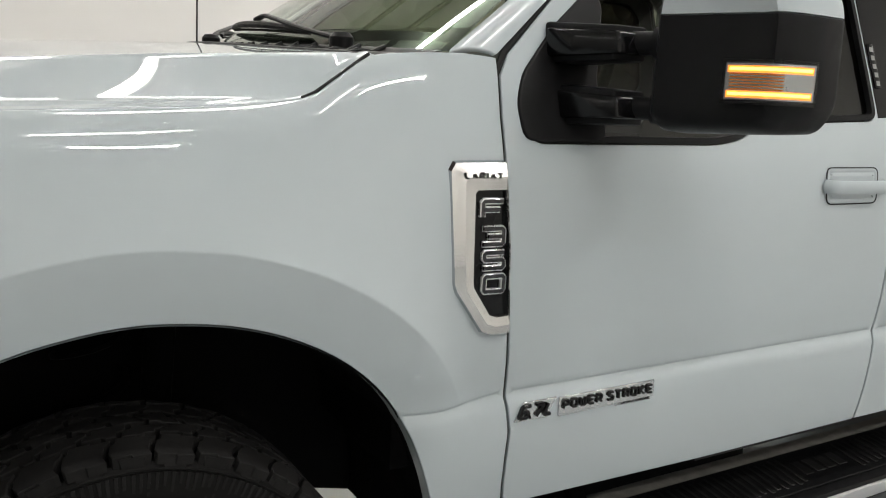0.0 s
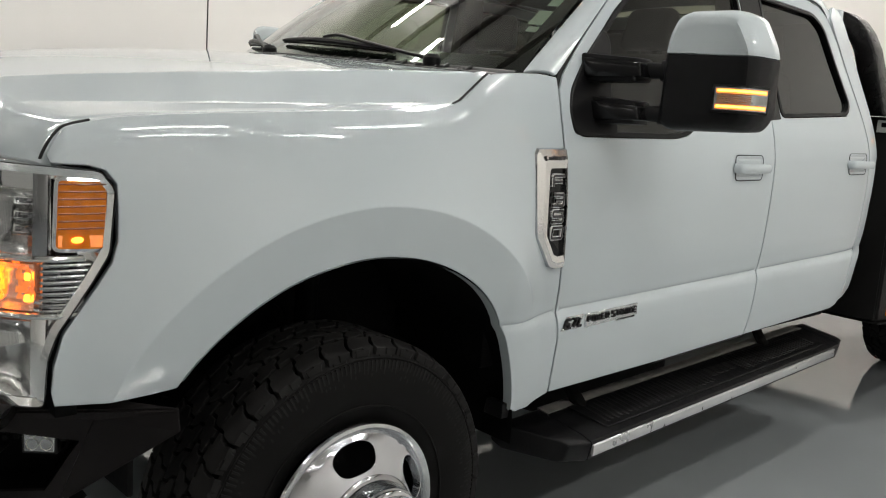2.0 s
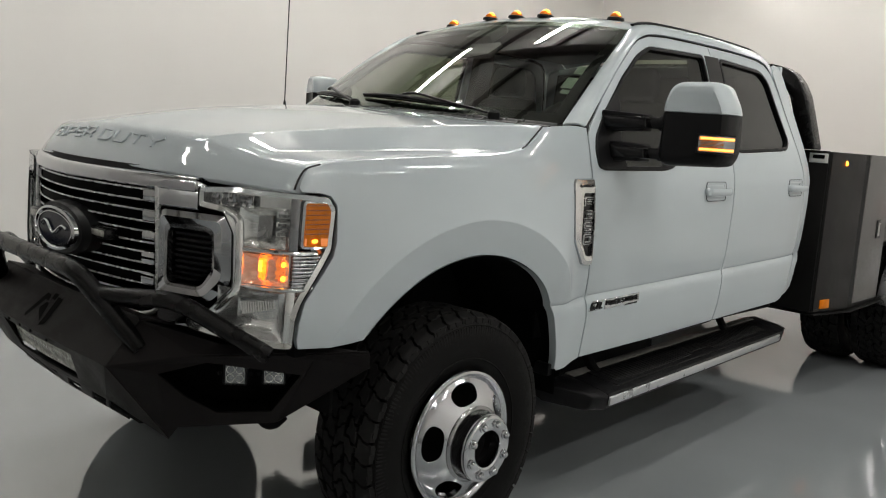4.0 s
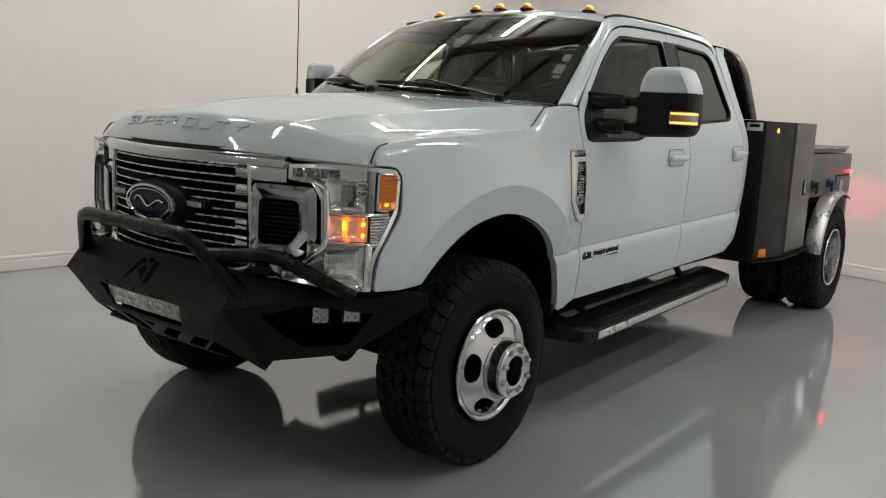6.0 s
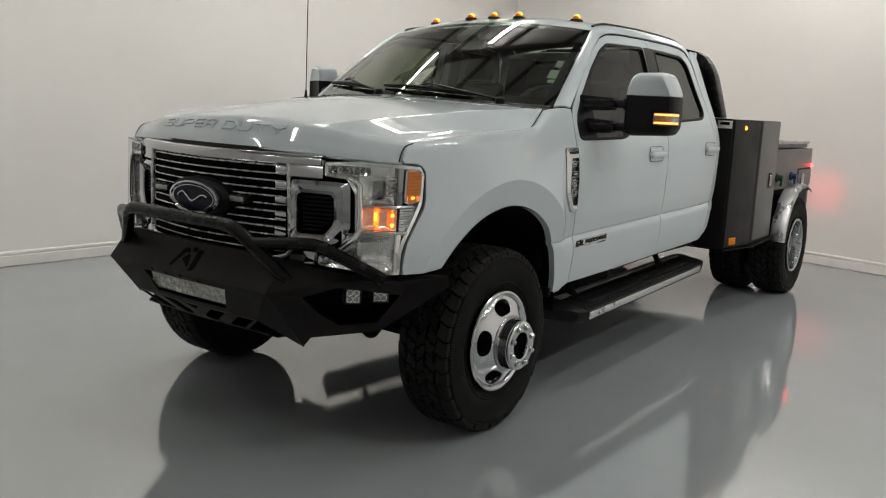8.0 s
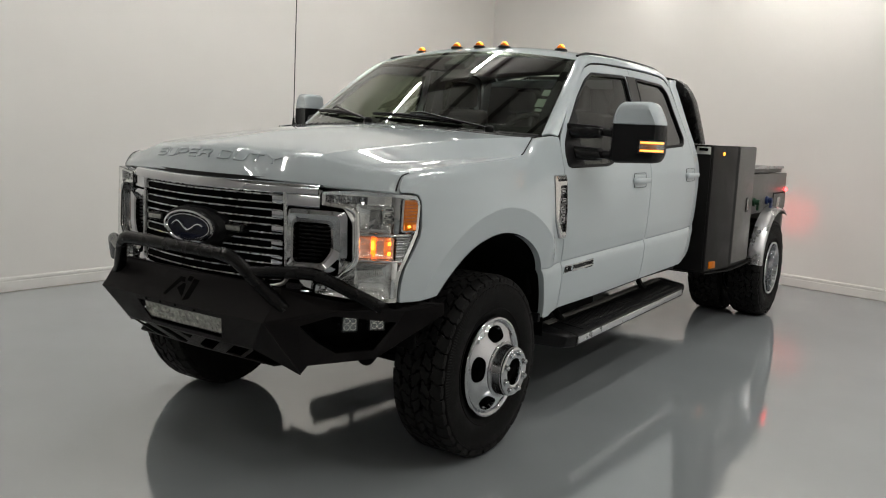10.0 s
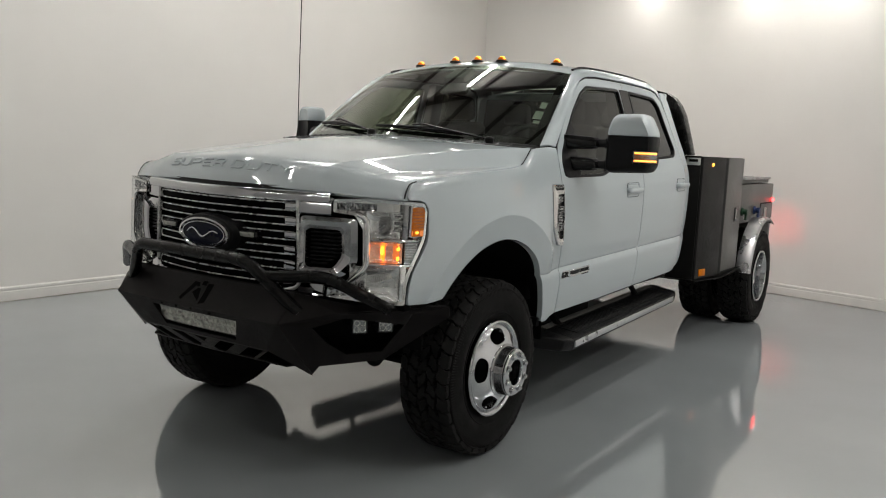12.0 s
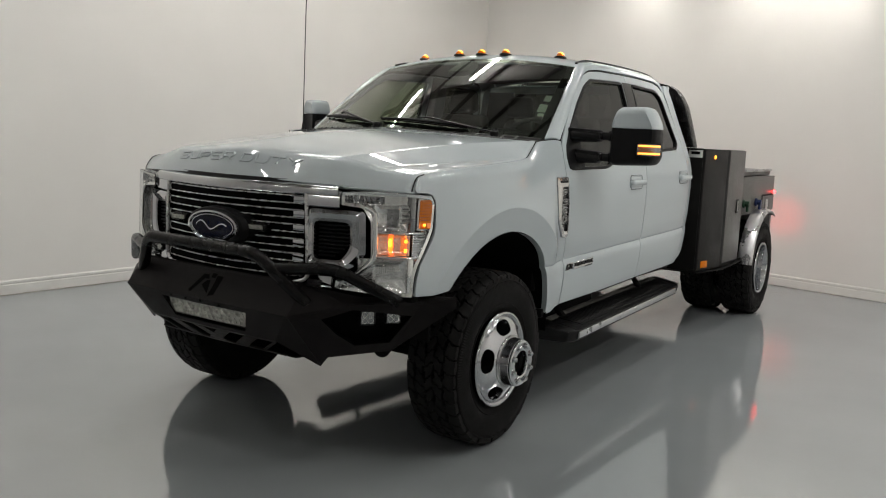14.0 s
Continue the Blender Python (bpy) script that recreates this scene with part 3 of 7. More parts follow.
# ceiling beams across the room and their lamps
def steel_beam(x):
    prof = [(-0.09, 0), (0.09, 0), (0.09, 0.015), (0.008, 0.015), (0.008, 0.285), (0.09, 0.285), (0.09, 0.30), (-0.09, 0.30), (-0.09, 0.285), (-0.008, 0.285), (-0.008, 0.015), (-0.09, 0.015)]
    lo = [Vector((x + p, -7.5, CEILING - 0.30 + q)) for p, q in prof]
    hi = [Vector((x + p, 3.6, CEILING - 0.30 + q)) for p, q in prof]
    ob = part("ceiling_beam", solid(lo, hi), BEAM_PAINT, smooth=False)
    tagged(ob, "dark painted steel beam under the ceiling", "beam", group="ceiling beams")


for bx in (-5.4, -2.3, 0.4, 2.45, 4.9):
    steel_beam(bx)


def purlin(y):
    ob = part("ceiling_purlin", box(-9.0, 5.0, y - 0.035, y + 0.035, CEILING - 0.11, CEILING - 0.004, 0.004), BEAM_PAINT, smooth=False)
    tagged(ob, "dark steel purlin under the pale ceiling lining", "purlin", group="ceiling purlins")


for k in range(6):
    purlin(-1.35 + 0.95 * k)


def strip_lamp():
    root = group_empty("ceiling_lamp")
    part("housing", box(-0.62, 0.62, -0.045, 0.045, 0.0, 0.045, 0.006), BASE_PAINT, root)
    for y in (-0.022, 0.022):
        part("tube", tube([(-0.59, y, -0.012), (0.59, y, -0.012)], 0.013, 10), TUBE_LIGHT, root, "glowing white light tube")
    tagged(root, "twin-tube white strip light hung under the ceiling", "strip light", group="ceiling strip lights")
    return root


first = strip_lamp()
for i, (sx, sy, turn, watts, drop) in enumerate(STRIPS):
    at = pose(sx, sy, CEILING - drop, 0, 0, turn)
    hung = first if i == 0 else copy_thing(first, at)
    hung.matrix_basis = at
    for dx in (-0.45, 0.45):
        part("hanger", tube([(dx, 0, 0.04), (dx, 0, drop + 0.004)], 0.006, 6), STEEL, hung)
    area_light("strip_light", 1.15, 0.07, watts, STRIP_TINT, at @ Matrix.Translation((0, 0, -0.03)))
    # fill lights added above strips to brighten the ceiling that the windscreen reflects
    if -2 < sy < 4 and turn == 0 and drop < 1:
        area_light("ceiling_fill", 1.15, 0.10, 9.0 if sx > 1 and sy > 0 else 3.5, STRIP_TINT, at @ Matrix.Translation((0, 0, 0.05)) @ Matrix.Rotation(math.pi, 4, "X"))

# ---- the truck ----
truck = group_empty("pickup_truck")
tagged(truck, "white crew-cab pickup truck with black bumper and grey tool bed", "pickup truck")

ARCH_C = (-0.02, 0.60)
arch_r = curve([-30, -3, 8, 18, 30, 45, 58, 70, 85, 100, 117, 132, 144, 156, 200], [0.615, 0.580, 0.556, 0.541, 0.530, 0.514, 0.497, 0.484, 0.474, 0.4725, 0.481, 0.493, 0.506, 0.516, 0.520])


def arch_point(deg):
    r = arch_r(deg)
    return (ARCH_C[0] + r * math.cos(radians(deg)), ARCH_C[1] + r * math.sin(radians(deg)))


def arch_distance(x, z):
    dx, dz = x - ARCH_C[0], z - ARCH_C[1]
    a = math.degrees(math.atan2(dz, dx))
    if a < -90:
        a += 360
    return math.hypot(dx, dz) - arch_r(max(-30.0, min(200.0, a)))


upper_half = curve([0.865, 0.873, 0.90, 0.95, 1.05, 1.18, 1.28, 1.36, 1.44, 1.51, 1.60, 1.75, 1.93, 1.99, 2.05],
                   [0.9730, 0.9785, 0.9822, 0.9885, 0.994, 0.998, 0.996, 0.986, 0.968, 0.948, 0.920, 0.872, 0.812, 0.785, 0.742])
lower_half = curve([0.54, 0.58, 0.62, 0.66, 0.72, 0.78, 0.82, 0.845, 0.865], [0.930, 0.949, 0.961, 0.969, 0.978, 0.983, 0.9845, 0.982, 0.9730])


def base_half(z):
    return upper_half(z) if z > 0.865 else lower_half(z)


hood_gap_z = curve([-0.76, -0.725, -0.714, -0.699, -0.681, -0.651, -0.58, -0.30, 0.0, 0.20, 0.275, 0.335, 0.39, 0.42, 0.60], [1.20, 1.284, 1.308, 1.331, 1.348, 1.357, 1.371, 1.394, 1.413, 1.428, 1.443, 1.484, 1.521, 1.535, 1.60])


def belt_rise(x):
    """How the crease low on the body climbs towards the rear and dips ahead of the door."""
    return 0.0255 * (x - 0.67) - 0.014 * smooth01((0.70 - x) / 0.16) + 0.006 * smooth01((0.56 - x) / 0.12)


def half_width(x, z):
    """How far the body side stands from the middle plane."""
    rake = belt_rise(x) * (1 - smooth01((z - 1.25) / 0.5))
    h = base_half(z - rake)
    d = arch_distance(x, z)
    if d < 0.40:
        # flared arch: rises to a soft crease, then turns down to the lip
        if d > 0.125:
            k = 0.046 * (1 - (d - 0.125) / 0.275) ** 2
        else:
            k = 0.046 - 0.026 * (1 - max(d, 0.0) / 0.125)
        fade = 1 - smooth01((0.98 - z) / 0.30) * smooth01((x - 0.05) / 0.25)
        keep = 1 - smooth01((x - 0.46) / 0.18)
        h += k * fade * keep
    if x < 0.62:
        top = hood_gap_z(x)
        t = (z - (top - 0.055)) / 0.055
        if t > 0:
            h -= 0.018 * min(t, 1.3) ** 2 * (1 - smooth01((x - 0.30) / 0.30))
    if x < 0.0:
        h -= 0.05 * smooth01(-x / 0.85) ** 2
    if x > 2.55:
        h -= 0.03 * ((x - 2.55) / 0.4) ** 2
    return h


def side(s):
    return lambda x, z: (x, s * half_width(x, z), z)


FENDER = ([(0.722, 0.603), (0.675, 0.588), (0.641, 0.568), (0.585, 0.565)] + [arch_point(a) for a in range(-2, 151, 4)] + [arch_point(153.2)] +
          [(-0.535, 0.829), (-0.62, 0.829), (-0.714, 0.829), (-0.720, 0.86), (-0.716, 0.91), (-0.700, 0.97), (-0.640, 1.06), (-0.615, 1.10), (-0.604, 1.14),
           (-0.602, 1.20), (-0.604, 1.245), (-0.622, 1.268), (-0.65, 1.276), (-0.716, 1.279)] +
          [(x, hood_gap_z(x) + 0.0025) for x in (-0.721, -0.714, -0.707, -0.699, -0.690, -0.681, -0.666, -0.651, -0.60, -0.5, -0.4, -0.2, 0.0, 0.15, 0.24, 0.275, 0.30, 0.33, 0.36, 0.39)] +
          [(0.43, 1.530), (0.50, 1.536), (0.58, 1.540), (0.655, 1.536), (0.655, 1.50), (0.652, 1.42), (0.657, 1.32), (0.676, 1.10), (0.688, 0.995), (0.694, 0.93), (0.698, 0.858), (0.712, 0.78), (0.711, 0.72), (0.714, 0.66)])
DOOR_F = ([(0.722, 0.603), (0.714, 0.66), (0.711, 0.72), (0.712, 0.78), (0.698, 0.858), (0.694, 0.93), (0.688, 0.995), (0.676, 1.10), (0.657, 1.32), (0.652, 1.42), (0.655, 1.50), (0.680, 1.545), (0.80, 1.66), (0.95, 1.785),
           (1.10, 1.895), (1.18, 1.940), (1.28, 1.968), (1.45, 1.982), (1.86, 1.990), (1.872, 1.75), (1.885, 1.45), (1.895, 1.30), (1.895, 0.630), (1.30, 0.611)])
DOOR_R = [(1.895, 0.630), (1.895, 1.30), (1.885, 1.45), (1.872, 1.75), (1.86, 1.990), (2.20, 1.990), (2.40, 1.982), (2.50, 1.965), (2.56, 1.925), (2.62, 1.82), (2.74, 1.52), (2.80, 1.36), (2.82, 1.20),
          (2.82, 0.95), (2.79, 0.84), (2.77, 0.70), (2.74, 0.662), (2.68, 0.650)]
WIN_F = rounded_loop([(0.722, 1.375), (1.22, 1.382), (1.30, 1.395), (1.37, 1.432), (1.80, 1.455), (1.79, 1.70), (1.775, 1.935), (1.26, 1.917), (1.14, 1.868), (0.98, 1.755), (0.80, 1.600), (0.712, 1.50), (0.695, 1.44)], 0.03)
WIN_R = rounded_loop([(1.965, 1.480), (2.575, 1.512), (2.625, 1.56), (2.50, 1.875), (2.42, 1.925), (1.945, 1.938)], 0.035)


def inset_loop(loop, d):
    loop = loop if loop_area(loop) > 0 else loop[::-1]
    return [(p[0] - q[0] * d, p[1] - q[1] * d) for p, q in zip(loop, loop_normals(loop))]


def depth_side(s, inner):
    return lambda x, z: (x, s * (half_width(x, z) - inner), z)


def ring_strip(name, loop, s, width, lift, material, parent, label=""):
    """A rubber strip that runs round a window opening."""
    lo = densify(loop if loop_area(loop) > 0 else loop[::-1], 0.03)
    inn = inset_loop(lo, width)
    f0, f1 = depth_side(s, -lift), depth_side(s, 0.016)
    a, b, c, d = ([Vector(f(*p)) for p in q] for f, q in ((f1, lo), (f0, lo), (f0, inn), (f1, inn)))
    return part(name, merged(ribbon(a, b), ribbon(b, c), ribbon(c, d)), material, parent, label, angle=60)


def arch_line(d):
    """A line that runs round the wheel arch at a distance from its lip."""
    out = []
    for a in range(-24, 165, 2):
        r = arch_r(a) + d
        out.append((ARCH_C[0] + r * math.cos(radians(a)), ARCH_C[1] + r * math.sin(radians(a))))
    return out


def belt_line(x0, x1, o=0.0):
    """The crease low on the doors, which rises towards the rear."""
    n = int((x1 - x0) / 0.025)
    return [(x, 0.865 + belt_rise(x) + o) for x in [x0 + (x1 - x0) * i / n for i in range(n + 1)]]


ARCH_LINES = [arch_line(d) for d in (0.108, 0.122, 0.128, 0.142)]


def body_side(s):
    out = (0, s, 0.05)
    fender = part("fender", sheet("fender", FENDER, side(s), out, 0.026, lines=ARCH_LINES + [[(-0.70 + 0.02 * i, hood_gap_z(-0.70 + 0.02 * i) - d) for i in range(66)] for d in (0.012, 0.024, 0.037, 0.052, 0.072)] + [belt_line(0.44, 0.68, o) for o in (-0.014, -0.0022, 0.0022, 0.009, 0.018)]), PAINT, truck)
    # the flange inside the wheel arch
    pts = [arch_point(a) for a in range(-2, 154, 3)]
    bm = bmesh.new()
    rows = []
    for x, z in pts:
        h = half_width(x, z)
        rows.append([bm.verts.new((x, s * (h - k), z)) for k in (0.001, 0.014, 0.030)])
    for a, b in zip(rows, rows[1:]):
        for i in range(2):
            bm.faces.new((a[i], b[i], b[i + 1], a[i + 1]))
    part("arch_lip", bm, PAINT, fender)
    # dark liner of the wheel housing
    bm = bmesh.new()
    rows = []
    for a in range(-12, 174, 6):
        x, z = arch_point(a)
        r = 1.02
        px, pz = ARCH_C[0] + (x - ARCH_C[0]) * r, ARCH_C[1] + (z - ARCH_C[1]) * r
        rows.append([bm.verts.new((px, s * k, pz)) for k in (0.955, 0.80, 0.50)])
    for a, b in zip(rows, rows[1:]):
        for i in range(2):
            bm.faces.new((a[i], b[i], b[i + 1], a[i + 1]))
    bm.faces.new([r[2] for r in rows])
    part("wheel_liner", bm, DARK, fender, "black plastic wheel-arch liner")
    if s < 0:
        part("mud_flap", solid([(0.545, -0.86, 0.548), (0.590, -0.86, 0.548), (0.590, -0.938, 0.548), (0.545, -0.938, 0.548)], [(0.535, -0.88, 0.600), (0.560, -0.88, 0.600), (0.560, -0.947, 0.600), (0.535, -0.947, 0.600)], 0.006), BLACK_TRIM, fender, "black plastic arch end flap")
    for name, loop, hole, handle_x in (("front_door", DOOR_F, WIN_F, 1.70), ("rear_door", DOOR_R, WIN_R, 2.66)):
        door = part(name, sheet(name, loop, side(s), out, 0.03, [hole], [belt_line(loop[0][0], loop[0][0] + 1.3, o) for o in (-0.014, -0.0022, 0.0022, 0.009, 0.018)]), PAINT, truck)
        ring_strip("window_seal", hole, s, 0.013, 0.003, BLACK_TRIM, door, "black rubber window seal")
        g = inset_loop(densify(hole, 0.05), 0.012)
        pane = part("window_glass", sheet("pane", g, depth_side(s, 0.012), out, 0.08, gap=0.0, rim=0.004), FRONT_TINT if name == "front_door" else TINTED, door, "dark tinted side glass")
        part("door_inner", box(loop[0][0] + 0.1, loop[0][0] + 0.9, s * 0.86 - 0.01, s * 0.86 + 0.01, 0.75, 1.34, 0.005), DASH, door)
        door_handle(door, handle_x, 1.288 + (0.02 if name == "rear_door" else 0.0), s, 0.20 if name == "front_door" else 0.2)
    # black pillar cover between the windows
    part("pillar_cover", sheet("pillar", [(1.812, 1.462), (1.955, 1.474), (1.938, 1.938), (1.79, 1.936)], depth_side(s, -0.002), out, 0.05, gap=0.0, rim=0.006), GLOSS_BLACK, truck, "gloss black pillar cover between side windows")
    # windscreen pillar and roof rail
    inner = curve3([(0.585, 0.872, 1.543), (0.75, 0.836, 1.665), (0.95, 0.794, 1.812), (1.12, 0.756, 1.928), (1.21, 0.735, 1.988), (1.30, 0.722, 2.020), (1.45, 0.715, 2.040), (2.0, 0.712, 2.052), (2.45, 0.718, 2.042), (2.62, 0.728, 2.015), (2.72, 0.74, 1.965)])
    outer = curve3([(0.660, 0.934, 1.540), (0.80, 0.903, 1.665), (0.95, 0.866, 1.790), (1.10, 0.830, 1.900), (1.18, 0.812, 1.944), (1.28, 0.802, 1.972), (1.45, 0.796, 1.986), (2.0, 0.792, 1.994), (2.40, 0.792, 1.986), (2.52, 0.800, 1.964), (2.60, 0.812, 1.90)])
    bulge = 0.016

    def rail(u, v):
        a, b = inner(u), outer(u)
        p = a + (b - a) * v
        n = Vector((-0.35 * (1 - smooth01((u - 0.35) / 0.2)), 0.75, 0.65)).normalized()
        p = p + n * bulge * 4 * v * (1 - v)
        return (p.x, s * p.y, p.z)

    part("roof_rail", patch("roof_rail", rail, [i / 60 for i in range(61)], [0.02 + 0.96 * j / 8 for j in range(9)], (0, s * 0.8, 0.5), 0.012), PAINT, truck, "white windscreen pillar and roof rail")
    # rear quarter of the cab behind the door
    quarter = [(2.60, 1.93), (2.62, 1.85), (2.745, 1.53), (2.803, 1.36), (2.824, 1.20), (2.824, 0.95), (2.795, 0.84), (2.775, 0.72), (2.745, 0.682), (2.80, 0.69), (2.86, 0.73), (2.88, 0.84), (2.915, 0.90), (2.925, 1.35), (2.88, 1.55), (2.74, 1.97), (2.66, 1.985)]
    part("cab_corner", sheet("cab_corner", quarter, side(s), (0.2, s, 0), 0.03), PAINT, truck)
    ditch = [Vector((p.x, s * (p.y - 0.006), p.z + 0.006)) for p in (inner(0.36 + 0.6 * i / 30) for i in range(31))]
    part("roof_ditch_strip", tube(ditch, 0.010, 8, flat=0.6), BLACK_TRIM, truck, "black rubber roof ditch strip")


def curve3(pts):
    ds = [0.0]
    for a, b in zip(pts, pts[1:]):
        ds.append(ds[-1] + (Vector(b) - Vector(a)).length)
    ds = [d / ds[-1] for d in ds]
    cs = [curve(ds, [p[k] for p in pts]) for k in range(3)]
    return lambda u: Vector((cs[0](u), cs[1](u), cs[2](u)))


def door_handle(door, x, z, s, w):
    """A painted strap handle over a rounded recess."""
    y = s * half_width(x, z)
    loop = rounded_loop([(x - 0.105, z + 0.045), (x + 0.095, z + 0.047), (x + 0.10, z - 0.043), (x - 0.095, z - 0.045)], 0.02)
    f = lambda u, v: (u, s * (half_width(u, v) + 0.0012), v)
    lo = densify(loop if loop_area(loop) > 0 else loop[::-1], 0.02)
    ring_a = [Vector(f(*p)) for p in lo]
    ring_b = [Vector(f(*p)) + Vector((0, s * 0.0015, 0)) for p in inset_loop(lo, 0.003)]
    cup = []
    for k, dep in ((0.006, 0.0015), (0.012, -0.0), (0.02, 0.0012)):
        cup.append([Vector(f(*p)) + Vector((0, s * dep, 0)) for p in inset_loop(lo, k)])
    cap = bmesh.new()
    cap.faces.new([cap.verts.new(p) for p in cup[-1]])
    part("handle_cup", merged(ribbon(ring_a, ring_b), ribbon(ring_b, cup[0]), ribbon(cup[0], cup[1]), ribbon(cup[1], cup[2]), cap), PAINT, door)
    part("cup_joint", tube([p + Vector((0, s * 0.0006, 0)) for p in ring_a], 0.0016, 6, closed=True), GAP, door)
    pts = [(x - 0.100, y + s * 0.004, z), (x - 0.092, y + s * 0.036, z), (x + 0.02, y + s * 0.042, z), (x + 0.108, y + s * 0.038, z + 0.002), (x + 0.124, y + s * 0.008, z + 0.002)]
    bm = tube(rounded_path(pts, 0.02, 4), 0.0175, 12, flat=1.0)
    for v in bm.verts:
        v.co.y = y + (v.co.y - y) * 0.62
        v.co.z = z + max(-0.017, min(0.017, (v.co.z - z) * 1.15))
    part("handle", bm, PAINT, door, "white strap door handle")


body_side(-1)
body_side(1)

# hood: a profile from the lip over the nose to the cowl, with a raised middle
hood_x = curve([0, 0.03, 0.075, 0.115, 0.145, 0.175, 0.25, 0.40, 0.70, 1.05, 1.30], [-0.920, -0.905, -0.880, -0.856, -0.835, -0.807, -0.735, -0.588, -0.292, 0.055, 0.30])
hood_z = curve([0, 0.03, 0.075, 0.115, 0.145, 0.175, 0.25, 0.40, 0.70, 1.05, 1.30], [1.310, 1.337, 1.374, 1.406, 1.426, 1.438, 1.456, 1.484, 1.522, 1.550, 1.562])
crease_z = curve([-0.95, -0.82, -0.68, -0.50, -0.25, 0.10, 0.30, 0.39, 0.45], [1.38, 1.406, 1.428, 1.449, 1.474, 1.505, 1.519, 1.526, 1.535])
shelf_z = curve([-0.95, -0.83, -0.60, -0.30, 0.0, 0.25, 0.45], [1.36, 1.370, 1.388, 1.405, 1.421, 1.437, 1.45])
crease_w = curve([-0.80, -0.50, -0.25, 0.10, 0.30, 0.39, 0.45], [0.58, 0.655, 0.715, 0.80, 0.90, 0.955, 0.96])
foot_w = curve([-0.83, -0.50, -0.20, 0.10, 0.30, 0.45], [0.78, 0.84, 0.90, 0.965, 0.985, 0.99])
NOSE_U = 0.19        # the nose ends and the plateau begins here


def hood_sweep(u):
    return 0.195 * (1 - u / 1.3) ** 2 + 0.10 * u / 1.3


def hood_edge(u):
    """Half-width of the hood at a place along it."""
    x = max(-0.725, min(0.395, hood_x(u) + hood_sweep(u)))
    return half_width(x, hood_gap_z(x)) - 0.003


def hood_breaks(u):
    """Where the crease and the foot of the side face lie across the hood."""
    un = max(u, NOSE_U)
    xr = hood_x(un) + hood_sweep(un) * 0.6
    return crease_w(max(-0.80, min(0.40, xr))), foot_w(max(-0.83, min(0.40, xr)))


def hood_section(u, w, x, wc, ws):
    """Height across the hood: a crowned plateau, a crease, a falling side face, a narrow shelf along the fender."""
    ze = hood_gap_z(min(0.395, x))
    zc, zr, zs = hood_z(u), crease_z(x), max(shelf_z(x), ze + 0.004)
    if w < wc:
        return zc + (zr - zc) * (w / wc) ** 1.35
    if w < ws:
        return zr + (zs - zr) * (w - wc) / (ws - wc)
    return zs + (ze - zs) * ((w - ws) / (1 - ws)) ** 1.15


def hood_f(u, v):
    w = min(abs(v), 1.0)
    x = hood_x(u) + hood_sweep(u) * w ** 2.2
    un = max(u, NOSE_U)
    xn = hood_x(un) + hood_sweep(un) * w ** 2.2
    wc, ws = hood_breaks(u)
    z = sum(hood_section(un, min(1.0, abs(w + d)), xn, wc, ws) for d in (-0.008, -0.004, 0.0, 0.004, 0.008)) / 5
    if u < NOSE_U:
        lip = 1.308 - 0.024 * w * w
        k = (hood_z(u) - hood_z(0)) / (hood_z(NOSE_U) - hood_z(0))
        z = lip + (z - lip) * k
    gap = hood_gap_z(max(-0.725, min(0.395, x))) - 0.002
    z += (gap - z) * smooth01((w - 0.97) / 0.03)
    return (x, v * hood_edge(u), z)


def hood_q(u, q):
    """The hood with its rows laid along the creases."""
    wc, ws = hood_breaks(u)
    a = abs(q)
    w = wc * a / 0.5 if a < 0.5 else (wc + (ws - wc) * (a - 0.5) / 0.3 if a < 0.8 else ws + (1 - ws) * (a - 0.8) / 0.2)
    return hood_f(u, math.copysign(w, q))


hu = [0.012 * i for i in range(21)] + [0.25 + 0.035 * i for i in range(31)]
half_q = [0.04 * i for i in range(11)] + [0.43, 0.455, 0.475, 0.485, 0.4925, 0.5, 0.5125, 0.525, 0.545, 0.58, 0.62, 0.66, 0.70, 0.74, 0.765, 0.78, 0.79, 0.80, 0.81, 0.82, 0.84, 0.87, 0.90, 0.93, 0.96, 0.98, 1.0]
hv = [-q for q in half_q[:0:-1]] + half_q
hood = part("hood", patch("hood", hood_q, hu, hv, (-0.3, 0, 1), 0.03), PAINT, truck)
for ch, bm in square_letters("SUPER DUTY", 0.86, 0.050, 0.0098, -0.008, 0.0050, gap=0.13, soft=0.22):
    for v in bm.verts:
        place = (0.098 + v.co.y, (0.03 - v.co.x) / 0.925)
        v.co = Vector(hood_f(*place)) + normal_at(hood_f, *place, (-0.5, 0, 1)) * v.co.z
    part("raised_letter", bm, PAINT, hood, "embossed white letter of SUPER DUTY", angle=30)

# near-black tubes behind the panel joints, standing in for shade in the gaps
def seam(pts, s, depth=0.013, r=0.0085, drop=0.0):
    part("panel_gap_shade", tube([Vector((x, s * (half_width(x, z) - depth), z + drop)) for x, z in densify_open(pts, 0.05)], r, 6), GAP, truck)


def densify_open(pts, step):
    out = []
    for a, b in zip(pts, pts[1:]):
        n = max(1, int(math.hypot(b[0] - a[0], b[1] - a[1]) / step))
        out += [(a[0] + (b[0] - a[0]) * k / n, a[1] + (b[1] - a[1]) * k / n) for k in range(n)]
    return out + [pts[-1]]


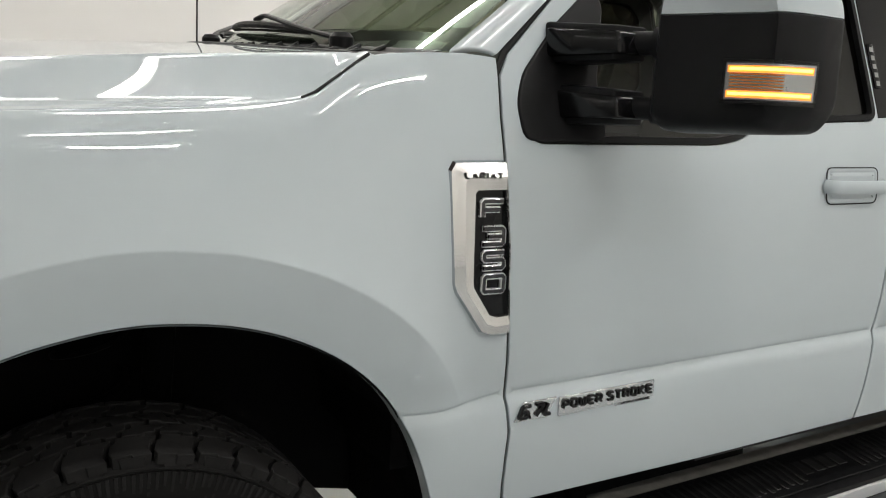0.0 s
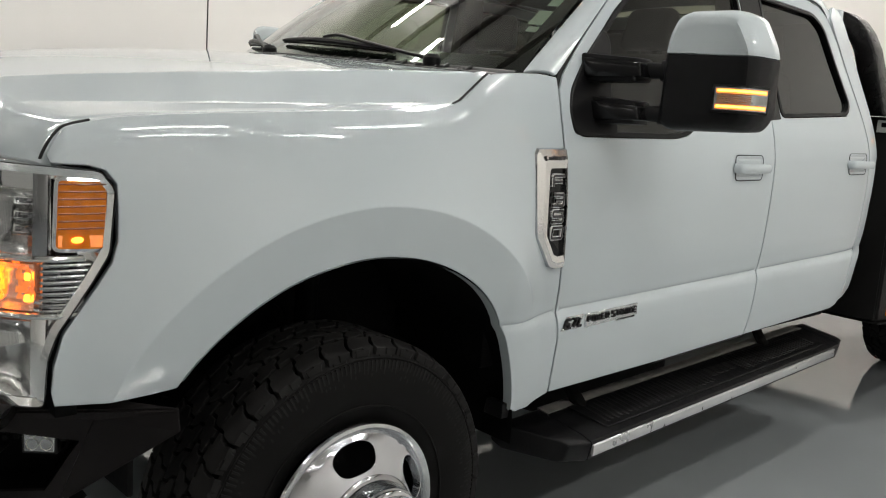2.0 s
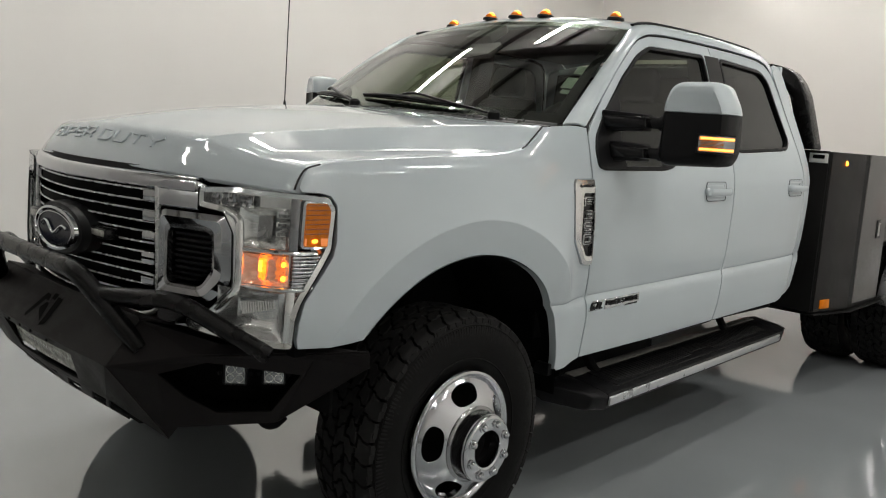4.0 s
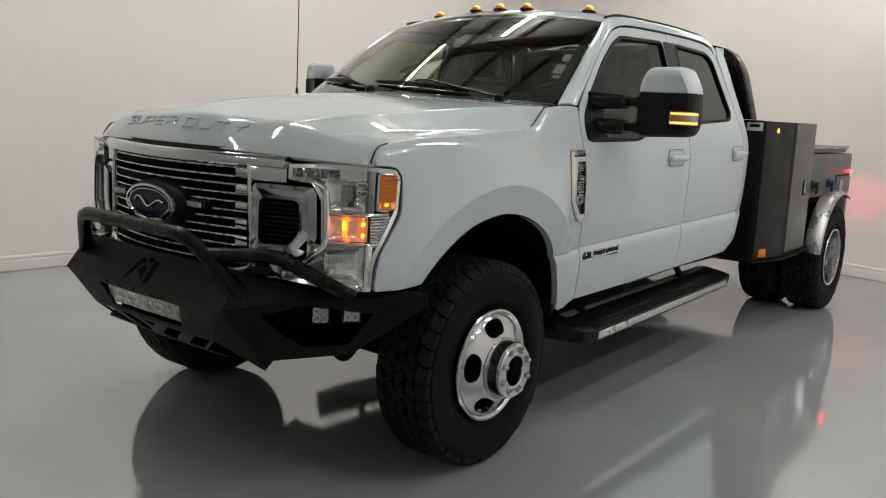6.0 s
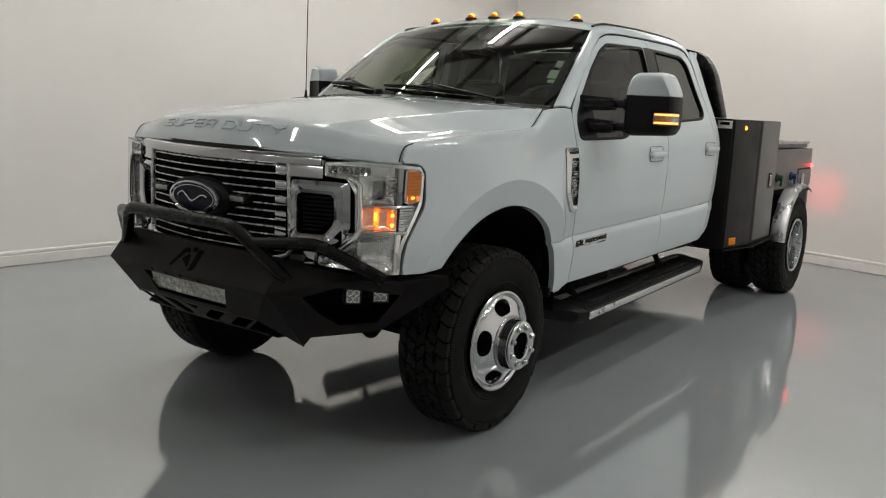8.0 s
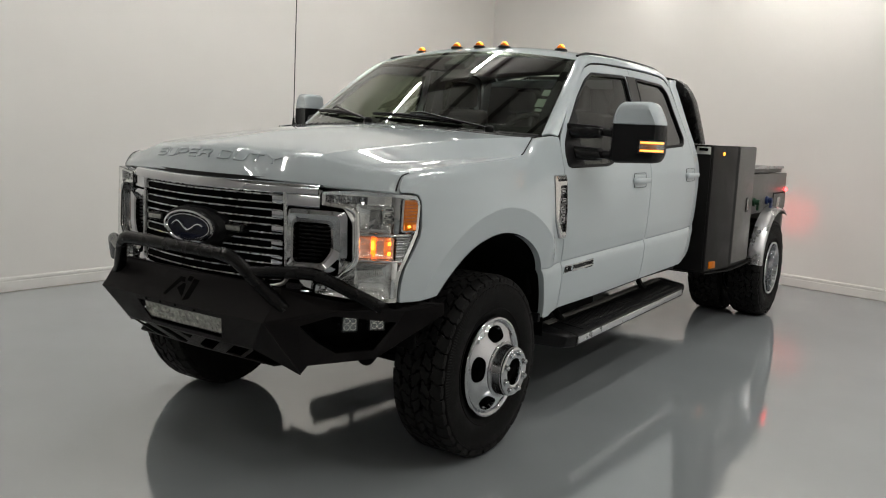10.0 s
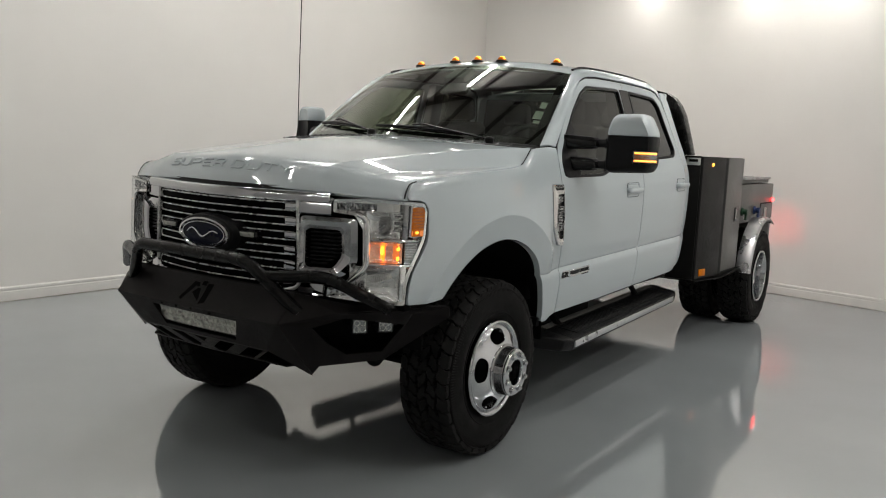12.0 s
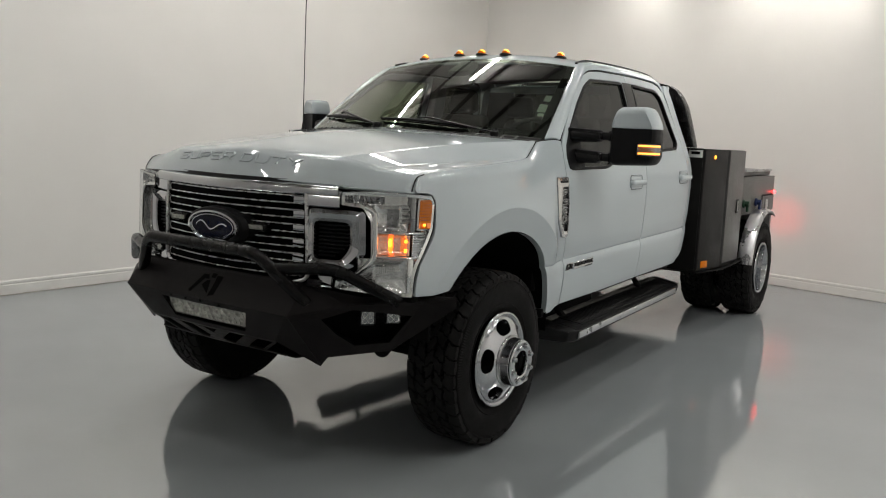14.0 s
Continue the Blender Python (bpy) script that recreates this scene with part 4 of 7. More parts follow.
for s in (-1, 1):
    seam(DOOR_F[:20], s)
    seam(DOOR_F[19:24], s)
    seam(DOOR_R[4:], s)
    seam([(x, hood_gap_z(x)) for x in (-0.721, -0.712, -0.699, -0.681, -0.651, -0.60, -0.5, -0.4, -0.2, 0.0, 0.15, 0.24)], s, 0.014, 0.007, -0.014)
    seam([(x, hood_gap_z(x)) for x in (-0.723, -0.718, -0.712, -0.706, -0.699, -0.690, -0.681, -0.666, -0.651, -0.635)], s, 0.006, 0.0038, -0.002)
    seam([(0.26, 1.438), (0.285, 1.448), (0.33, 1.479), (0.36, 1.500), (0.392, 1.522)], s, 0.0062, 0.0034)

# cowl, windscreen, roof
WS_B = lambda v: Vector((0.585 - 0.20 * (1 - v * v), 0.872 * v, 1.543 + 0.018 * (1 - v * v)))
WS_T = lambda v: Vector((1.215 - 0.02 * (1 - v * v), 0.735 * v, 1.988 + 0.055 * (1 - v * v)))


def screen_f(u, v):
    p = WS_B(v).lerp(WS_T(v), u) + Vector((-0.55, 0, 0.83)) * 0.02 * 4 * u * (1 - u)
    return tuple(p)


grid17 = [j / 16 for j in range(17)]
vv = [-1 + 2 * j / 40 for j in range(41)]
screen = part("windscreen", patch("windscreen", screen_f, grid17, vv, (-0.6, 0, 0.8)), WINDSHIELD, truck, "clear curved windscreen reflecting ceiling lamps")


def lifted(f, out, d):
    return lambda u, v: tuple(Vector(f(u, v)) + normal_at(f, u, v, out) * d)


sf = lifted(screen_f, (-0.6, 0, 0.8), -0.003)
part("windscreen_border", merged_patches := patch("border", sf, [0, 0.02, 0.05, 0.075], vv, (-0.6, 0, 0.8)), GLOSS_BLACK, screen, "black printed windscreen border")
part("windscreen_border", patch("border", sf, [0.955, 0.975, 1.0], vv, (-0.6, 0, 0.8)), GLOSS_BLACK, screen, "black printed windscreen border")
for sgn in (-1, 1):
    part("windscreen_border", patch("border", sf, grid17, [sgn * (1 - 0.055 * k / 3) for k in range(4)], (-0.6, 0, 0.8)), GLOSS_BLACK, screen, "black printed windscreen border")

roof_crown = lambda v: 1 - v * v


def roof_f(u, v):
    x0, x1 = 1.215 - 0.02 * roof_crown(v), 2.72
    x = x0 + (x1 - x0) * u
    edge = curve_roof(x)
    y = 0.725 * v
    return (x, y, edge + 0.058 * (1 - abs(v) ** 2.4) * smooth01(0.6 + u * 4))


curve_roof = curve([1.15, 1.22, 1.30, 1.45, 2.0, 2.45, 2.62, 2.75], [1.955, 1.992, 2.018, 2.036, 2.048, 2.038, 2.012, 1.955])
part("roof", patch("roof", roof_f, [0, 0.01, 0.025, 0.04, 0.06] + [0.08 + 0.92 * i / 30 for i in range(31)], [-1 + 2 * j / 48 for j in range(49)], (0, 0, 1), 0.01), PAINT, truck)


def marker_lamp(x, y, z, tilt):
    lamp = group_empty("marker_lamp", truck, "amber cab marker lamp, lit")
    c = Vector((x, y, z))
    base = lathe([(0.0, 0.0), (0.048, 0.0), (0.046, 0.010), (0.036, 0.014), (0.0, 0.014)], (0, 0, 0), "z", 20)
    for v in base.verts:
        v.co = Vector((v.co.x * 1.1, v.co.y * 0.75, v.co.z)) + c
    part("base", base, BLACK_TRIM, lamp)
    dome = lathe([(0.036, 0.012), (0.034, 0.020), (0.026, 0.029), (0.014, 0.034), (0.0, 0.035)], (0, 0, 0), "z", 20)
    for v in dome.verts:
        v.co = Vector((v.co.x * 1.15, v.co.y * 0.62, v.co.z)) + c
    part("lens", dome, AMBER_LENS, lamp)
    core = lathe([(0.021, 0.015), (0.021, 0.028), (0.013, 0.037), (0.0, 0.0405)], (0, 0, 0), "z", 12)
    for v in core.verts:
        v.co = v.co + c
    part("bulb", core, YELLOW_GLOW, lamp)


for y in (-0.545, -0.185, 0.0, 0.185, 0.545):
    mx = 1.39 if abs(y) > 0.3 else 1.315
    marker_lamp(mx, y, curve_roof(mx) + 0.058 * (1 - abs(y / 0.725) ** 2.4) * smooth01(0.6 + (mx - 1.2) / 1.5 * 4) - 0.002, 0)


# ---- front of the truck ----
def grille_x(y):
    return -0.955 + 0.115 * (y / 0.64) ** 2


def on_grille(y, z, o=0.0):
    return Vector((grille_x(y) - o, y, z))


def swept_bar(y0, y1, prof, n=24):
    """A moulding along the curved front: prof is a closed loop of (outward, z)."""
    bm = bmesh.new()
    rows = []
    for i in range(n + 1):
        y = y0 + (y1 - y0) * i / n
        rows.append([bm.verts.new(on_grille(y, z, o)) for o, z in prof])
    m = len(prof)
    for a, b in zip(rows, rows[1:]):
        for k in range(m):
            bm.faces.new((a[k], a[(k + 1) % m], b[(k + 1) % m], b[k]))
    bm.faces.new(rows[0])
    bm.faces.new(rows[-1][::-1])
    return bm


grille = group_empty("grille", truck, "chrome grille with dark horizontal bars")
part("grille_backing", swept_bar(-0.80, 0.80, [(-0.10, 0.80), (-0.09, 0.80), (-0.09, 1.27), (-0.10, 1.27)]), DARK, grille)
part("top_moulding", swept_bar(-0.625, 0.625, [(-0.05, 1.250), (0.006, 1.247), (0.013, 1.253), (0.014, 1.275), (0.008, 1.288), (-0.004, 1.294), (-0.05, 1.295)], 40), CHROME, grille, "chrome top moulding of the grille")
# solid black strip stands in for the shade under the hood lip
part("hood_gap_strip", swept_bar(-0.66, 0.66, [(-0.06, 1.288), (-0.026, 1.288), (-0.026, 1.310), (-0.06, 1.310)], 30), GAP, grille, "black strip for the shaded gap under the hood lip")
for s in (-1, 1):
    part("corner_moulding", swept_bar(s * 0.488, s * 0.632, [(-0.05, 1.199), (0.004, 1.197), (0.010, 1.203), (0.010, 1.25), (0.002, 1.262), (-0.05, 1.262)], 10), CHROME, grille)
    # block below the nostril
    part("lower_moulding", swept_bar(s * 0.492, s * 0.602, [(-0.05, 0.842), (0.0, 0.842), (0.008, 0.852), (0.004, 0.893), (-0.05, 0.898)], 6), CHROME, grille)
surround = rounded_path([on_grille(0.478, 1.255, 0.006), on_grille(0.487, 1.05, 0.006), on_grille(0.495, 0.875, 0.006), on_grille(0.44, 0.856, 0.008)] + [on_grille(0.42 - 0.84 * i / 16, 0.853, 0.008) for i in range(17)] + [on_grille(-0.44, 0.856, 0.008), on_grille(-0.495, 0.875, 0.006), on_grille(-0.487, 1.05, 0.006), on_grille(-0.478, 1.255, 0.006)], 0.03, 4)
part("surround", tube(surround, 0.0085, 10, flat=1.0), EDGE_CHROME, grille)
for k in range(6):
    zt = 1.240 - 0.0645 * k
    zb = zt - 0.034
    part("grille_bar", swept_bar(-0.465, 0.465, [(-0.05, zb), (-0.006, zb), (-0.006, zt), (-0.05, zt)]), MARK, grille, "dark horizontal grille bar")
    path = [on_grille(0.458 - 0.916 * i / 24, zt, 0.0) for i in range(25)] + [on_grille(-0.468, (zt + zb) / 2, 0.0)] + [on_grille(-0.458 + 0.916 * i / 24, zb, 0.0) for i in range(25)] + [on_grille(0.468, (zt + zb) / 2, 0.0)]
    part("bar_edging", tube(path, 0.0032, 8, closed=True), EDGE_CHROME, grille, "thin satin chrome edging")
    part("end_block", swept_bar(-0.472, -0.420, [(-0.04, zb - 0.001), (0.004, zb - 0.001), (0.007, zb + 0.004), (0.007, zt - 0.004), (0.004, zt + 0.001), (-0.04, zt + 0.001)], 4), CHROME, grille)


def nostril(s):
    n = group_empty("air_vent", grille)

    def shape(k, z_up, z_dn):
        return [(0.495 - k * 0.3, z_up), (0.730 + k, z_up), (0.735 + k, 1.0 - k * 0.4), (0.672 + k * 0.6, z_dn), (0.495 - k * 0.3, z_dn)]

    def loop(pts, o):
        ring = rounded_loop(pts, 0.025)
        fine = [(a[0] + (b[0] - a[0]) * k / 3, a[1] + (b[1] - a[1]) * k / 3) for a, b in zip(ring, ring[1:] + ring[:1]) for k in range(3)]
        return [on_grille(s * y, z, o) for y, z in fine]

    big = shape(0.012, 1.190, 0.928)
    mid = shape(-0.012, 1.172, 0.942)
    inn = shape(-0.045, 1.150, 0.958)
    inn2 = shape(-0.058, 1.136, 0.966)
    back = shape(-0.064, 1.130, 0.972)
    A, B, C, D, E_ = loop(big, -0.03), loop(big, 0.006), loop(mid, 0.014), loop(inn, 0.004), loop(inn2, -0.002)
    F_ = loop(back, -0.055)
    part("vent_frame", merged(ribbon(A, B), ribbon(B, C), ribbon(C, D)), CHROME, grille, "chrome side vent frame")
    part("vent_liner", merged(ribbon(D, E_), ribbon(E_, F_)), DARK_CHROME, grille)
    for k in range(9):
        z = 1.118 - 0.017 * k
        part("vent_slat", swept_bar(s * 0.522, s * (0.668 if k < 6 else 0.66 - 0.02 * (k - 5)), [(-0.045, z - 0.004), (-0.022, z - 0.003), (-0.022, z + 0.004), (-0.045, z + 0.003)], 4), BLACK_TRIM, grille)
    bpy.data.objects.remove(n)


nostril(-1)
nostril(1)

# oval emblem: plain shapes only
emb = group_empty("emblem", grille, "plain blue oval emblem with chrome rim")


def oval(ry, rz, o, n=48):
    return [Vector((grille_x(0) - o, ry * math.cos(2 * math.pi * i / n), 1.072 + rz * math.sin(2 * math.pi * i / n))) for i in range(n)]


cap = bmesh.new()
cap.faces.new([cap.verts.new(p) for p in oval(0.150, 0.058, 0.052)])
part("emblem_face", cap, BADGE_BLUE, grille, "dark blue oval badge face")
part("emblem_rim", merged(ribbon(oval(0.172, 0.074, 0.040), oval(0.170, 0.072, 0.056)), ribbon(oval(0.170, 0.072, 0.056), oval(0.158, 0.064, 0.058)), ribbon(oval(0.158, 0.064, 0.058), oval(0.150, 0.058, 0.050))), CHROME, grille, "chrome oval rim")
part("emblem_line", merged(ribbon(oval(0.146, 0.0545, 0.0530), oval(0.146, 0.0545, 0.0545)), ribbon(oval(0.146, 0.0545, 0.0545), oval(0.141, 0.0515, 0.0545))), SILVER_BADGE, grille)
part("emblem_housing", merged(ribbon(oval(0.225, 0.092, -0.03), oval(0.215, 0.088, 0.02)), ribbon(oval(0.215, 0.088, 0.02), oval(0.19, 0.083, 0.04)), ribbon(oval(0.19, 0.083, 0.04), oval(0.168, 0.070, 0.044))), BLACK_TRIM, grille, "black plastic emblem housing")
bpy.data.objects.remove(emb)
# a pale flowing stroke in place of the maker's lettering
flow = [Vector((grille_x(0) - 0.0535, 0.105 - 0.21 * t, 1.072 + 0.020 * math.sin(t * 9.0) * (1 - 0.4 * t))) for t in [i / 30 for i in range(31)]]
part("emblem_stroke", tube(flow, 0.0055, 8, flat=1.0), SILVER_BADGE, grille, "pale flowing stroke on the emblem")

# small auxiliary lamps in the grille
for y in (-0.245, 0.31):
    lampy = part("grille_lamp", box(grille_x(y) - 0.035, grille_x(y) + 0.02, y - 0.062, y + 0.062, 1.068, 1.104, 0.008), GLOSS_BLACK, grille, "small black strobe lamp")
    part("lens", box(grille_x(y) - 0.038, grille_x(y) - 0.03, y - 0.048, y + 0.048, 1.076, 1.097, 0.003), LED_LENS, lampy)

# headlamps: the plan of the lens, from the grille round to the fender
HL_PLAN = [(-0.866, 0.62), (-0.856, 0.70), (-0.838, 0.78), (-0.806, 0.86), (-0.775, 0.91), (-0.735, 0.948), (-0.69, 0.962), (-0.60, 0.966), (-0.55, 0.966)]
_d = [0.0]
for a, b in zip(HL_PLAN, HL_PLAN[1:]):
    _d.append(_d[-1] + math.hypot(b[0] - a[0], b[1] - a[1]))
hl_cx, hl_cy = curve(_d, [p[0] for p in HL_PLAN]), curve(_d, [p[1] for p in HL_PLAN])
WY = curve([p[1] for p in HL_PLAN[:6]], _d[:6])
WX = curve([p[0] for p in HL_PLAN[5:]], _d[5:])


def lens_f(s, depth=0.0):
    def f(w, z):
        e = 0.01
        x, y = hl_cx(w), hl_cy(w)
        tx, ty = hl_cx(w + e) - hl_cx(w - e), hl_cy(w + e) - hl_cy(w - e)
        L = math.hypot(tx, ty)
        nx, ny = ty / L, -tx / L
        return (x + nx * depth + 0.02 * (z - 1.06), s * (y + ny * depth), z)
    return f


HL_OUT = rounded_loop([(WY(0.645), 1.270), (WY(0.645), 1.212), (WY(0.752), 1.206), (WY(0.79), 1.15), (WY(0.797), 0.995), (WY(0.72), 0.922), (WY(0.632), 0.886), (WY(0.628), 0.846), (WY(0.757), 0.842), (WY(0.90), 0.834),
                       (WX(-0.722), 0.832), (WX(-0.718), 0.92), (WX(-0.703), 0.97), (WX(-0.645), 1.06), (WX(-0.613), 1.115), (WX(-0.606), 1.235), (WX(-0.634), 1.270), (WX(-0.73), 1.278), (WY(0.80), 1.283)], 0.012, 3)


def facets(f, w0, w1, z0, z1, nu, nz, jitter, seed):
    """A field of small tilted mirror faces."""
    rnd = random.Random(seed)
    bm = bmesh.new()
    for i in range(nu):
        for j in range(nz):
            a, b = w0 + (w1 - w0) * i / nu, w0 + (w1 - w0) * (i + 1) / nu
            c, d = z0 + (z1 - z0) * j / nz, z0 + (z1 - z0) * (j + 1) / nz
            t = [rnd.uniform(-jitter, jitter) for _ in range(4)]
            mid = [Vector(f(u, v)) + Vector((t[k], 0, 0)) for k, (u, v) in enumerate(((a, c), (b, c), (b, d), (a, d)))]
            bm.faces.new([bm.verts.new(p) for p in mid])
    return bm


def bowl_patch(s, w0, w1, z0, z1, d0, d1, n=10):
    """A smooth hollow reflector between two depths."""
    def f(u, v):
        k = (1 - (2 * u - 1) ** 4) * (1 - (2 * v - 1) ** 4)
        return lens_f(s, d0 + (d1 - d0) * k)(w0 + (w1 - w0) * u, z0 + (z1 - z0) * v)
    g = [i / n for i in range(n + 1)]
    return patch("bowl", f, g, g, (-0.8, s * 0.5, 0))


def headlamp(s):
    out = (-0.7, s * 0.7, 0)
    hl = group_empty("headlamp", truck, "clear chrome headlamp with lit amber indicator")
    part("lens", sheet("lens", HL_OUT, lens_f(s), out, 0.03, gap=0.001, rim=0.03, round_edge=0.002), CLEAR, hl, "clear outer lens")
    part("housing", sheet("housing", HL_OUT, lens_f(s, 0.05), out, 0.04, gap=0.004, rim=0.0), LAMP_CHROME, hl, "bright inner housing")
    edge = densify(HL_OUT if loop_area(HL_OUT) > 0 else HL_OUT[::-1], 0.02)
    f0, f1, f2 = lens_f(s, -0.001), lens_f(s, 0.005), lens_f(s, 0.003)
    part("seal", merged(ribbon([Vector(f0(*p)) for p in edge], [Vector(f1(*p)) for p in edge]), ribbon([Vector(f0(*p)) for p in edge], [Vector(f0(*p)) for p in inset_loop(edge, 0.0012)])), GAP, hl)
    inner, inner2 = inset_loop(edge, 0.002), inset_loop(edge, 0.016)
    f3, f4 = lens_f(s, 0.008), lens_f(s, 0.05)
    part("bezel", merged(ribbon([Vector(f2(*p)) for p in inner], [Vector(f3(*p)) for p in inner2]), ribbon([Vector(f3(*p)) for p in inner2], [Vector(f4(*p)) for p in inner2])), LAMP_CHROME, hl)
    # daylight cells along the top
    for k in range(6):
        w = WY(0.668) + 0.028 * k
        part("light_cell", facets(lens_f(s, 0.024), w, w + 0.025, 1.226, 1.256, 3, 3, 0.006, 10 + k), CHROME if k % 2 else DARK_CHROME, hl)
    # upper chamber: hollow reflector with a fluted insert and a dark projector edge
    part("reflector", bowl_patch(s, WY(0.800), WY(0.930), 1.116, 1.226, 0.016, 0.048), LAMP_BOWL, hl)
    for k in range(12):
        w = WY(0.852) + 0.0042 * k
        part("flute", tube([Vector(lens_f(s, 0.030)(w, 1.130 + 0.002 * k)), Vector(lens_f(s, 0.034)(w, 1.205))], 0.0021, 6), SATIN, hl)
    for k in range(4):
        z = 1.150 + 0.014 * k
        part("shelf", tube([Vector(lens_f(s, 0.022)(WY(0.905) + 0.004 * k, z)), Vector(lens_f(s, 0.020)(WY(0.938), z + 0.003))], 0.0035, 6), SATIN, hl)
    part("trim_arc", tube(rounded_path([Vector(lens_f(s, 0.010)(WY(0.762), 1.212)), Vector(lens_f(s, 0.010)(WY(0.806), 1.196)), Vector(lens_f(s, 0.010)(WY(0.812), 1.10)), Vector(lens_f(s, 0.010)(WY(0.812), 0.99)), Vector(lens_f(s, 0.012)(WY(0.74), 0.918))], 0.03), 0.0125, 10, flat=1.0), LAMP_CHROME, hl)
    # indicator chamber
    part("indicator", bowl_patch(s, WY(0.815), WY(0.940), 1.012, 1.098, 0.012, 0.036), INDICATOR, hl, "lit amber indicator")
    glow = AMBER_GLOW if s < 0 else AMBER_SOFT
    part("indicator_glow", facets(lens_f(s, 0.030), WY(0.862), WY(0.880), 1.022, 1.092, 2, 7, 0.004, 6), glow, hl, "glowing amber filament streak")
    part("indicator_glow", facets(lens_f(s, 0.024), WY(0.912), WY(0.936), 1.030, 1.090, 3, 5, 0.005, 8), AMBER_SOFT, hl)
    for w, za, zb in ((WY(0.868), 1.048, 1.080), (WY(0.926), 1.066, 1.080), (WY(0.926), 1.026, 1.040)):
        f = lens_f(s, 0.019)
        q = [Vector(f(w + a, z)) for a, z in ((-0.006, za), (0.007, za), (0.007, zb), (-0.005, zb))]
        part("indicator_bulb", solid(q, [p + Vector((0.004, 0, 0)) for p in q], 0.002, 1), YELLOW_GLOW, hl)
    # ribbed side block beside the indicator
    part("side_block", bowl_patch(s, WX(-0.730), WX(-0.655), 1.006, 1.108, 0.016, 0.020, 4), DARK_CHROME, hl)
    for k in range(9):
        z = 1.012 + 0.0105 * k
        part("lens_rib", tube([Vector(lens_f(s, 0.010)(WX(-0.735) + (WX(-0.690 + 0.0055 * k) - WX(-0.735)) * t, z)) for t in (0, 0.33, 0.66, 1)], 0.0030, 6), SATIN, hl)
    # lower chamber
    part("reflector", bowl_patch(s, WY(0.735), WY(0.935), 0.850, 0.992, 0.014, 0.042), LAMP_BOWL, hl)
    part("reflector", bowl_patch(s, WY(0.80), WY(0.92), 0.878, 0.965, 0.030, 0.038, 6), LAMP_BOWL, hl)
    for k in range(14):
        w = WY(0.815) + 0.0085 * k
        part("flute", tube([Vector(lens_f(s, 0.031)(w, 0.915 + 0.0022 * k)), Vector(lens_f(s, 0.033)(w - 0.006, 0.952 + 0.001 * k))], 0.0034, 6), LAMP_CHROME, hl)
    for w in (WY(0.652), WY(0.69)):
        part("light_cell", facets(lens_f(s, 0.02), w, w + 0.03, 0.853, 0.880, 2, 2, 0.006, 9), CHROME, hl)
    for z in (1.108, 1.002):
        part("divider", tube([Vector(lens_f(s, 0.010)(WY(0.80) + (WX(-0.66) - WY(0.80)) * t, z)) for t in (0, 0.2, 0.4, 0.6, 0.8, 1)], 0.0065, 8), LAMP_CHROME, hl)
    f = lens_f(s, 0.009)
    g = lens_f(s, 0.045)
    for za, zb, material in ((0.845, 1.0, LAMP_CHROME), (1.112, 1.272, DARK_CHROME)):
        cs = [(WX(-0.752), za), (WX(-0.722), za), (WX(-0.722), zb), (WX(-0.752), zb)]
        part("divider", solid([Vector(f(*p)) for p in cs], [Vector(g(*p)) for p in cs], 0.004, 2), material, hl)
    # stacked bright cells beside the divider
    for k in range(3):
        z = 1.150 + 0.026 * k
        cs = [(WY(0.905), z), (WY(0.940), z), (WY(0.940), z + 0.019), (WY(0.905), z + 0.019)]
        cell = part("light_cell", solid([Vector(lens_f(s, 0.018)(*p)) for p in cs], [Vector(g(*p)) for p in cs], 0.003, 1), LAMP_CHROME, hl)
        part("cell_glass", facets(lens_f(s, 0.0168), WY(0.911), WY(0.934), z + 0.005, z + 0.014, 4, 2, 0.002, 30 + k), DARK_CHROME, cell)
    # amber side reflector in its bright frame
    loop = rounded_loop([(WX(-0.709), 1.128), (WX(-0.627), 1.125), (WX(-0.620), 1.14), (WX(-0.622), 1.243), (WX(-0.630), 1.250), (WX(-0.707), 1.252)], 0.008, 3)
    fr = densify(loop if loop_area(loop) > 0 else loop[::-1], 0.02)
    fo = inset_loop(fr, -0.007)
    part("marker_frame", merged(ribbon([Vector(lens_f(s, 0.006)(*p)) for p in fr], [Vector(lens_f(s, 0.010)(*p)) for p in fo]), ribbon([Vector(lens_f(s, 0.010)(*p)) for p in fo], [Vector(lens_f(s, 0.04)(*p)) for p in fo])), LAMP_CHROME, hl)
    part("side_marker", sheet("marker", loop, lens_f(s, 0.007), out, 0.03, gap=0, rim=0.02), AMBER_LENS, hl, "amber side marker")
    for k in range(7):
        z = 1.164 + 0.0135 * k
        part("marker_rib", tube([Vector(lens_f(s, 0.006)(WX(-0.706) + (WX(-0.623) - WX(-0.706)) * t, z)) for t in (0, 0.5, 1)], 0.0016, 6), AMBER_DEEP, hl)
    bulb = lathe([(0.013, 0.0), (0.010, 0.003), (0.0, 0.004)], (0, 0, 0), "z", 14)
    bmesh.ops.transform(bulb, matrix=frame_of(Vector(lens_f(s, 0.006)(WX(-0.672), 1.143)), (s * -1.0, 0.0, 0), (0, 0, 1)) @ Matrix.Diagonal((0.85, 0.45, 1, 1)), verts=bulb.verts[:])
    part("marker_bulb", bulb, YELLOW_GLOW, hl, "glowing amber marker bulb")
    f = lens_f(s, 0.0062)
    band = [(WX(-0.705), 1.131), (WX(-0.627), 1.128), (WX(-0.626), 1.150), (WX(-0.705), 1.152)]
    part("marker_glow", solid([Vector(f(*p)) for p in band], [Vector(f(*p)) + Vector((0, -s * 0.002, 0)) for p in band]), AMBER_SOFT, hl)


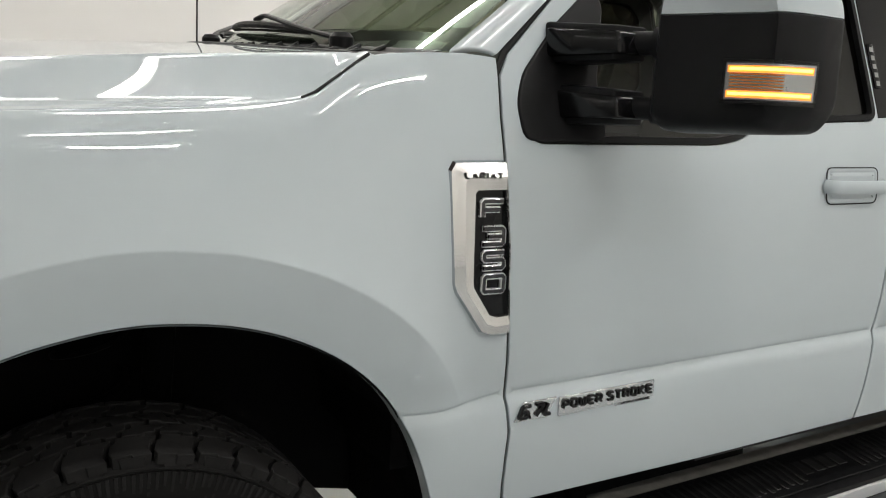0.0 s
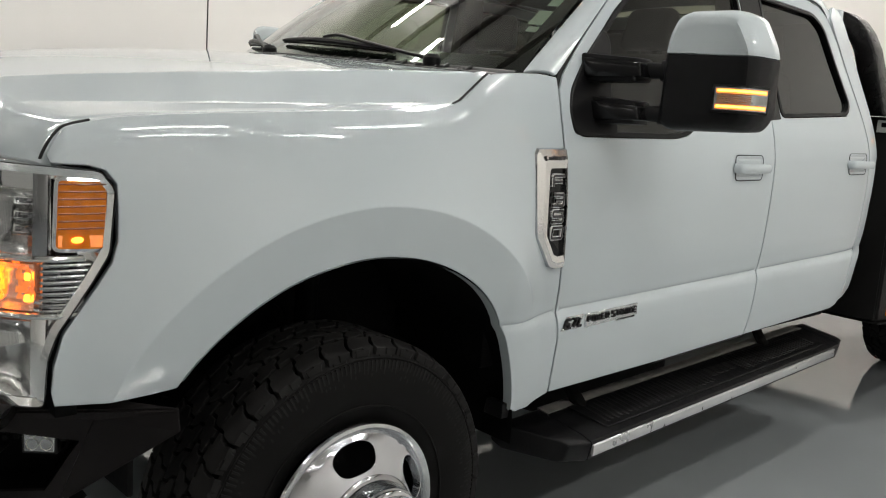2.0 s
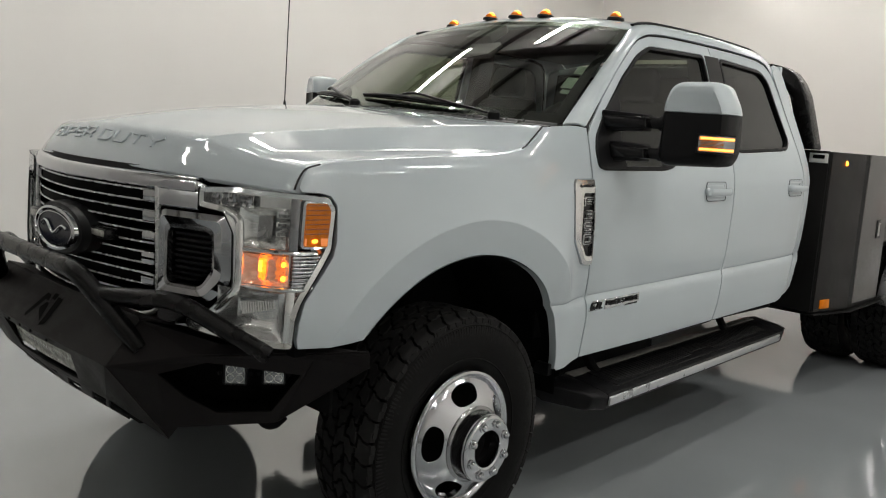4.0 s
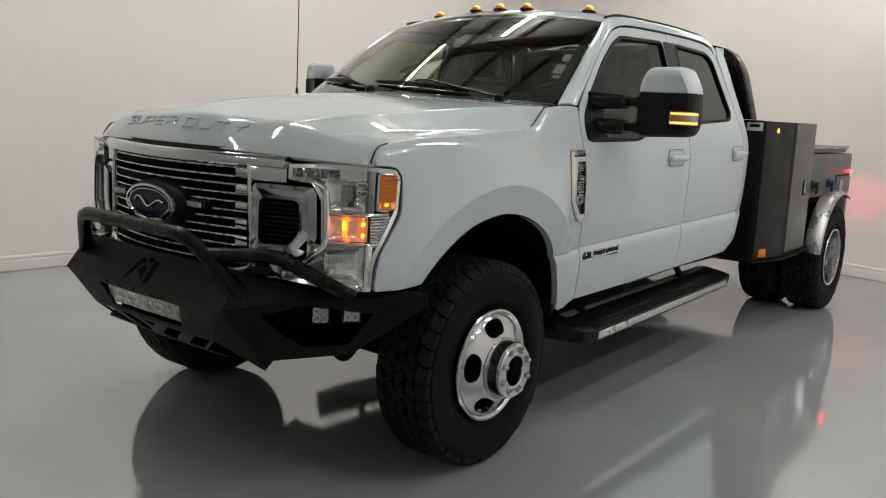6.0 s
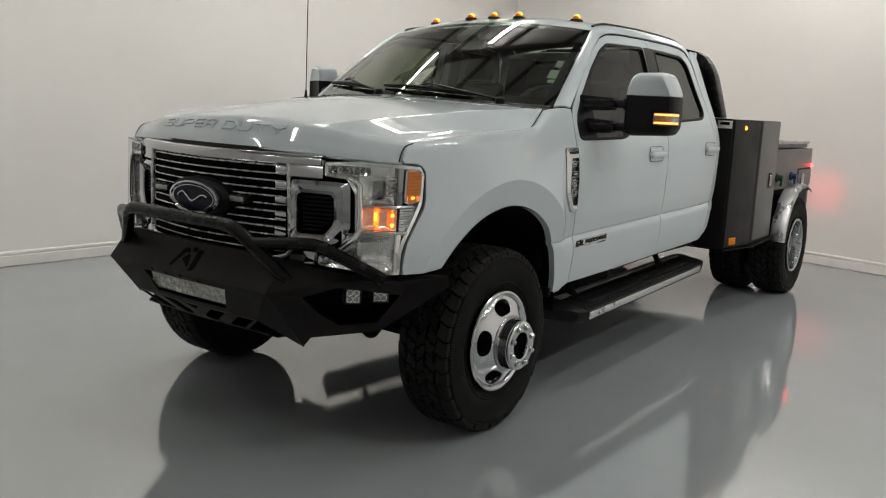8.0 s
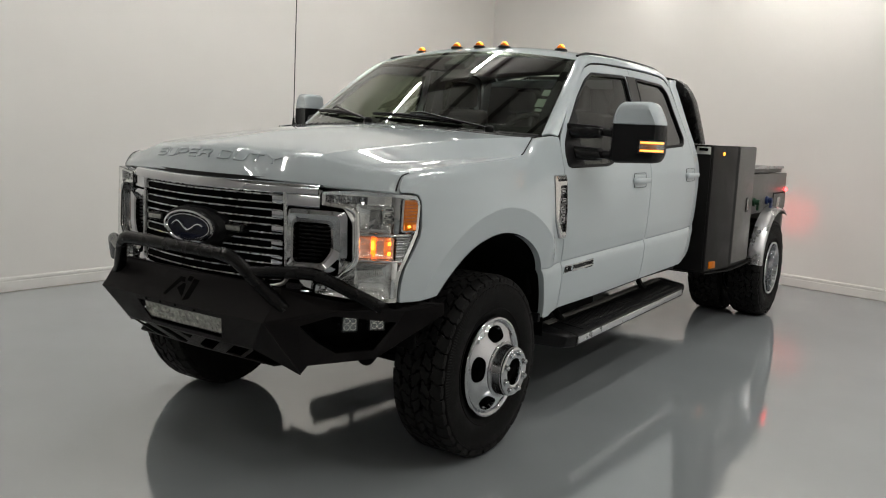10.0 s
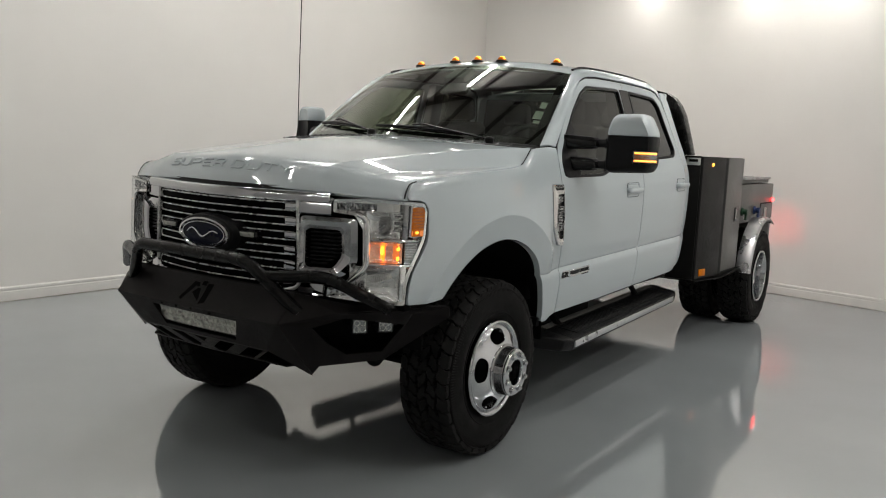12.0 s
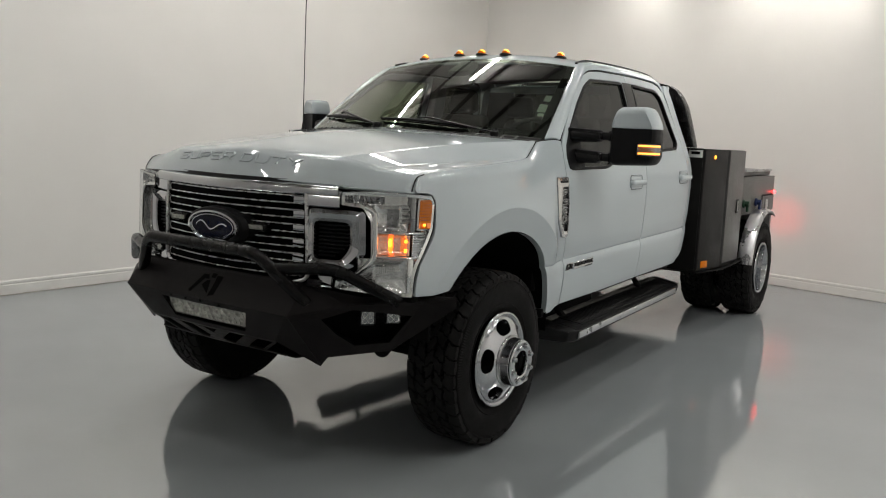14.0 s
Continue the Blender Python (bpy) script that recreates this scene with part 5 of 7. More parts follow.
AMBER_DEEP = mat("amber_rib", (0.20, 0.04, 0.002), rough=0.3, noise_scale=40, vary=0.1)
headlamp(-1)
headlamp(1)
# dark panel behind grille and lamps
part("front_panel", solid([(-0.70, -0.93, 0.80), (-0.70, 0.93, 0.80), (-0.66, 0.93, 0.80), (-0.66, -0.93, 0.80)], [(-0.70, -0.93, 1.25), (-0.70, 0.93, 1.25), (-0.66, 0.93, 1.25), (-0.66, -0.93, 1.25)]), DARK, truck)

# ---- steel front bumper ----
bumper = group_empty("front_bumper", truck, "black textured steel off-road bumper")
P_TOPB, P_TOP, P_CREASE, P_LOW, P_BOT = (-0.86, 0.835), (-0.985, 0.868), (-1.088, 0.742), (-1.020, 0.602), (-0.945, 0.520)
HALF = 0.552


def bump_pt(p, y):
    k = 1.0 if len(p) < 3 else p[2]
    return Vector((p[0], y * k, p[1]))


def quad_plate(pts, t=0.008, bevel=0.002):
    """A flat steel plate of thickness t behind the given corners."""
    p = [Vector(q) for q in pts]
    n = (p[1] - p[0]).cross(p[2] - p[0]).normalized()
    if n.x > 0:
        n = -n
    return solid(p, [q - n * t for q in p], bevel, 1)


NY = 8
ys = [-HALF + 2 * HALF * i / NY for i in range(NY + 1)]


def strip_plate(p, q, yl=ys, t=0.008):
    bm = bmesh.new()
    rows = []
    for y in yl:
        a, b = bump_pt(p, y), bump_pt(q, y)
        n = (b - a).cross(Vector((0, 1, 0))).normalized()
        n = n if n.x < 0 else -n
        rows.append([bm.verts.new(v) for v in (a, b, b - n * t, a - n * t)])
    for a, b in zip(rows, rows[1:]):
        for k in range(4):
            bm.faces.new((a[k], a[(k + 1) % 4], b[(k + 1) % 4], b[k]))
    bm.faces.new(rows[0])
    bm.faces.new(rows[-1][::-1])
    return bm


part("upper_plate", strip_plate(P_TOP, P_CREASE), POWDER, bumper)
part("top_plate", strip_plate(P_TOPB, P_TOP), POWDER, bumper)


def low_at(t):
    return (P_CREASE[0] + (P_LOW[0] - P_CREASE[0]) * t, P_CREASE[1] + (P_LOW[1] - P_CREASE[1]) * t, 1 - 0.22 * t)


LB0, LB1 = -0.315, 0.295        # opening of the light bar
part("lower_plate", strip_plate(low_at(0.0), low_at(0.17)), POWDER, bumper)
part("lower_plate", strip_plate(low_at(0.88), low_at(1.0)), POWDER, bumper)
for y0, y1 in ((-HALF, LB0), (LB1, HALF)):
    part("lower_plate", strip_plate(low_at(0.17), low_at(0.88), [y0 + (y1 - y0) * i / 4 for i in range(5)]), POWDER, bumper)
bar = part("light_bar", box(-1.02, -0.97, LB0 + 0.01, LB1 - 0.01, 0.628, 0.722, 0.006), BLACK_TRIM, bumper, "long clear light bar set in the bumper")
rb = random.Random(2)
n_led = 20
bm = bmesh.new()
net = []
for j in range(5):
    z = 0.640 + 0.0185 * j
    net.append([])
    for i in range(2 * n_led + 1):
        y = LB0 + 0.03 + (LB1 - LB0 - 0.06) * i / (2 * n_led)
        p = bump_pt((-1.030 - 0.018 * (z - 0.64) / 0.075, z), y)
        if i % 2 and j % 2:
            p += Vector((rb.uniform(0.006, 0.014), 0, 0))
        net[-1].append(bm.verts.new(p))
for ra, rc in zip(net, net[1:]):
    for i in range(2 * n_led):
        bm.faces.new((ra[i], ra[i + 1], rc[i + 1], rc[i]))
part("lens", bm, LED_LENS, bar, "faceted clear lamp lens", smooth=False)
# slotted strip at the foot of the centre section
cuts = [-0.52, -0.40, -0.29, -0.17, -0.06, 0.06, 0.17, 0.29, 0.40, 0.52]


def foot_at(t):
    return (P_LOW[0] + (P_BOT[0] - P_LOW[0]) * t, P_LOW[1] + (P_BOT[1] - P_LOW[1]) * t, 0.78)


part("foot_plate", strip_plate(foot_at(0.0), foot_at(0.12)), POWDER, bumper)
part("foot_plate", strip_plate(foot_at(0.90), foot_at(1.0)), POWDER, bumper)
edges_y = [-HALF] + cuts + [HALF]
for k in range(0, len(edges_y) - 1, 2):
    a, b = edges_y[k], edges_y[k + 1]
    lean = -0.15 if (a + b) / 2 < 0 else 0.15
    t0, t1 = foot_at(0.12), foot_at(0.90)
    pts = [bump_pt(t0, a), bump_pt(t0, b), bump_pt(t1, b - lean), bump_pt(t1, a - lean)]
    part("foot_bar", quad_plate(pts), POWDER, bumper)
part("belly_plate", solid([(-0.93, -0.47, 0.515), (-0.93, 0.47, 0.515), (-0.62, 0.70, 0.56), (-0.62, -0.70, 0.56)], [(-0.93, -0.47, 0.523), (-0.93, 0.47, 0.523), (-0.62, 0.70, 0.568), (-0.62, -0.70, 0.568)]), DARK, bumper)


def wing(s):
    Y = lambda p: Vector((p[0], s * p[1], p[2]))
    A, L, B, C = (-1.088, 0.552, 0.742), (-1.020, 0.431, 0.602), (-0.913, 0.736, 0.795), (-0.625, 0.930, 0.788)
    D, D2 = (-0.505, 1.035, 0.815), (-0.50, 1.035, 0.765)
    E_, F2, G = (-0.652, 0.793, 0.556), (-0.887, 0.621, 0.538), (-0.900, 0.590, 0.495)
    if s > 0:
        F2, G = (-0.890, 0.620, 0.570), (-0.915, 0.570, 0.545)
    T0, T1, T2 = (-0.985, 0.552, 0.868), (-0.84, 0.76, 0.822), (-0.60, 0.95, 0.825)
    # one flat face with a six-sided pocket for two lamps
    rim = [Y(q) for q in (A, B, C, E_, F2, G)]
    mouth = [Y(q) for q in ((-0.979, 0.653, 0.726), (-0.874, 0.746, 0.767), (-0.640, 0.890, 0.728), (-0.675, 0.798, 0.597), (-0.808, 0.702, 0.590), (-0.898, 0.671, 0.651))]
    inward = Vector((0.526, -s * 0.758, 0.385)).normalized()
    plate = merged(ribbon(rim, mouth), ribbon(mouth, [p + inward * 0.007 for p in mouth]), ribbon(rim, [p + inward * 0.007 for p in rim]))
    bmesh.ops.remove_doubles(plate, verts=plate.verts[:], dist=0.0004)
    part("wing_plate", plate, POWDER, bumper, smooth=False)
    floor_ = [p + inward * 0.06 for p in mouth]
    part("lamp_pocket", merged(solid(floor_, [p + inward * 0.006 for p in floor_]), ribbon([p + inward * 0.007 for p in mouth], floor_)), MARK, bumper, "recessed lamp pocket", smooth=False)
    part("wing_plate", quad_plate([Y(q) for q in (A, G, L)], 0.006, 0), POWDER, bumper, smooth=False)
    part("wing_plate", quad_plate([Y(q) for q in (C, D, D2, E_)], 0.006, 0.0015), POWDER, bumper, smooth=False)
    part("wing_top", solid([Y(q) for q in (A, B, C, D, T2, T1, T0)], [Y(q) - Vector((0, 0, 0.007)) for q in (A, B, C, D, T2, T1, T0)]), POWDER, bumper, smooth=False)
    part("wing_end", solid([Y(q) for q in (A, T0, (-0.9, 0.552, 0.60), G)], [Y((q[0], q[1] + 0.006, q[2])) for q in (A, T0, (-0.9, 0.552, 0.60), G)]), POWDER, bumper, smooth=False)
    ax = Vector((-0.63, s * 0.77, 0)).normalized()
    for c in ((-0.789, 0.763, 0.721), (-0.704, 0.840, 0.727)):
        m = frame_of(Y(c) - ax * 0.012, Vector((-ax.y, ax.x, 0)), (0, 0, 1))
        fog = box(-0.036, 0.036, -0.036, 0.036, -0.05, 0.0, 0.006)
        bmesh.ops.transform(fog, matrix=m, verts=fog.verts[:])
        f = part("fog_lamp", fog, BLACK_TRIM, bumper, "square clear LED fog lamp")
        cells = []
        for cx in (-0.0135, 0.0135):
            for cy in (-0.0135, 0.0135):
                cone = lathe([(0.0125, 0.003), (0.0095, -0.002), (0.0045, -0.006), (0.0, -0.004)], (cx, cy, 0.0), "z", 8)
                bmesh.ops.transform(cone, matrix=m, verts=cone.verts[:])
                cells.append(cone)
        back = box(-0.030, 0.030, -0.030, 0.030, -0.004, 0.0012, 0.002, 1)
        bmesh.ops.transform(back, matrix=m, verts=back.verts[:])
        part("reflector_plate", back, SATIN, f, "pale reflector plate")
        part("led_reflector", merged(*cells), FOG_LENS, f, "four pale LED cups", smooth=False)
        pane = box(-0.029, 0.029, -0.029, 0.029, 0.0042, 0.0062, 0.001, 1)
        bmesh.ops.transform(pane, matrix=m, verts=pane.verts[:])
        part("lens", pane, CLEAR, f, "clear square lens")
        for dx in (-0.045, 0.045):
            bolt = lathe([(0.0, 0.004), (0.006, 0.004), (0.007, 0.0)], (dx, 0.0, -0.004), "z", 8)
            bmesh.ops.transform(bolt, matrix=m, verts=bolt.verts[:])
            part("bolt", bolt, DARK, f)


wing(-1)
wing(1)
# shackle mounts behind the wings
for s in (-1, 1):
    part("shackle_mount", tube(rounded_path([(-0.64, s * 0.70, 0.62), (-0.65, s * 0.71, 0.535), (-0.61, s * 0.72, 0.515), (-0.57, s * 0.72, 0.54)], 0.02), 0.016, 10), DARK, bumper, "black steel shackle mount")
# dark panels added behind the wings to block the bright floor
for s in (-1, 1):
    part("floor_blocker", box(-0.56, -0.545, min(s * 0.56, s * 0.93), max(s * 0.56, s * 0.93), 0.60, 0.80, 0.006), DARK, bumper, "dark panel added to hide the floor behind the wing")
# tubular guard
hoop = rounded_path([(-0.995, 0.560, 0.775), (-1.095, 0.372, 0.996), (-1.095, -0.375, 0.996), (-0.995, -0.592, 0.785)], 0.062, 10)
part("guard_hoop", tube(hoop, 0.029, 18), TUBE_BLACK, bumper, "black tubular bumper guard")
for s in (-1, 1):
    path = rounded_path([(-1.060, s * 0.436, 0.930), (-0.944, s * 0.692, 0.948), (-0.785, s * 0.925, 0.815)], 0.06, 8)
    part("guard_arm", tube(path, 0.026, 18), TUBE_BLACK, bumper)
# bolts and a plain cut-out mark on the upper plate
for y, t in ((0.20, 0.07), (0.09, 0.07), (-0.14, 0.09), (-0.02, 0.05)):
    p = low_at(t)
    bolt = lathe([(0.0, -0.004), (0.006, -0.003), (0.0065, 0.001)], (bump_pt(p, y).x, y, p[1]), "x", 8)
    part("bolt", bolt, DARK, bumper)


def upper_at(y, t, o=0.004):
    a, b = bump_pt(P_CREASE, y), bump_pt(P_TOP, y)
    n = Vector((-0.82, 0, 0.58))
    return a.lerp(b, t) + n * o


# plain angular strokes in place of the maker's mark
for shp in ([(0.105, 0.22), (0.085, 0.16), (0.02, 0.80), (0.055, 0.80)], [(0.06, 0.80), (0.02, 0.80), (0.005, 0.66), (0.03, 0.66)], [(0.012, 0.62), (-0.008, 0.62), (-0.030, 0.20), (0.035, 0.45)],
            [(-0.035, 0.80), (-0.075, 0.80), (-0.075, 0.20), (-0.040, 0.12), (-0.040, 0.55)], [(0.0, 0.86), (-0.03, 0.86), (-0.03, 0.72), (0.0, 0.72)]):
    bm = bmesh.new()
    bm.faces.new([bm.verts.new(upper_at(y - 0.012, t, 0.0015)) for y, t in shp])
    part("mark_stroke", bm, MARK, bumper, "angular black maker's mark stroke", smooth=False)


# ---- mirrors ----
PUDDLE = mat("puddle_lamp_white", (0.9, 0.9, 0.85), rough=0.3, emit=(1.0, 0.95, 0.85), strength=3.0)
AMBER_BAR = mat("amber_bar", (0.9, 0.4, 0.1), rough=0.3, emit=(1.0, 0.22, 0.02), strength=1.1)


def mirror(s):
    mir = group_empty("door_mirror", truck, "black towing mirror with white cap, indicator lit")
    Y = lambda x, y, z: Vector((x, s * y, z))
    outline = rounded_loop([(1.132, 1.407), (1.352, 1.417), (1.376, 1.462), (1.373, 1.64), (1.322, 1.745), (1.165, 1.738), (1.137, 1.66)], 0.035, 6)
    if loop_area(outline) < 0:
        outline = outline[::-1]
    c = (1.27, 1.58)
    shrink = 1.0 if s < 0 else 0.86       # the far mirror is shrunk and lifted to fit the camera's view
    lift = 0.0 if s < 0 else 0.03

    def layer(x_in, x_out, k):
        return [Y(x_in + (x_out - x_in) * (y - 1.13) / 0.27, c[0] + (y - c[0]) * k * shrink, lift + c[1] + (z - c[1]) * k * shrink) for y, z in outline]

    layers = [layer(0.868, 0.945, 0.72), layer(0.860, 0.942, 0.84), layer(0.868, 0.955, 0.93), layer(0.892, 0.985, 0.985), layer(0.935, 1.03, 1.0), layer(1.02, 1.085, 0.985), layer(1.035, 1.095, 0.95)]

    def shell():
        bm = bmesh.new()
        rows = [[bm.verts.new(p) for p in L] for L in layers]
        n = len(outline)
        for a, b in zip(rows, rows[1:]):
            for i in range(n):
                bm.faces.new((a[i], a[(i + 1) % n], b[(i + 1) % n], b[i]))
        bm.faces.new(rows[0])
        bm.faces.new(rows[-1][::-1])
        return bm

    for name, z, keep_up, material, lab in (("shell", 1.618 + lift, False, BLACK_TRIM, "black textured mirror shell"), ("cap", 1.621 + lift, True, PAINT, "white painted mirror cap")):
        bm = shell()
        bmesh.ops.bisect_plane(bm, geom=bm.verts[:] + bm.edges[:] + bm.faces[:], plane_co=(0, 0, z), plane_no=(0, 0, 1), clear_outer=not keep_up, clear_inner=keep_up)
        part(name, bm, material, mir, lab, angle=50)
    back = [p + Vector((0.003, 0, 0)) for p in layer(1.04, 1.098, 0.88)]
    bm = bmesh.new()
    bm.faces.new([bm.verts.new(p) for p in back])
    part("mirror_glass", bm, CHROME, mir, "mirror glass")
    # indicator lamp with two bright bars, wrapped round the outer edge
    def lamp_f(t, z, o=0.0):
        # runs along the front towards the outer edge, then turns back
        pts = curve3([(0.890, 1.262, 0), (0.907, 1.308, 0), (0.927, 1.344, 0), (0.960, 1.370, 0), (1.012, 1.384, 0)])
        p, q = pts(t), pts(min(1, t + 0.02)) - pts(max(0, t - 0.02))
        n = Vector((-q.y, q.x, 0)).normalized()
        if n.x > 0:
            n = -n
        p = p + n * o
        return Y(p.x, p.y, z)

    def wrap(z0, z1, o, t0=0.0, t1=1.0, n=14):
        bm = bmesh.new()
        rows = [[bm.verts.new(lamp_f(t0 + (t1 - t0) * i / n, z, oo)) for z, oo in ((z0, o - 0.01), (z0, o), (z1, o), (z1, o - 0.01))] for i in range(n + 1)]
        for a, b in zip(rows, rows[1:]):
            for k in range(4):
                bm.faces.new((a[k], a[(k + 1) % 4], b[(k + 1) % 4], b[k]))
        bm.faces.new(rows[0])
        bm.faces.new(rows[-1][::-1])
        return bm

    part("lamp_housing", wrap(1.466, 1.542, 0.004, 0.12), GLOSS_BLACK, mir)
    part("lamp_reflector", wrap(1.474, 1.535, 0.0055, 0.16, 0.97), SATIN, mir)
    for z in (1.477, 1.519):
        bar_ = part("lamp_bar", wrap(z, z + 0.012, 0.0075, 0.18, 0.94), AMBER_BAR if s < 0 else AMBER_SOFT, mir, "glowing amber lamp bar")
        part("lamp_core", wrap(z + 0.004, z + 0.009, 0.0082, 0.20, 0.92), PALE_GLOW if s < 0 else AMBER_SOFT, bar_, "bright core of the lamp bar")
    for k in range(6):
        part("lamp_rib", wrap(1.4905 + 0.005 * k, 1.4925 + 0.005 * k, 0.0065, 0.20, 0.66), AMBER_LENS, mir)
    part("lamp_lens", wrap(1.469, 1.540, 0.011, 0.14, 0.98), CLEAR, mir, "clear lamp lens")
    bm = lathe([(0.0, -0.004), (0.030, -0.003), (0.033, 0.012)], (0, 0, 0), "z", 20)
    bmesh.ops.transform(bm, matrix=Matrix.Translation(Y(0.975, 1.285, 1.426 + lift * 2)) @ Matrix.Diagonal((0.7, 1.2, 1, 1)), verts=bm.verts[:])
    part("puddle_lamp", bm, PUDDLE if s < 0 else SATIN, mir, "lit white lamp under the mirror")
    # sail panel on the door and two telescoping arms
    sail = rounded_loop([(0.705, 1.384), (0.694, 1.45), (0.712, 1.505), (0.80, 1.603), (0.905, 1.69), (0.925, 1.66), (0.885, 1.50), (0.90, 1.386)], 0.02, 4)
    part("sail_panel", sheet("sail", sail, depth_side(s, -0.006), (0, s, 0), 0.04, gap=0, rim=0.03, round_edge=0.006), BLACK_TRIM, mir, "black mirror mounting panel")
    for z, x0 in ((1.572, 0.775), (1.452, 0.782)):
        q = lambda x, y, zz: (x, s * y, zz)
        h = 0.041
        lo = [q(x0, 0.92, z - h), q(x0 + 0.10, 0.92, z - h), q(x0 + 0.125, 1.085, z - h * 0.85), q(x0 + 0.045, 1.085, z - h * 0.85)]
        hi = [q(x0, 0.92, z + h), q(x0 + 0.10, 0.92, z + h), q(x0 + 0.125, 1.085, z + h * 0.75), q(x0 + 0.045, 1.085, z + h * 0.75)]
        part("arm_sleeve", solid(lo, hi, 0.007, 2), BLACK_TRIM, mir)
        part("arm_cover", solid([Vector(p) + Vector((-0.006, s * 0.02, 0.012)) for p in lo], [Vector(p) + Vector((-0.006, s * 0.012, -0.012)) for p in hi], 0.006, 2), GLOSS_BLACK, mir)
        part("arm_rod", tube([q(x0 + 0.085, 1.06, z), q(x0 + 0.125, 1.18, z - 0.002)], 0.019, 14, flat=1.2), BLACK_TRIM, mir)
        part("arm_collar", tube([q(x0 + 0.112, 1.125, z), q(x0 + 0.13, 1.17, z)], 0.026, 14, flat=1.15), BLACK_TRIM, mir)


mirror(-1)
mirror(1)


# ---- wheels ----
TYRE_R = 0.438


def tread_top(y):
    """Radius of the tread's surface across the tyre, which falls off towards the shoulders."""
    return 0.467 - 0.0215 * max(0.0, (abs(y) - 0.10) / 0.06) ** 2


def tread_block(bm, corners, base=0.440, taper=0.0016):
    """One tread block from its corners (place across the tyre, angle), with walls that lean in towards the top."""
    cy = sum(c[0] for c in corners) / len(corners)
    ct = sum(c[1] for c in corners) / len(corners)
    lo, hi, up = [], [], []
    for y, t in corners:
        dy, dt = y - cy, (t - ct) * 0.46
        k = max(0.0, 1 - taper / max(0.001, math.hypot(dy, dt)))
        r = tread_top(y)
        lo.append(bm.verts.new((min(base, r - 0.008) * math.cos(t), y, min(base, r - 0.008) * math.sin(t))))
        hi.append(bm.verts.new(((r - 0.0016) * math.cos(t), y, (r - 0.0016) * math.sin(t))))
        yy, tt = cy + dy * k, ct + (t - ct) * k
        up.append(bm.verts.new((r * math.cos(tt), yy, r * math.sin(tt))))
    n = len(corners)
    bm.faces.new(up)
    for i in range(n):
        j = (i + 1) % n
        bm.faces.new((lo[i], lo[j], hi[j], hi[i]))
        bm.faces.new((hi[i], hi[j], up[j], up[i]))


def side_rib(bm, t, half, r0, r1, sgn, out, lift):
    """A short raised rib that runs down the side wall between two radii."""
    lo, hi = [], []
    for r, dt, k in ((r1, -half, 0), (r1, half, 0), (r0, half * 0.8, 1), (r0, -half * 0.8, 1)):
        y = out(r)
        lo.append(bm.verts.new((r * math.cos(t + dt), sgn * (y - 0.003), r * math.sin(t + dt))))
        hi.append(bm.verts.new((r * math.cos(t + dt * 0.7), sgn * (y + (lift if not k else 0.0004)), r * math.sin(t + dt * 0.7))))
    bm.faces.new(hi)
    for i in range(4):
        bm.faces.new((lo[i], lo[(i + 1) % 4], hi[(i + 1) % 4], hi[i]))


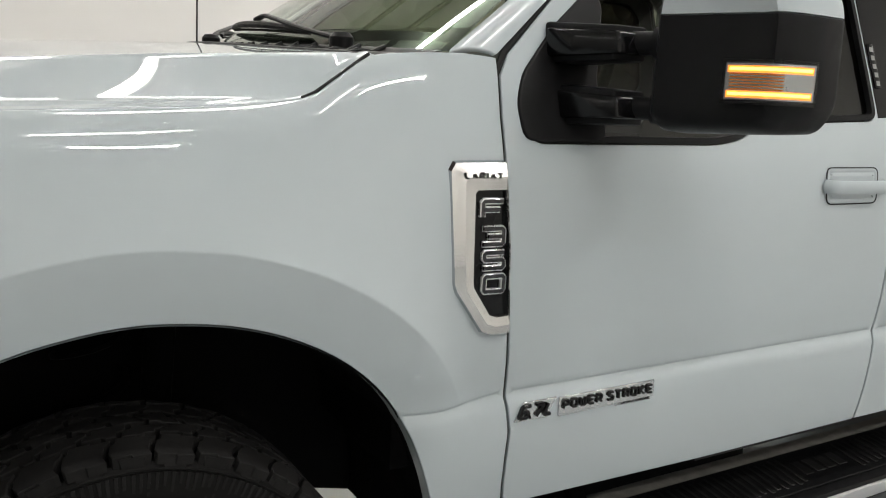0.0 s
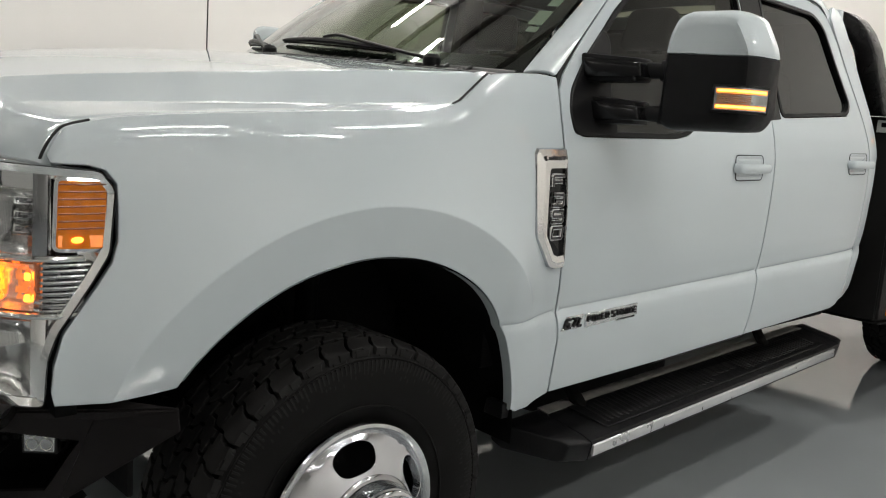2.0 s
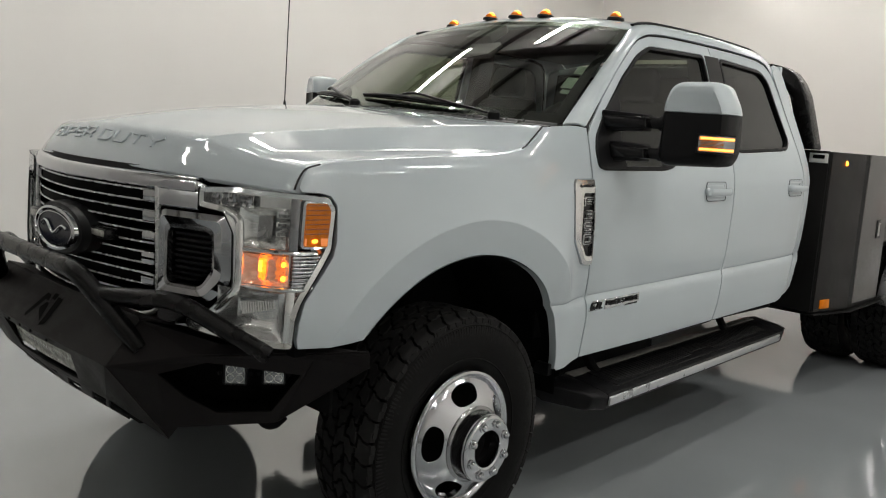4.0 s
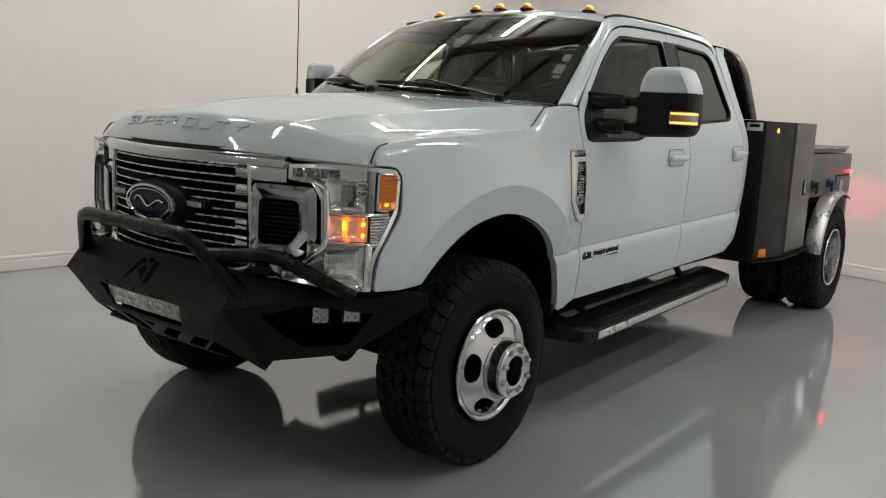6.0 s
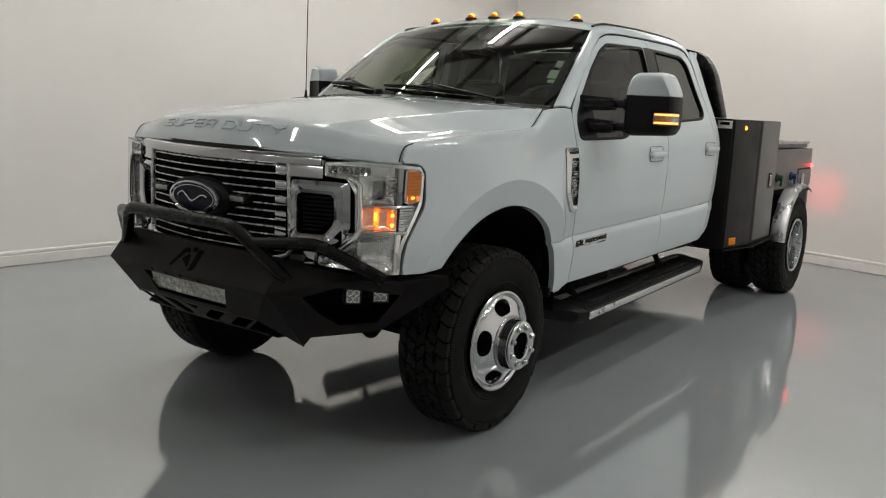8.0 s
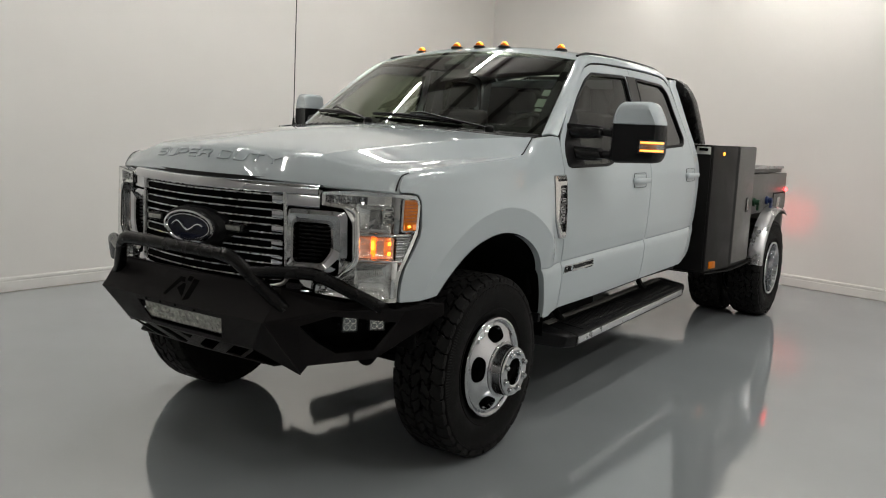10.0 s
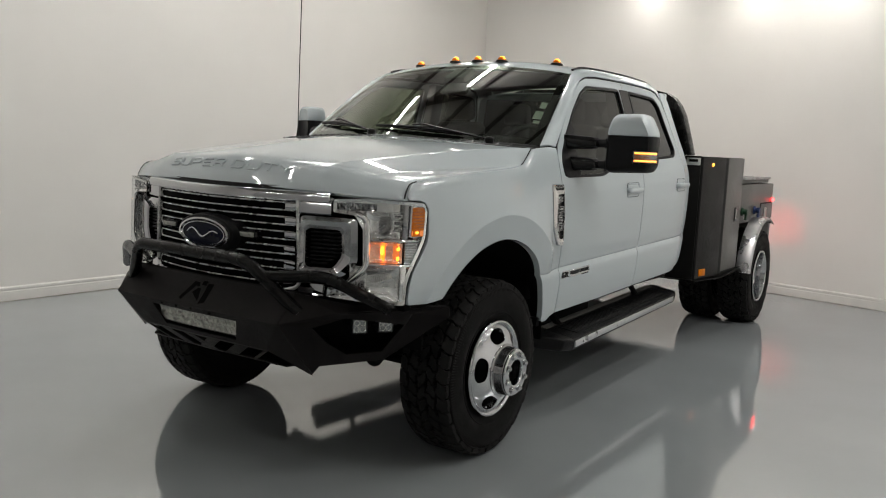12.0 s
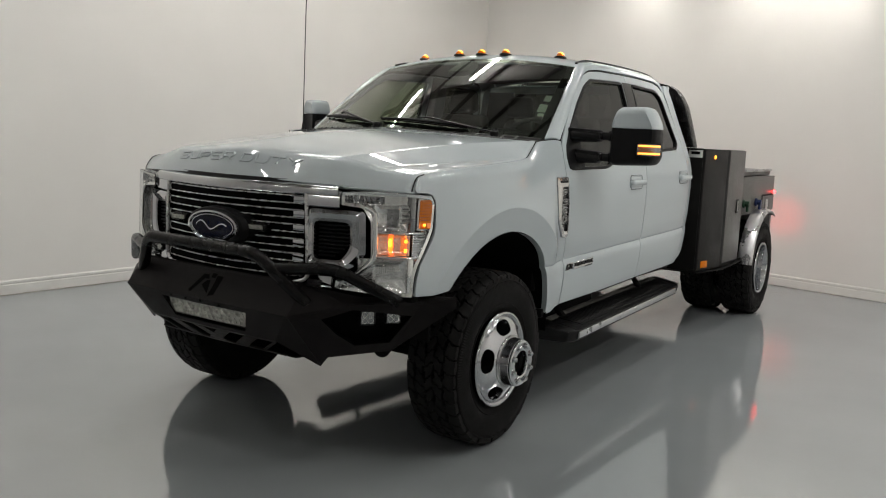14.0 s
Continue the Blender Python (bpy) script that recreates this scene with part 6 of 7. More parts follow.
def tyre_meshes():
    """Carcass and tread of an all-terrain tyre about the y axis, middle at y = 0, half-width 0.16."""
    prof = [(0.222, 0.118), (0.235, 0.128), (0.255, 0.138), (0.30, 0.156), (0.345, 0.163), (0.385, 0.162), (0.41, 0.158), (0.426, 0.152), (0.434, 0.144), (0.438, 0.125), (0.441, 0.08), (0.442, 0.0)]
    wall = curve([p[0] for p in prof[:8]] + [0.45], [p[1] for p in prof[:8]] + [0.139])
    full = prof + [(r, -y) for r, y in prof[-2::-1]]
    carcass = lathe(full, (0, 0, 0), "y", 96)
    bits = [lathe([(r, -0.1585 - e), (r + 0.002, -0.1612 - e), (r + 0.005, -0.1612 - e), (r + 0.007, -0.1585 - e)], (0, 0, 0), "y", 96) for r, e in ((0.418, -0.0035), (0.284, -0.006))]
    tread = bmesh.new()
    rnd = random.Random(11)
    g = 0.0046 / 0.46          # half a groove, as an angle
    # the three middle rows: stepped blocks that lock into each other
    st = 2 * math.pi / 44
    for k in range(44):
        a = st * k
        for row, (c, w, lean) in enumerate(((-0.059, 0.0300, 1), (0.0, 0.0290, -1), (0.059, 0.0300, 1))):
            lo_t = a + st * (0.0, 0.46, 0.12)[row] + g
            hi_t = lo_t + st - 2 * g
            mid_t = (lo_t + hi_t) / 2
            z = 0.17 * st * lean
            jog = 0.0055 * (1 if k % 2 else -1)
            y0, y1 = c - w + 0.0052, c + w - 0.0052
            tread_block(tread, [(y0 - jog * 0.4, lo_t + z), (c - 0.007, lo_t + z * 0.8), (c + 0.007, lo_t - z * 0.8), (y1 + jog, lo_t - z),
                                (y1 + jog, mid_t - z * 0.6), (y1 - jog * 0.4, mid_t),
                                (y1 - jog * 0.4, hi_t - z), (c + 0.007, hi_t - z * 0.8), (c - 0.007, hi_t + z * 0.8), (y0 + jog, hi_t + z),
                                (y0 + jog, mid_t + z * 0.6), (y0 - jog * 0.4, mid_t)])
    st = 2 * math.pi / 38
    for k in range(38):
        a = st * k
        # shoulder rows, each block parted by a fine sipe, and its lug down the side wall
        for sgn in (-1, 1):
            big = k % 2 == 0
            t0 = a + (0 if sgn < 0 else st * 0.5)
            sl = 0.20 * st * sgn
            yi, ym, yo = 0.0945, 0.120, 0.1535 if big else 0.1495
            p, q = t0 + g * 1.1, t0 + st - g * 1.1
            half = (p + q) / 2
            tread_block(tread, [(sgn * (yi + 0.006), p + sl), (sgn * (ym - 0.008), p + sl * 0.7), (sgn * ym, p + sl * 0.1), (sgn * (yo - 0.012), p + 0.06 * st), (sgn * yo, p), (sgn * (yo + 0.002), half - 0.02 * st),
                                (sgn * (yo - 0.002), half + 0.02 * st), (sgn * yo, q), (sgn * (yo - 0.012), q + 0.06 * st), (sgn * ym, q + sl * 0.1), (sgn * (ym - 0.008), q + sl * 0.7), (sgn * (yi - 0.002), q + sl),
                                (sgn * (yi - 0.002), half + sl * 1.1), (sgn * (yi + 0.006), half + sl * 0.8)], 0.430)
            side_rib(tread, t0 + st * 0.5, st * 0.43, 0.420 if big else 0.428, 0.447, sgn, wall, 0.0105)
            # fine ribs below the shoulder, of uneven length
            for m in range(5):
                side_rib(tread, t0 + st * (0.10 + 0.198 * m + 0.03 * rnd.random()), st * 0.062, 0.360 + 0.035 * rnd.random(), 0.417, sgn, wall, 0.0030)
    sidebits = merged(*bits)
    # near-black ring under the blocks: the shade in the grooves put into colour
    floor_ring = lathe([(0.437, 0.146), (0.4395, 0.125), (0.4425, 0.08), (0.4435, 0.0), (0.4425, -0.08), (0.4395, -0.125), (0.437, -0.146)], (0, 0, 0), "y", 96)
    for b in (carcass, tread, sidebits, floor_ring):
        fit_tyre(b)
    return carcass, tread, sidebits, floor_ring


def fit_tyre(bm):
    """Brings the tyre to its radius and width."""
    for v in bm.verts:
        r = math.hypot(v.co.x, v.co.z)
        if r > 0:
            k = (0.222 + (r - 0.222) * (TYRE_R - 0.222) / (0.467 - 0.222)) / r
            v.co = Vector((v.co.x * k, v.co.y * 0.87, v.co.z * k))


def disc_with_holes(profile, holes, rc, half_r, half_t, sink=0.02):
    """A turned disc, outward = -y, with oval windows cut through it."""
    rs = [p[0] for p in profile][::-1]
    ys = [p[1] for p in profile][::-1]
    dish = curve(rs, ys)
    f = lambda x, z: (x, dish(math.hypot(x, z)), z)
    ring = lambda r, n: [(r * math.cos(2 * math.pi * k / n), r * math.sin(2 * math.pi * k / n)) for k in range(n)]
    cuts = [ring(rs[0], 48)]
    for h in holes:
        a = radians(h)
        loop = []
        for k in range(28):
            t = 2 * math.pi * k / 28
            c, e = math.cos(t), math.sin(t)
            dr = half_r * math.copysign(abs(c) ** 0.8, c)
            dt = half_t * math.copysign(abs(e) ** 0.8, e) / rc
            loop.append(((rc + dr) * math.cos(a + dt), (rc + dr) * math.sin(a + dt)))
        cuts.append(loop)
    return sheet("disc", ring(rs[-1], 96), f, (0, -1, 0), 0.014, cuts, gap=0.0, rim=sink, round_edge=0.0016)


carcass_bm, tread_bm, side_bm, groove_bm = tyre_meshes()


def wheel(name, x, y, s, front, label):
    """A tyre on its rim; its outer side looks along s times y."""
    w = group_empty(name, truck, label, (x, y, TYRE_R + 0.001))
    if s > 0:
        w.rotation_euler = (0, 0, math.pi)
    for nm, key, material in (("tyre", "carcass", RUBBER), ("tread", "tread", TREAD), ("side_wall_relief", "relief", RUBBER), ("groove_shade", "groove", MARK)):
        if key in made_wheel:
            ob = new(nm, made_wheel[key])
            ob.parent = w
        else:
            bm = {"carcass": carcass_bm, "tread": tread_bm, "relief": side_bm, "groove": groove_bm}[key]
            ob = part(nm, bm, material, w, "black all-terrain tread blocks" if key == "tread" else "", angle=30)
            made_wheel[key] = ob.data
    rim_front(w) if front else rim_rear(w)
    return w


made_wheel = {}


def keep(key, nm, make, material, parent, label="", angle=38):
    if key in made_wheel:
        ob = new(nm, made_wheel[key])
        ob.parent = parent
        if label:
            ob["label"] = label
    else:
        ob = part(nm, make(), material, parent, label, angle=angle)
        made_wheel[key] = ob.data
    return ob


def lug(a, r, y):
    c = (r * math.cos(a), 0, r * math.sin(a))
    return lathe([(0.0175, y + 0.004), (0.0175, y - 0.004), (0.0125, y - 0.005), (0.0125, y - 0.010), (0.010, y - 0.0145), (0.0, y - 0.017)], c, "y", 12)


def rim_front(w):
    barrel = [(0.20, 0.12), (0.212, 0.10), (0.216, -0.08), (0.222, -0.115), (0.236, -0.128), (0.241, -0.136), (0.238, -0.142), (0.230, -0.144), (0.222, -0.140), (0.217, -0.134)]
    keep("fr_barrel", "rim", lambda: lathe(barrel, (0, 0, 0), "y", 72), ALLOY, w, "polished alloy wheel rim")
    dish = [(0.217, -0.134), (0.214, -0.137), (0.210, -0.143), (0.202, -0.150), (0.193, -0.155), (0.184, -0.160), (0.176, -0.1645), (0.168, -0.169), (0.160, -0.1735), (0.152, -0.178), (0.144, -0.182), (0.136, -0.186), (0.128, -0.190), (0.121, -0.193), (0.114, -0.194)]
    keep("fr_disc", "disc", lambda: disc_with_holes(dish, [100 + 72 * k for k in range(5)], 0.174, 0.034, 0.060), ALLOY, w, "polished wheel disc with oval openings")
    # dark disc added inside the rim to block bright reflections off the barrel
    keep("fr_blocker", "barrel_blocker", lambda: lathe([(0.0, 0.135), (0.08, 0.135), (0.10, 0.105), (0.205, 0.100), (0.205, 0.080), (0.0, 0.080)], (0, 0, 0), "y", 40), DARK, w, "dark disc added to close the rim barrel")
    keep("fr_back", "rim_back", lambda: lathe([(0.212, -0.08), (0.10, -0.09), (0.0, -0.09)], (0, 0, 0), "y", 48), DARK, w)
    # dark chrome puts the collar's reflection of the dark floor into its colour
    keep("fr_collar", "hub_collar", lambda: lathe([(0.130, -0.184), (0.132, -0.192), (0.128, -0.197), (0.121, -0.199), (0.1195, -0.206), (0.1165, -0.243), (0.112, -0.246)], (0, 0, 0), "y", 64), DARK_CHROME, w, "polished hub collar, toned dark for what it reflects")
    ringp = [(0.1125, -0.240), (0.1135, -0.252), (0.110, -0.257), (0.104, -0.259), (0.069, -0.259), (0.064, -0.256), (0.061, -0.246), (0.060, -0.215)]
    keep("fr_face", "hub_face", lambda: lathe(ringp, (0, 0, 0), "y", 64), CHROME, w, "chrome hub ring")
    keep("fr_hole", "hub_centre", lambda: lathe([(0.061, -0.215), (0.05, -0.20), (0.0, -0.198)], (0, 0, 0), "y", 40), DARK, w)
    for k in range(8):
        a = radians(22.5 + 45 * k)
        keep("fr_lug%d" % k, "lug_nut", lambda: lug(a, 0.089, -0.259), CHROME, w)


def rim_rear(w):
    barrel = [(0.20, 0.12), (0.212, 0.10), (0.214, -0.05), (0.222, -0.115), (0.236, -0.128), (0.241, -0.136), (0.238, -0.142), (0.230, -0.144), (0.220, -0.138), (0.212, -0.11), (0.206, -0.04), (0.200, 0.03)]
    keep("rr_barrel", "rim", lambda: lathe(barrel, (0, 0, 0), "y", 72), ALLOY, w, "polished deep-dish alloy rim")
    dish = [(0.200, 0.03), (0.19, 0.035), (0.17, 0.04), (0.15, 0.05), (0.13, 0.055), (0.11, 0.055), (0.09, 0.045), (0.085, 0.0), (0.08, -0.04), (0.05, -0.05), (0.0, -0.05)]
    keep("rr_hub", "hub", lambda: lathe(dish[5:], (0, 0, 0), "y", 40), STEEL, w)
    keep("rr_disc", "disc", lambda: disc_with_holes(dish[:6], [72 * k for k in range(5)], 0.155, 0.024, 0.04), DARK_CHROME, w)


FRONT_X, REAR_X = -0.035, 4.70
wheel("front_wheel", FRONT_X, -0.878, -1, True, "polished front wheel with black all-terrain tyre")
wheel("front_wheel", FRONT_X, 0.878, 1, True, "polished front wheel with black all-terrain tyre")
for s in (-1, 1):
    wheel("rear_wheel", REAR_X, s * 1.0, s, False, "outer dual rear wheel with all-terrain tyre")
    wheel("rear_wheel", REAR_X, s * 0.64, s, False, "inner dual rear wheel with all-terrain tyre")

# ---- frame, axles and underbody ----
for s in (-1, 1):
    part("chassis_rail", box(-0.80, 5.20, s * 0.44 - 0.04, s * 0.44 + 0.04, 0.56, 0.74, 0.01), DARK, truck)
    part("control_arm", tube(rounded_path([(0.0, s * 0.42, 0.44), (0.45, s * 0.44, 0.50), (0.85, s * 0.45, 0.56)], 0.1), 0.032, 10), DARK, truck)
    part("shock_absorber", tube([(0.06, s * 0.60, 0.42), (0.10, s * 0.58, 0.98)], 0.032, 12), DARK, truck)
    part("coil_spring", tube([(-0.03 + 0.07 * math.cos(a), s * 0.52 + 0.07 * math.sin(a), 0.50 + 0.018 * a) for a in [k * 0.5 for k in range(52)]], 0.010, 6), DARK, truck)
    part("steering_knuckle", box(-0.10, 0.04, s * 0.60 - 0.06, s * 0.60 + 0.06, 0.34, 0.60, 0.02), DARK, truck)
part("front_axle", merged(tube([(-0.035, -0.72, 0.438), (-0.035, 0.72, 0.438)], 0.052, 14), lathe([(0.0, -0.15), (0.10, -0.12), (0.13, 0.0), (0.10, 0.10), (0.0, 0.13)], (-0.06, 0.20, 0.46), "x", 20)), DARK, truck, "black front axle with differential")
part("tie_rod", tube([(-0.22, -0.66, 0.44), (-0.22, 0.66, 0.44)], 0.022, 10), DARK, truck)
part("drag_link", tube([(-0.28, -0.52, 0.62), (-0.26, 0.60, 0.45)], 0.02, 10), DARK, truck)
part("rear_axle", tube([(REAR_X, -0.9, 0.465), (REAR_X, 0.9, 0.465)], 0.06, 14), DARK, truck)
part("drive_shaft", tube([(1.6, 0.05, 0.62), (REAR_X, 0.0, 0.50)], 0.05, 12), DARK, truck)
part("engine_block", box(-0.55, 0.55, -0.34, 0.34, 0.62, 1.20, 0.03), DARK, truck)
part("gearbox", box(0.55, 1.8, -0.22, 0.22, 0.52, 0.80, 0.05), DARK, truck)
part("fuel_tank", box(0.95, 1.78, -0.72, -0.30, 0.40, 0.68, 0.05), DARK, truck, "black fuel tank under the cab")
# three unseen dark shapes added to block bright floor reflections under the truck
part("underbody_blocker", box(1.70, 2.20, -0.20, 0.30, 0.44, 0.72, 0.06), DARK, truck)
part("blocker_drum", tube([(1.25, 0.36, 0.52), (1.35, 0.37, 0.52), (2.45, 0.37, 0.52), (2.55, 0.36, 0.52)], [0.05, 0.13, 0.13, 0.05], 16), DARK, truck)
part("arch_blocker", box(0.49, 0.56, 0.42, 0.975, 0.50, 0.80, 0.015), DARK, truck)
part("cab_floor", box(0.50, 2.90, -0.90, 0.90, 0.70, 0.76, 0.02), DARK, truck)
part("firewall", box(0.48, 0.54, -0.90, 0.90, 0.70, 1.50, 0.01), DARK, truck)
for s in (-1, 1):
    part("sill_inner", box(0.70, 2.76, s * 0.865 - 0.035, s * 0.865 + 0.035, 0.60, 0.74, 0.02), DARK, truck)


# ---- side steps ----
def side_step(s):
    st = group_empty("side_step", truck, "black ribbed side step with silver edge")
    zt = lambda x: 0.432 + 0.016 * (x - 0.87)
    Y = lambda x, y, z: (x, s * (y - 0.030 * (x - 0.87)), z)
    secs = []
    X0, X1 = 0.88, 2.82
    prof = [(0.79, 0.030), (0.80, 0.040), (0.985, 0.014), (1.020, 0.004), (1.025, -0.004), (1.012, -0.060), (0.99, -0.068), (0.82, -0.045), (0.79, -0.02)]
    bm = bmesh.new()
    rows = [[bm.verts.new(Y(x, y, zt(x) + dz)) for y, dz in prof] for x in (X0, X1)]
    for i in range(len(prof)):
        j = (i + 1) % len(prof)
        bm.faces.new((rows[0][i], rows[1][i], rows[1][j], rows[0][j]))
    bm.faces.new(rows[0])
    bm.faces.new(rows[1][::-1])
    part("step_body", bm, BLACK_TRIM, st)
    e = [(1.0215, -0.004), (1.031, -0.008), (1.031, -0.042), (1.018, -0.046)]
    lo = [Y(X0 + 0.002, y, zt(X0) + dz) for y, dz in e]
    hi = [Y(X1 - 0.06, y, zt(X1 - 0.06) + dz) for y, dz in e]
    part("edge_trim", solid(lo, hi, 0.003, 2), STEP_SILVER, st, "silver aluminium edge strip")
    e = [(0.792, 0.044), (0.838, 0.0385), (0.838, 0.033), (0.792, 0.037)]
    part("back_trim", solid([Y(X0, y, zt(X0) + dz) for y, dz in e], [Y(X1, y, zt(X1) + dz) for y, dz in e]), STEP_DULL, st)
    # tread pad with long ribs, broken up by ramps
    def pad(x0, x1, y0, y1, lift, material, bevel=0.003):
        dz = lambda y: 0.040 + (y - 0.80) / 0.185 * (0.014 - 0.040)
        lo = [Y(x, y, zt(x) + dz(y) - 0.002) for x, y in ((x0, y0), (x1, y0), (x1, y1), (x0, y1))]
        return part("tread_rib", solid(lo, [Vector(p) + Vector((0, 0, lift + 0.002)) for p in lo], bevel, 1), material, st)

    part("tread_pad", solid([Y(x, y, zt(x) + dz) for x, y, dz in ((0.98, 0.84, 0.0345), (2.72, 0.84, 0.0345), (2.70, 0.995, 0.0125), (1.0, 0.995, 0.0125))], [Y(x, y, zt(x) + dz) for x, y, dz in ((0.98, 0.84, 0.040), (2.72, 0.84, 0.040), (2.70, 0.995, 0.018), (1.0, 0.995, 0.018))], 0.002, 1), BLACK_TRIM, st)
    for k in range(58):
        x = 1.03 + 0.0285 * k
        if 1.76 < x < 1.98:
            continue
        pad(x, x + 0.013, 0.853 + 0.004 * (k % 3), 0.975 - 0.006 * (k % 2), 0.0075, STEP_RIB, 0.0015)
    for k in range(4):
        pad(1.78 + 0.05 * k, 1.815 + 0.05 * k, 0.885, 0.945, 0.007, STEP_RIB, 0.0015)
    # end caps
    for x, front in ((X0, True), (X1, False)):
        d = -0.22 if front else 0.10
        base = [Y(x, y, zt(x) + dz * 1.04) for y, dz in prof]
        tip = [Y(x + d * (0.35 + 0.65 * (1.03 - y) / 0.24 if front else 1.0), y - (0.03 if y > 0.95 else 0), zt(x) + dz * 0.9 + (0.0 if front else 0.005)) for y, dz in prof]
        part("end_cap", solid(base, tip, 0.006, 2), BLACK_TRIM, st, "black plastic end cap")
    for x in (1.05, 2.38):
        path = rounded_path([(x, s * 0.66, 0.66), (x, s * 0.74, 0.60), (x, s * 0.80, 0.50), (x, s * 0.88, 0.43)], 0.05)
        part("bracket", tube(path, 0.03, 8, flat=0.6), DARK, st)


STEP_SILVER = mat("step_silver", (0.52, 0.53, 0.54), rough=0.33, metal=0.7, noise_scale=20, vary=0.06, rough_vary=0.08)
STEP_RIB = mat("step_rubber", (0.008, 0.0078, 0.0076), rough=0.40, spec=0.35, noise_scale=18, vary=0.35, rough_vary=0.12, bump=0.2, bump_scale=200)
STEP_DULL = mat("step_dull", (0.17, 0.163, 0.15), rough=0.6, noise_scale=25, vary=0.3, rough_vary=0.1)
side_step(-1)
side_step(1)

# ---- tool bed behind the cab ----
bed = group_empty("tool_bed", truck, "dark grey steel tool bed with side boxes")


def side_tool_box(s):
    Y = lambda x, y, z: (x, s * y, z)

    def column(pts, z0, z1, bevel=0.006):
        return solid([Y(x, y, z0) for x, y in pts], [Y(x, y, z1) for x, y in pts], bevel, 2)

    tb = part("side_box", column([(3.16, 0.55), (3.16, 0.985), (3.56, 1.060), (4.10, 1.060), (4.10, 0.55)], 0.54, 1.525), BED_SHADED, bed, "dark grey tall tool box")
    part("front_sheet", column([(3.150, 0.50), (3.150, 0.978), (3.157, 0.978), (3.157, 0.50)], 0.545, 1.528, 0.001), BED_SHADED, tb)
    part("angled_panel", column([(3.170, 0.9900), (3.170, 0.9935), (3.552, 1.0650), (3.552, 1.0615)], 0.550, 1.520, 0.001), BED_HALF_LIT, tb)
    # door in the side, with its latch and a black strip for the gap's shade
    part("door_gap_shade", column([(3.557, 1.0592), (3.557, 1.0635), (3.622, 1.0635), (3.622, 1.0592)], 0.575, 1.485, 0.0), GAP, tb)
    part("box_door", column([(3.625, 1.0605), (3.625, 1.067), (4.095, 1.067), (4.095, 1.0605)], 0.575, 1.522, 0.001), BED_LIT, tb)
    part("latch", column([(3.90, 1.0675), (3.90, 1.073), (3.985, 1.073), (3.985, 1.0675)], 0.985, 1.105, 0.003), GLOSS_BLACK, tb, "black recessed paddle latch")
    part("latch_paddle", column([(3.915, 1.0735), (3.915, 1.078), (3.965, 1.078), (3.965, 1.0735)], 1.00, 1.09, 0.003), SATIN, tb, "silver latch paddle")
    # marker lamp and reflector on the angled front corner
    n = Vector((-0.075, 0.40, 0)).normalized()
    n = Vector((-0.18, 0.98, 0)).normalized()
    c = Vector(Y(3.33, 1.017, 1.462)) + Vector((n.x, s * n.y, 0)) * 0.004
    lamp = lathe([(0.016, 0.0), (0.014, -0.006), (0.008, -0.011), (0.0, -0.012)], (0, 0, 0), "y", 16)
    bmesh.ops.transform(lamp, matrix=Matrix.Translation(c) @ Matrix.Rotation(0.18 * -s, 4, "Z") @ Matrix.Diagonal((1, -s, 1, 1)), verts=lamp.verts[:])
    part("box_lamp", lamp, YELLOW_GLOW, tb, "lit amber box marker lamp")
    d = Vector((0.40, s * 0.075, 0)).normalized()
    p = Vector(Y(3.23, 0.998, 0.0)) + Vector((n.x, s * n.y, 0)) * 0.004
    r0 = [p + Vector((0, 0, 0.566)), p + d * 0.10 + Vector((0, 0, 0.566)), p + d * 0.10 + Vector((0, 0, 0.622)), p + Vector((0, 0, 0.622))]
    part("reflector", solid(r0, [q + Vector((n.x, s * n.y, 0)) * 0.010 for q in r0], 0.003, 2), AMBER_LENS, tb, "amber reflector")
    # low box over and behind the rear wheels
    low = part("rear_box", column([(4.105, 0.55), (4.105, 1.050), (5.33, 1.050), (5.33, 0.55)], 0.95, 1.292), BED_LIT, bed, "dark grey low tool box")
    part("rear_corner", column([(5.28, 0.55), (5.28, 1.048), (5.335, 1.048), (5.335, 0.55)], 0.50, 1.285), BED_LIT, bed)
    part("lid", column([(4.16, 0.62), (4.16, 1.02), (5.24, 1.02), (5.24, 0.62)], 1.300, 1.352, 0.008), BED_LIT, low, "raised lid with a lighter edge")
    part("lid_edge", column([(4.15, 1.02), (4.15, 1.036), (5.25, 1.036), (5.25, 1.02)], 1.335, 1.358, 0.003), STEEL, low)
    part("box_door", column([(4.88, 1.0505), (4.88, 1.060), (5.31, 1.060), (5.31, 1.0505)], 0.96, 1.10, 0.003), BED_LIT, low)
    part("door_gap_shade", merged(column([(4.862, 1.0505), (4.862, 1.056), (4.878, 1.056), (4.878, 1.0505)], 0.95, 1.115, 0), column([(4.862, 1.0505), (4.862, 1.056), (5.30, 1.056), (5.30, 1.0505)], 1.102, 1.115, 0)), GAP, low)
    part("latch", column([(4.96, 1.0605), (4.96, 1.068), (5.06, 1.068), (5.06, 1.0605)], 0.97, 1.07, 0.003), SATIN, low)
    for x, mm, nm in ((4.20, GREEN_PLASTIC, "green hose coupling"), (4.63, BLUE_PLASTIC, "blue hose coupling")):
        fit_ = merged(lathe([(0.0, -0.055), (0.026, -0.055), (0.026, -0.02), (0.038, -0.015), (0.038, 0.0)], (0, 0, 0), "y", 14), box(-0.012, 0.05, -0.05, -0.03, -0.07, 0.0, 0.004))
        bmesh.ops.transform(fit_, matrix=Matrix.Translation(Y(x, 1.052, 1.055)) @ Matrix.Diagonal((1, -s, 1, 1)), verts=fit_.verts[:])
        part("hose_coupling", fit_, mm, low, nm)
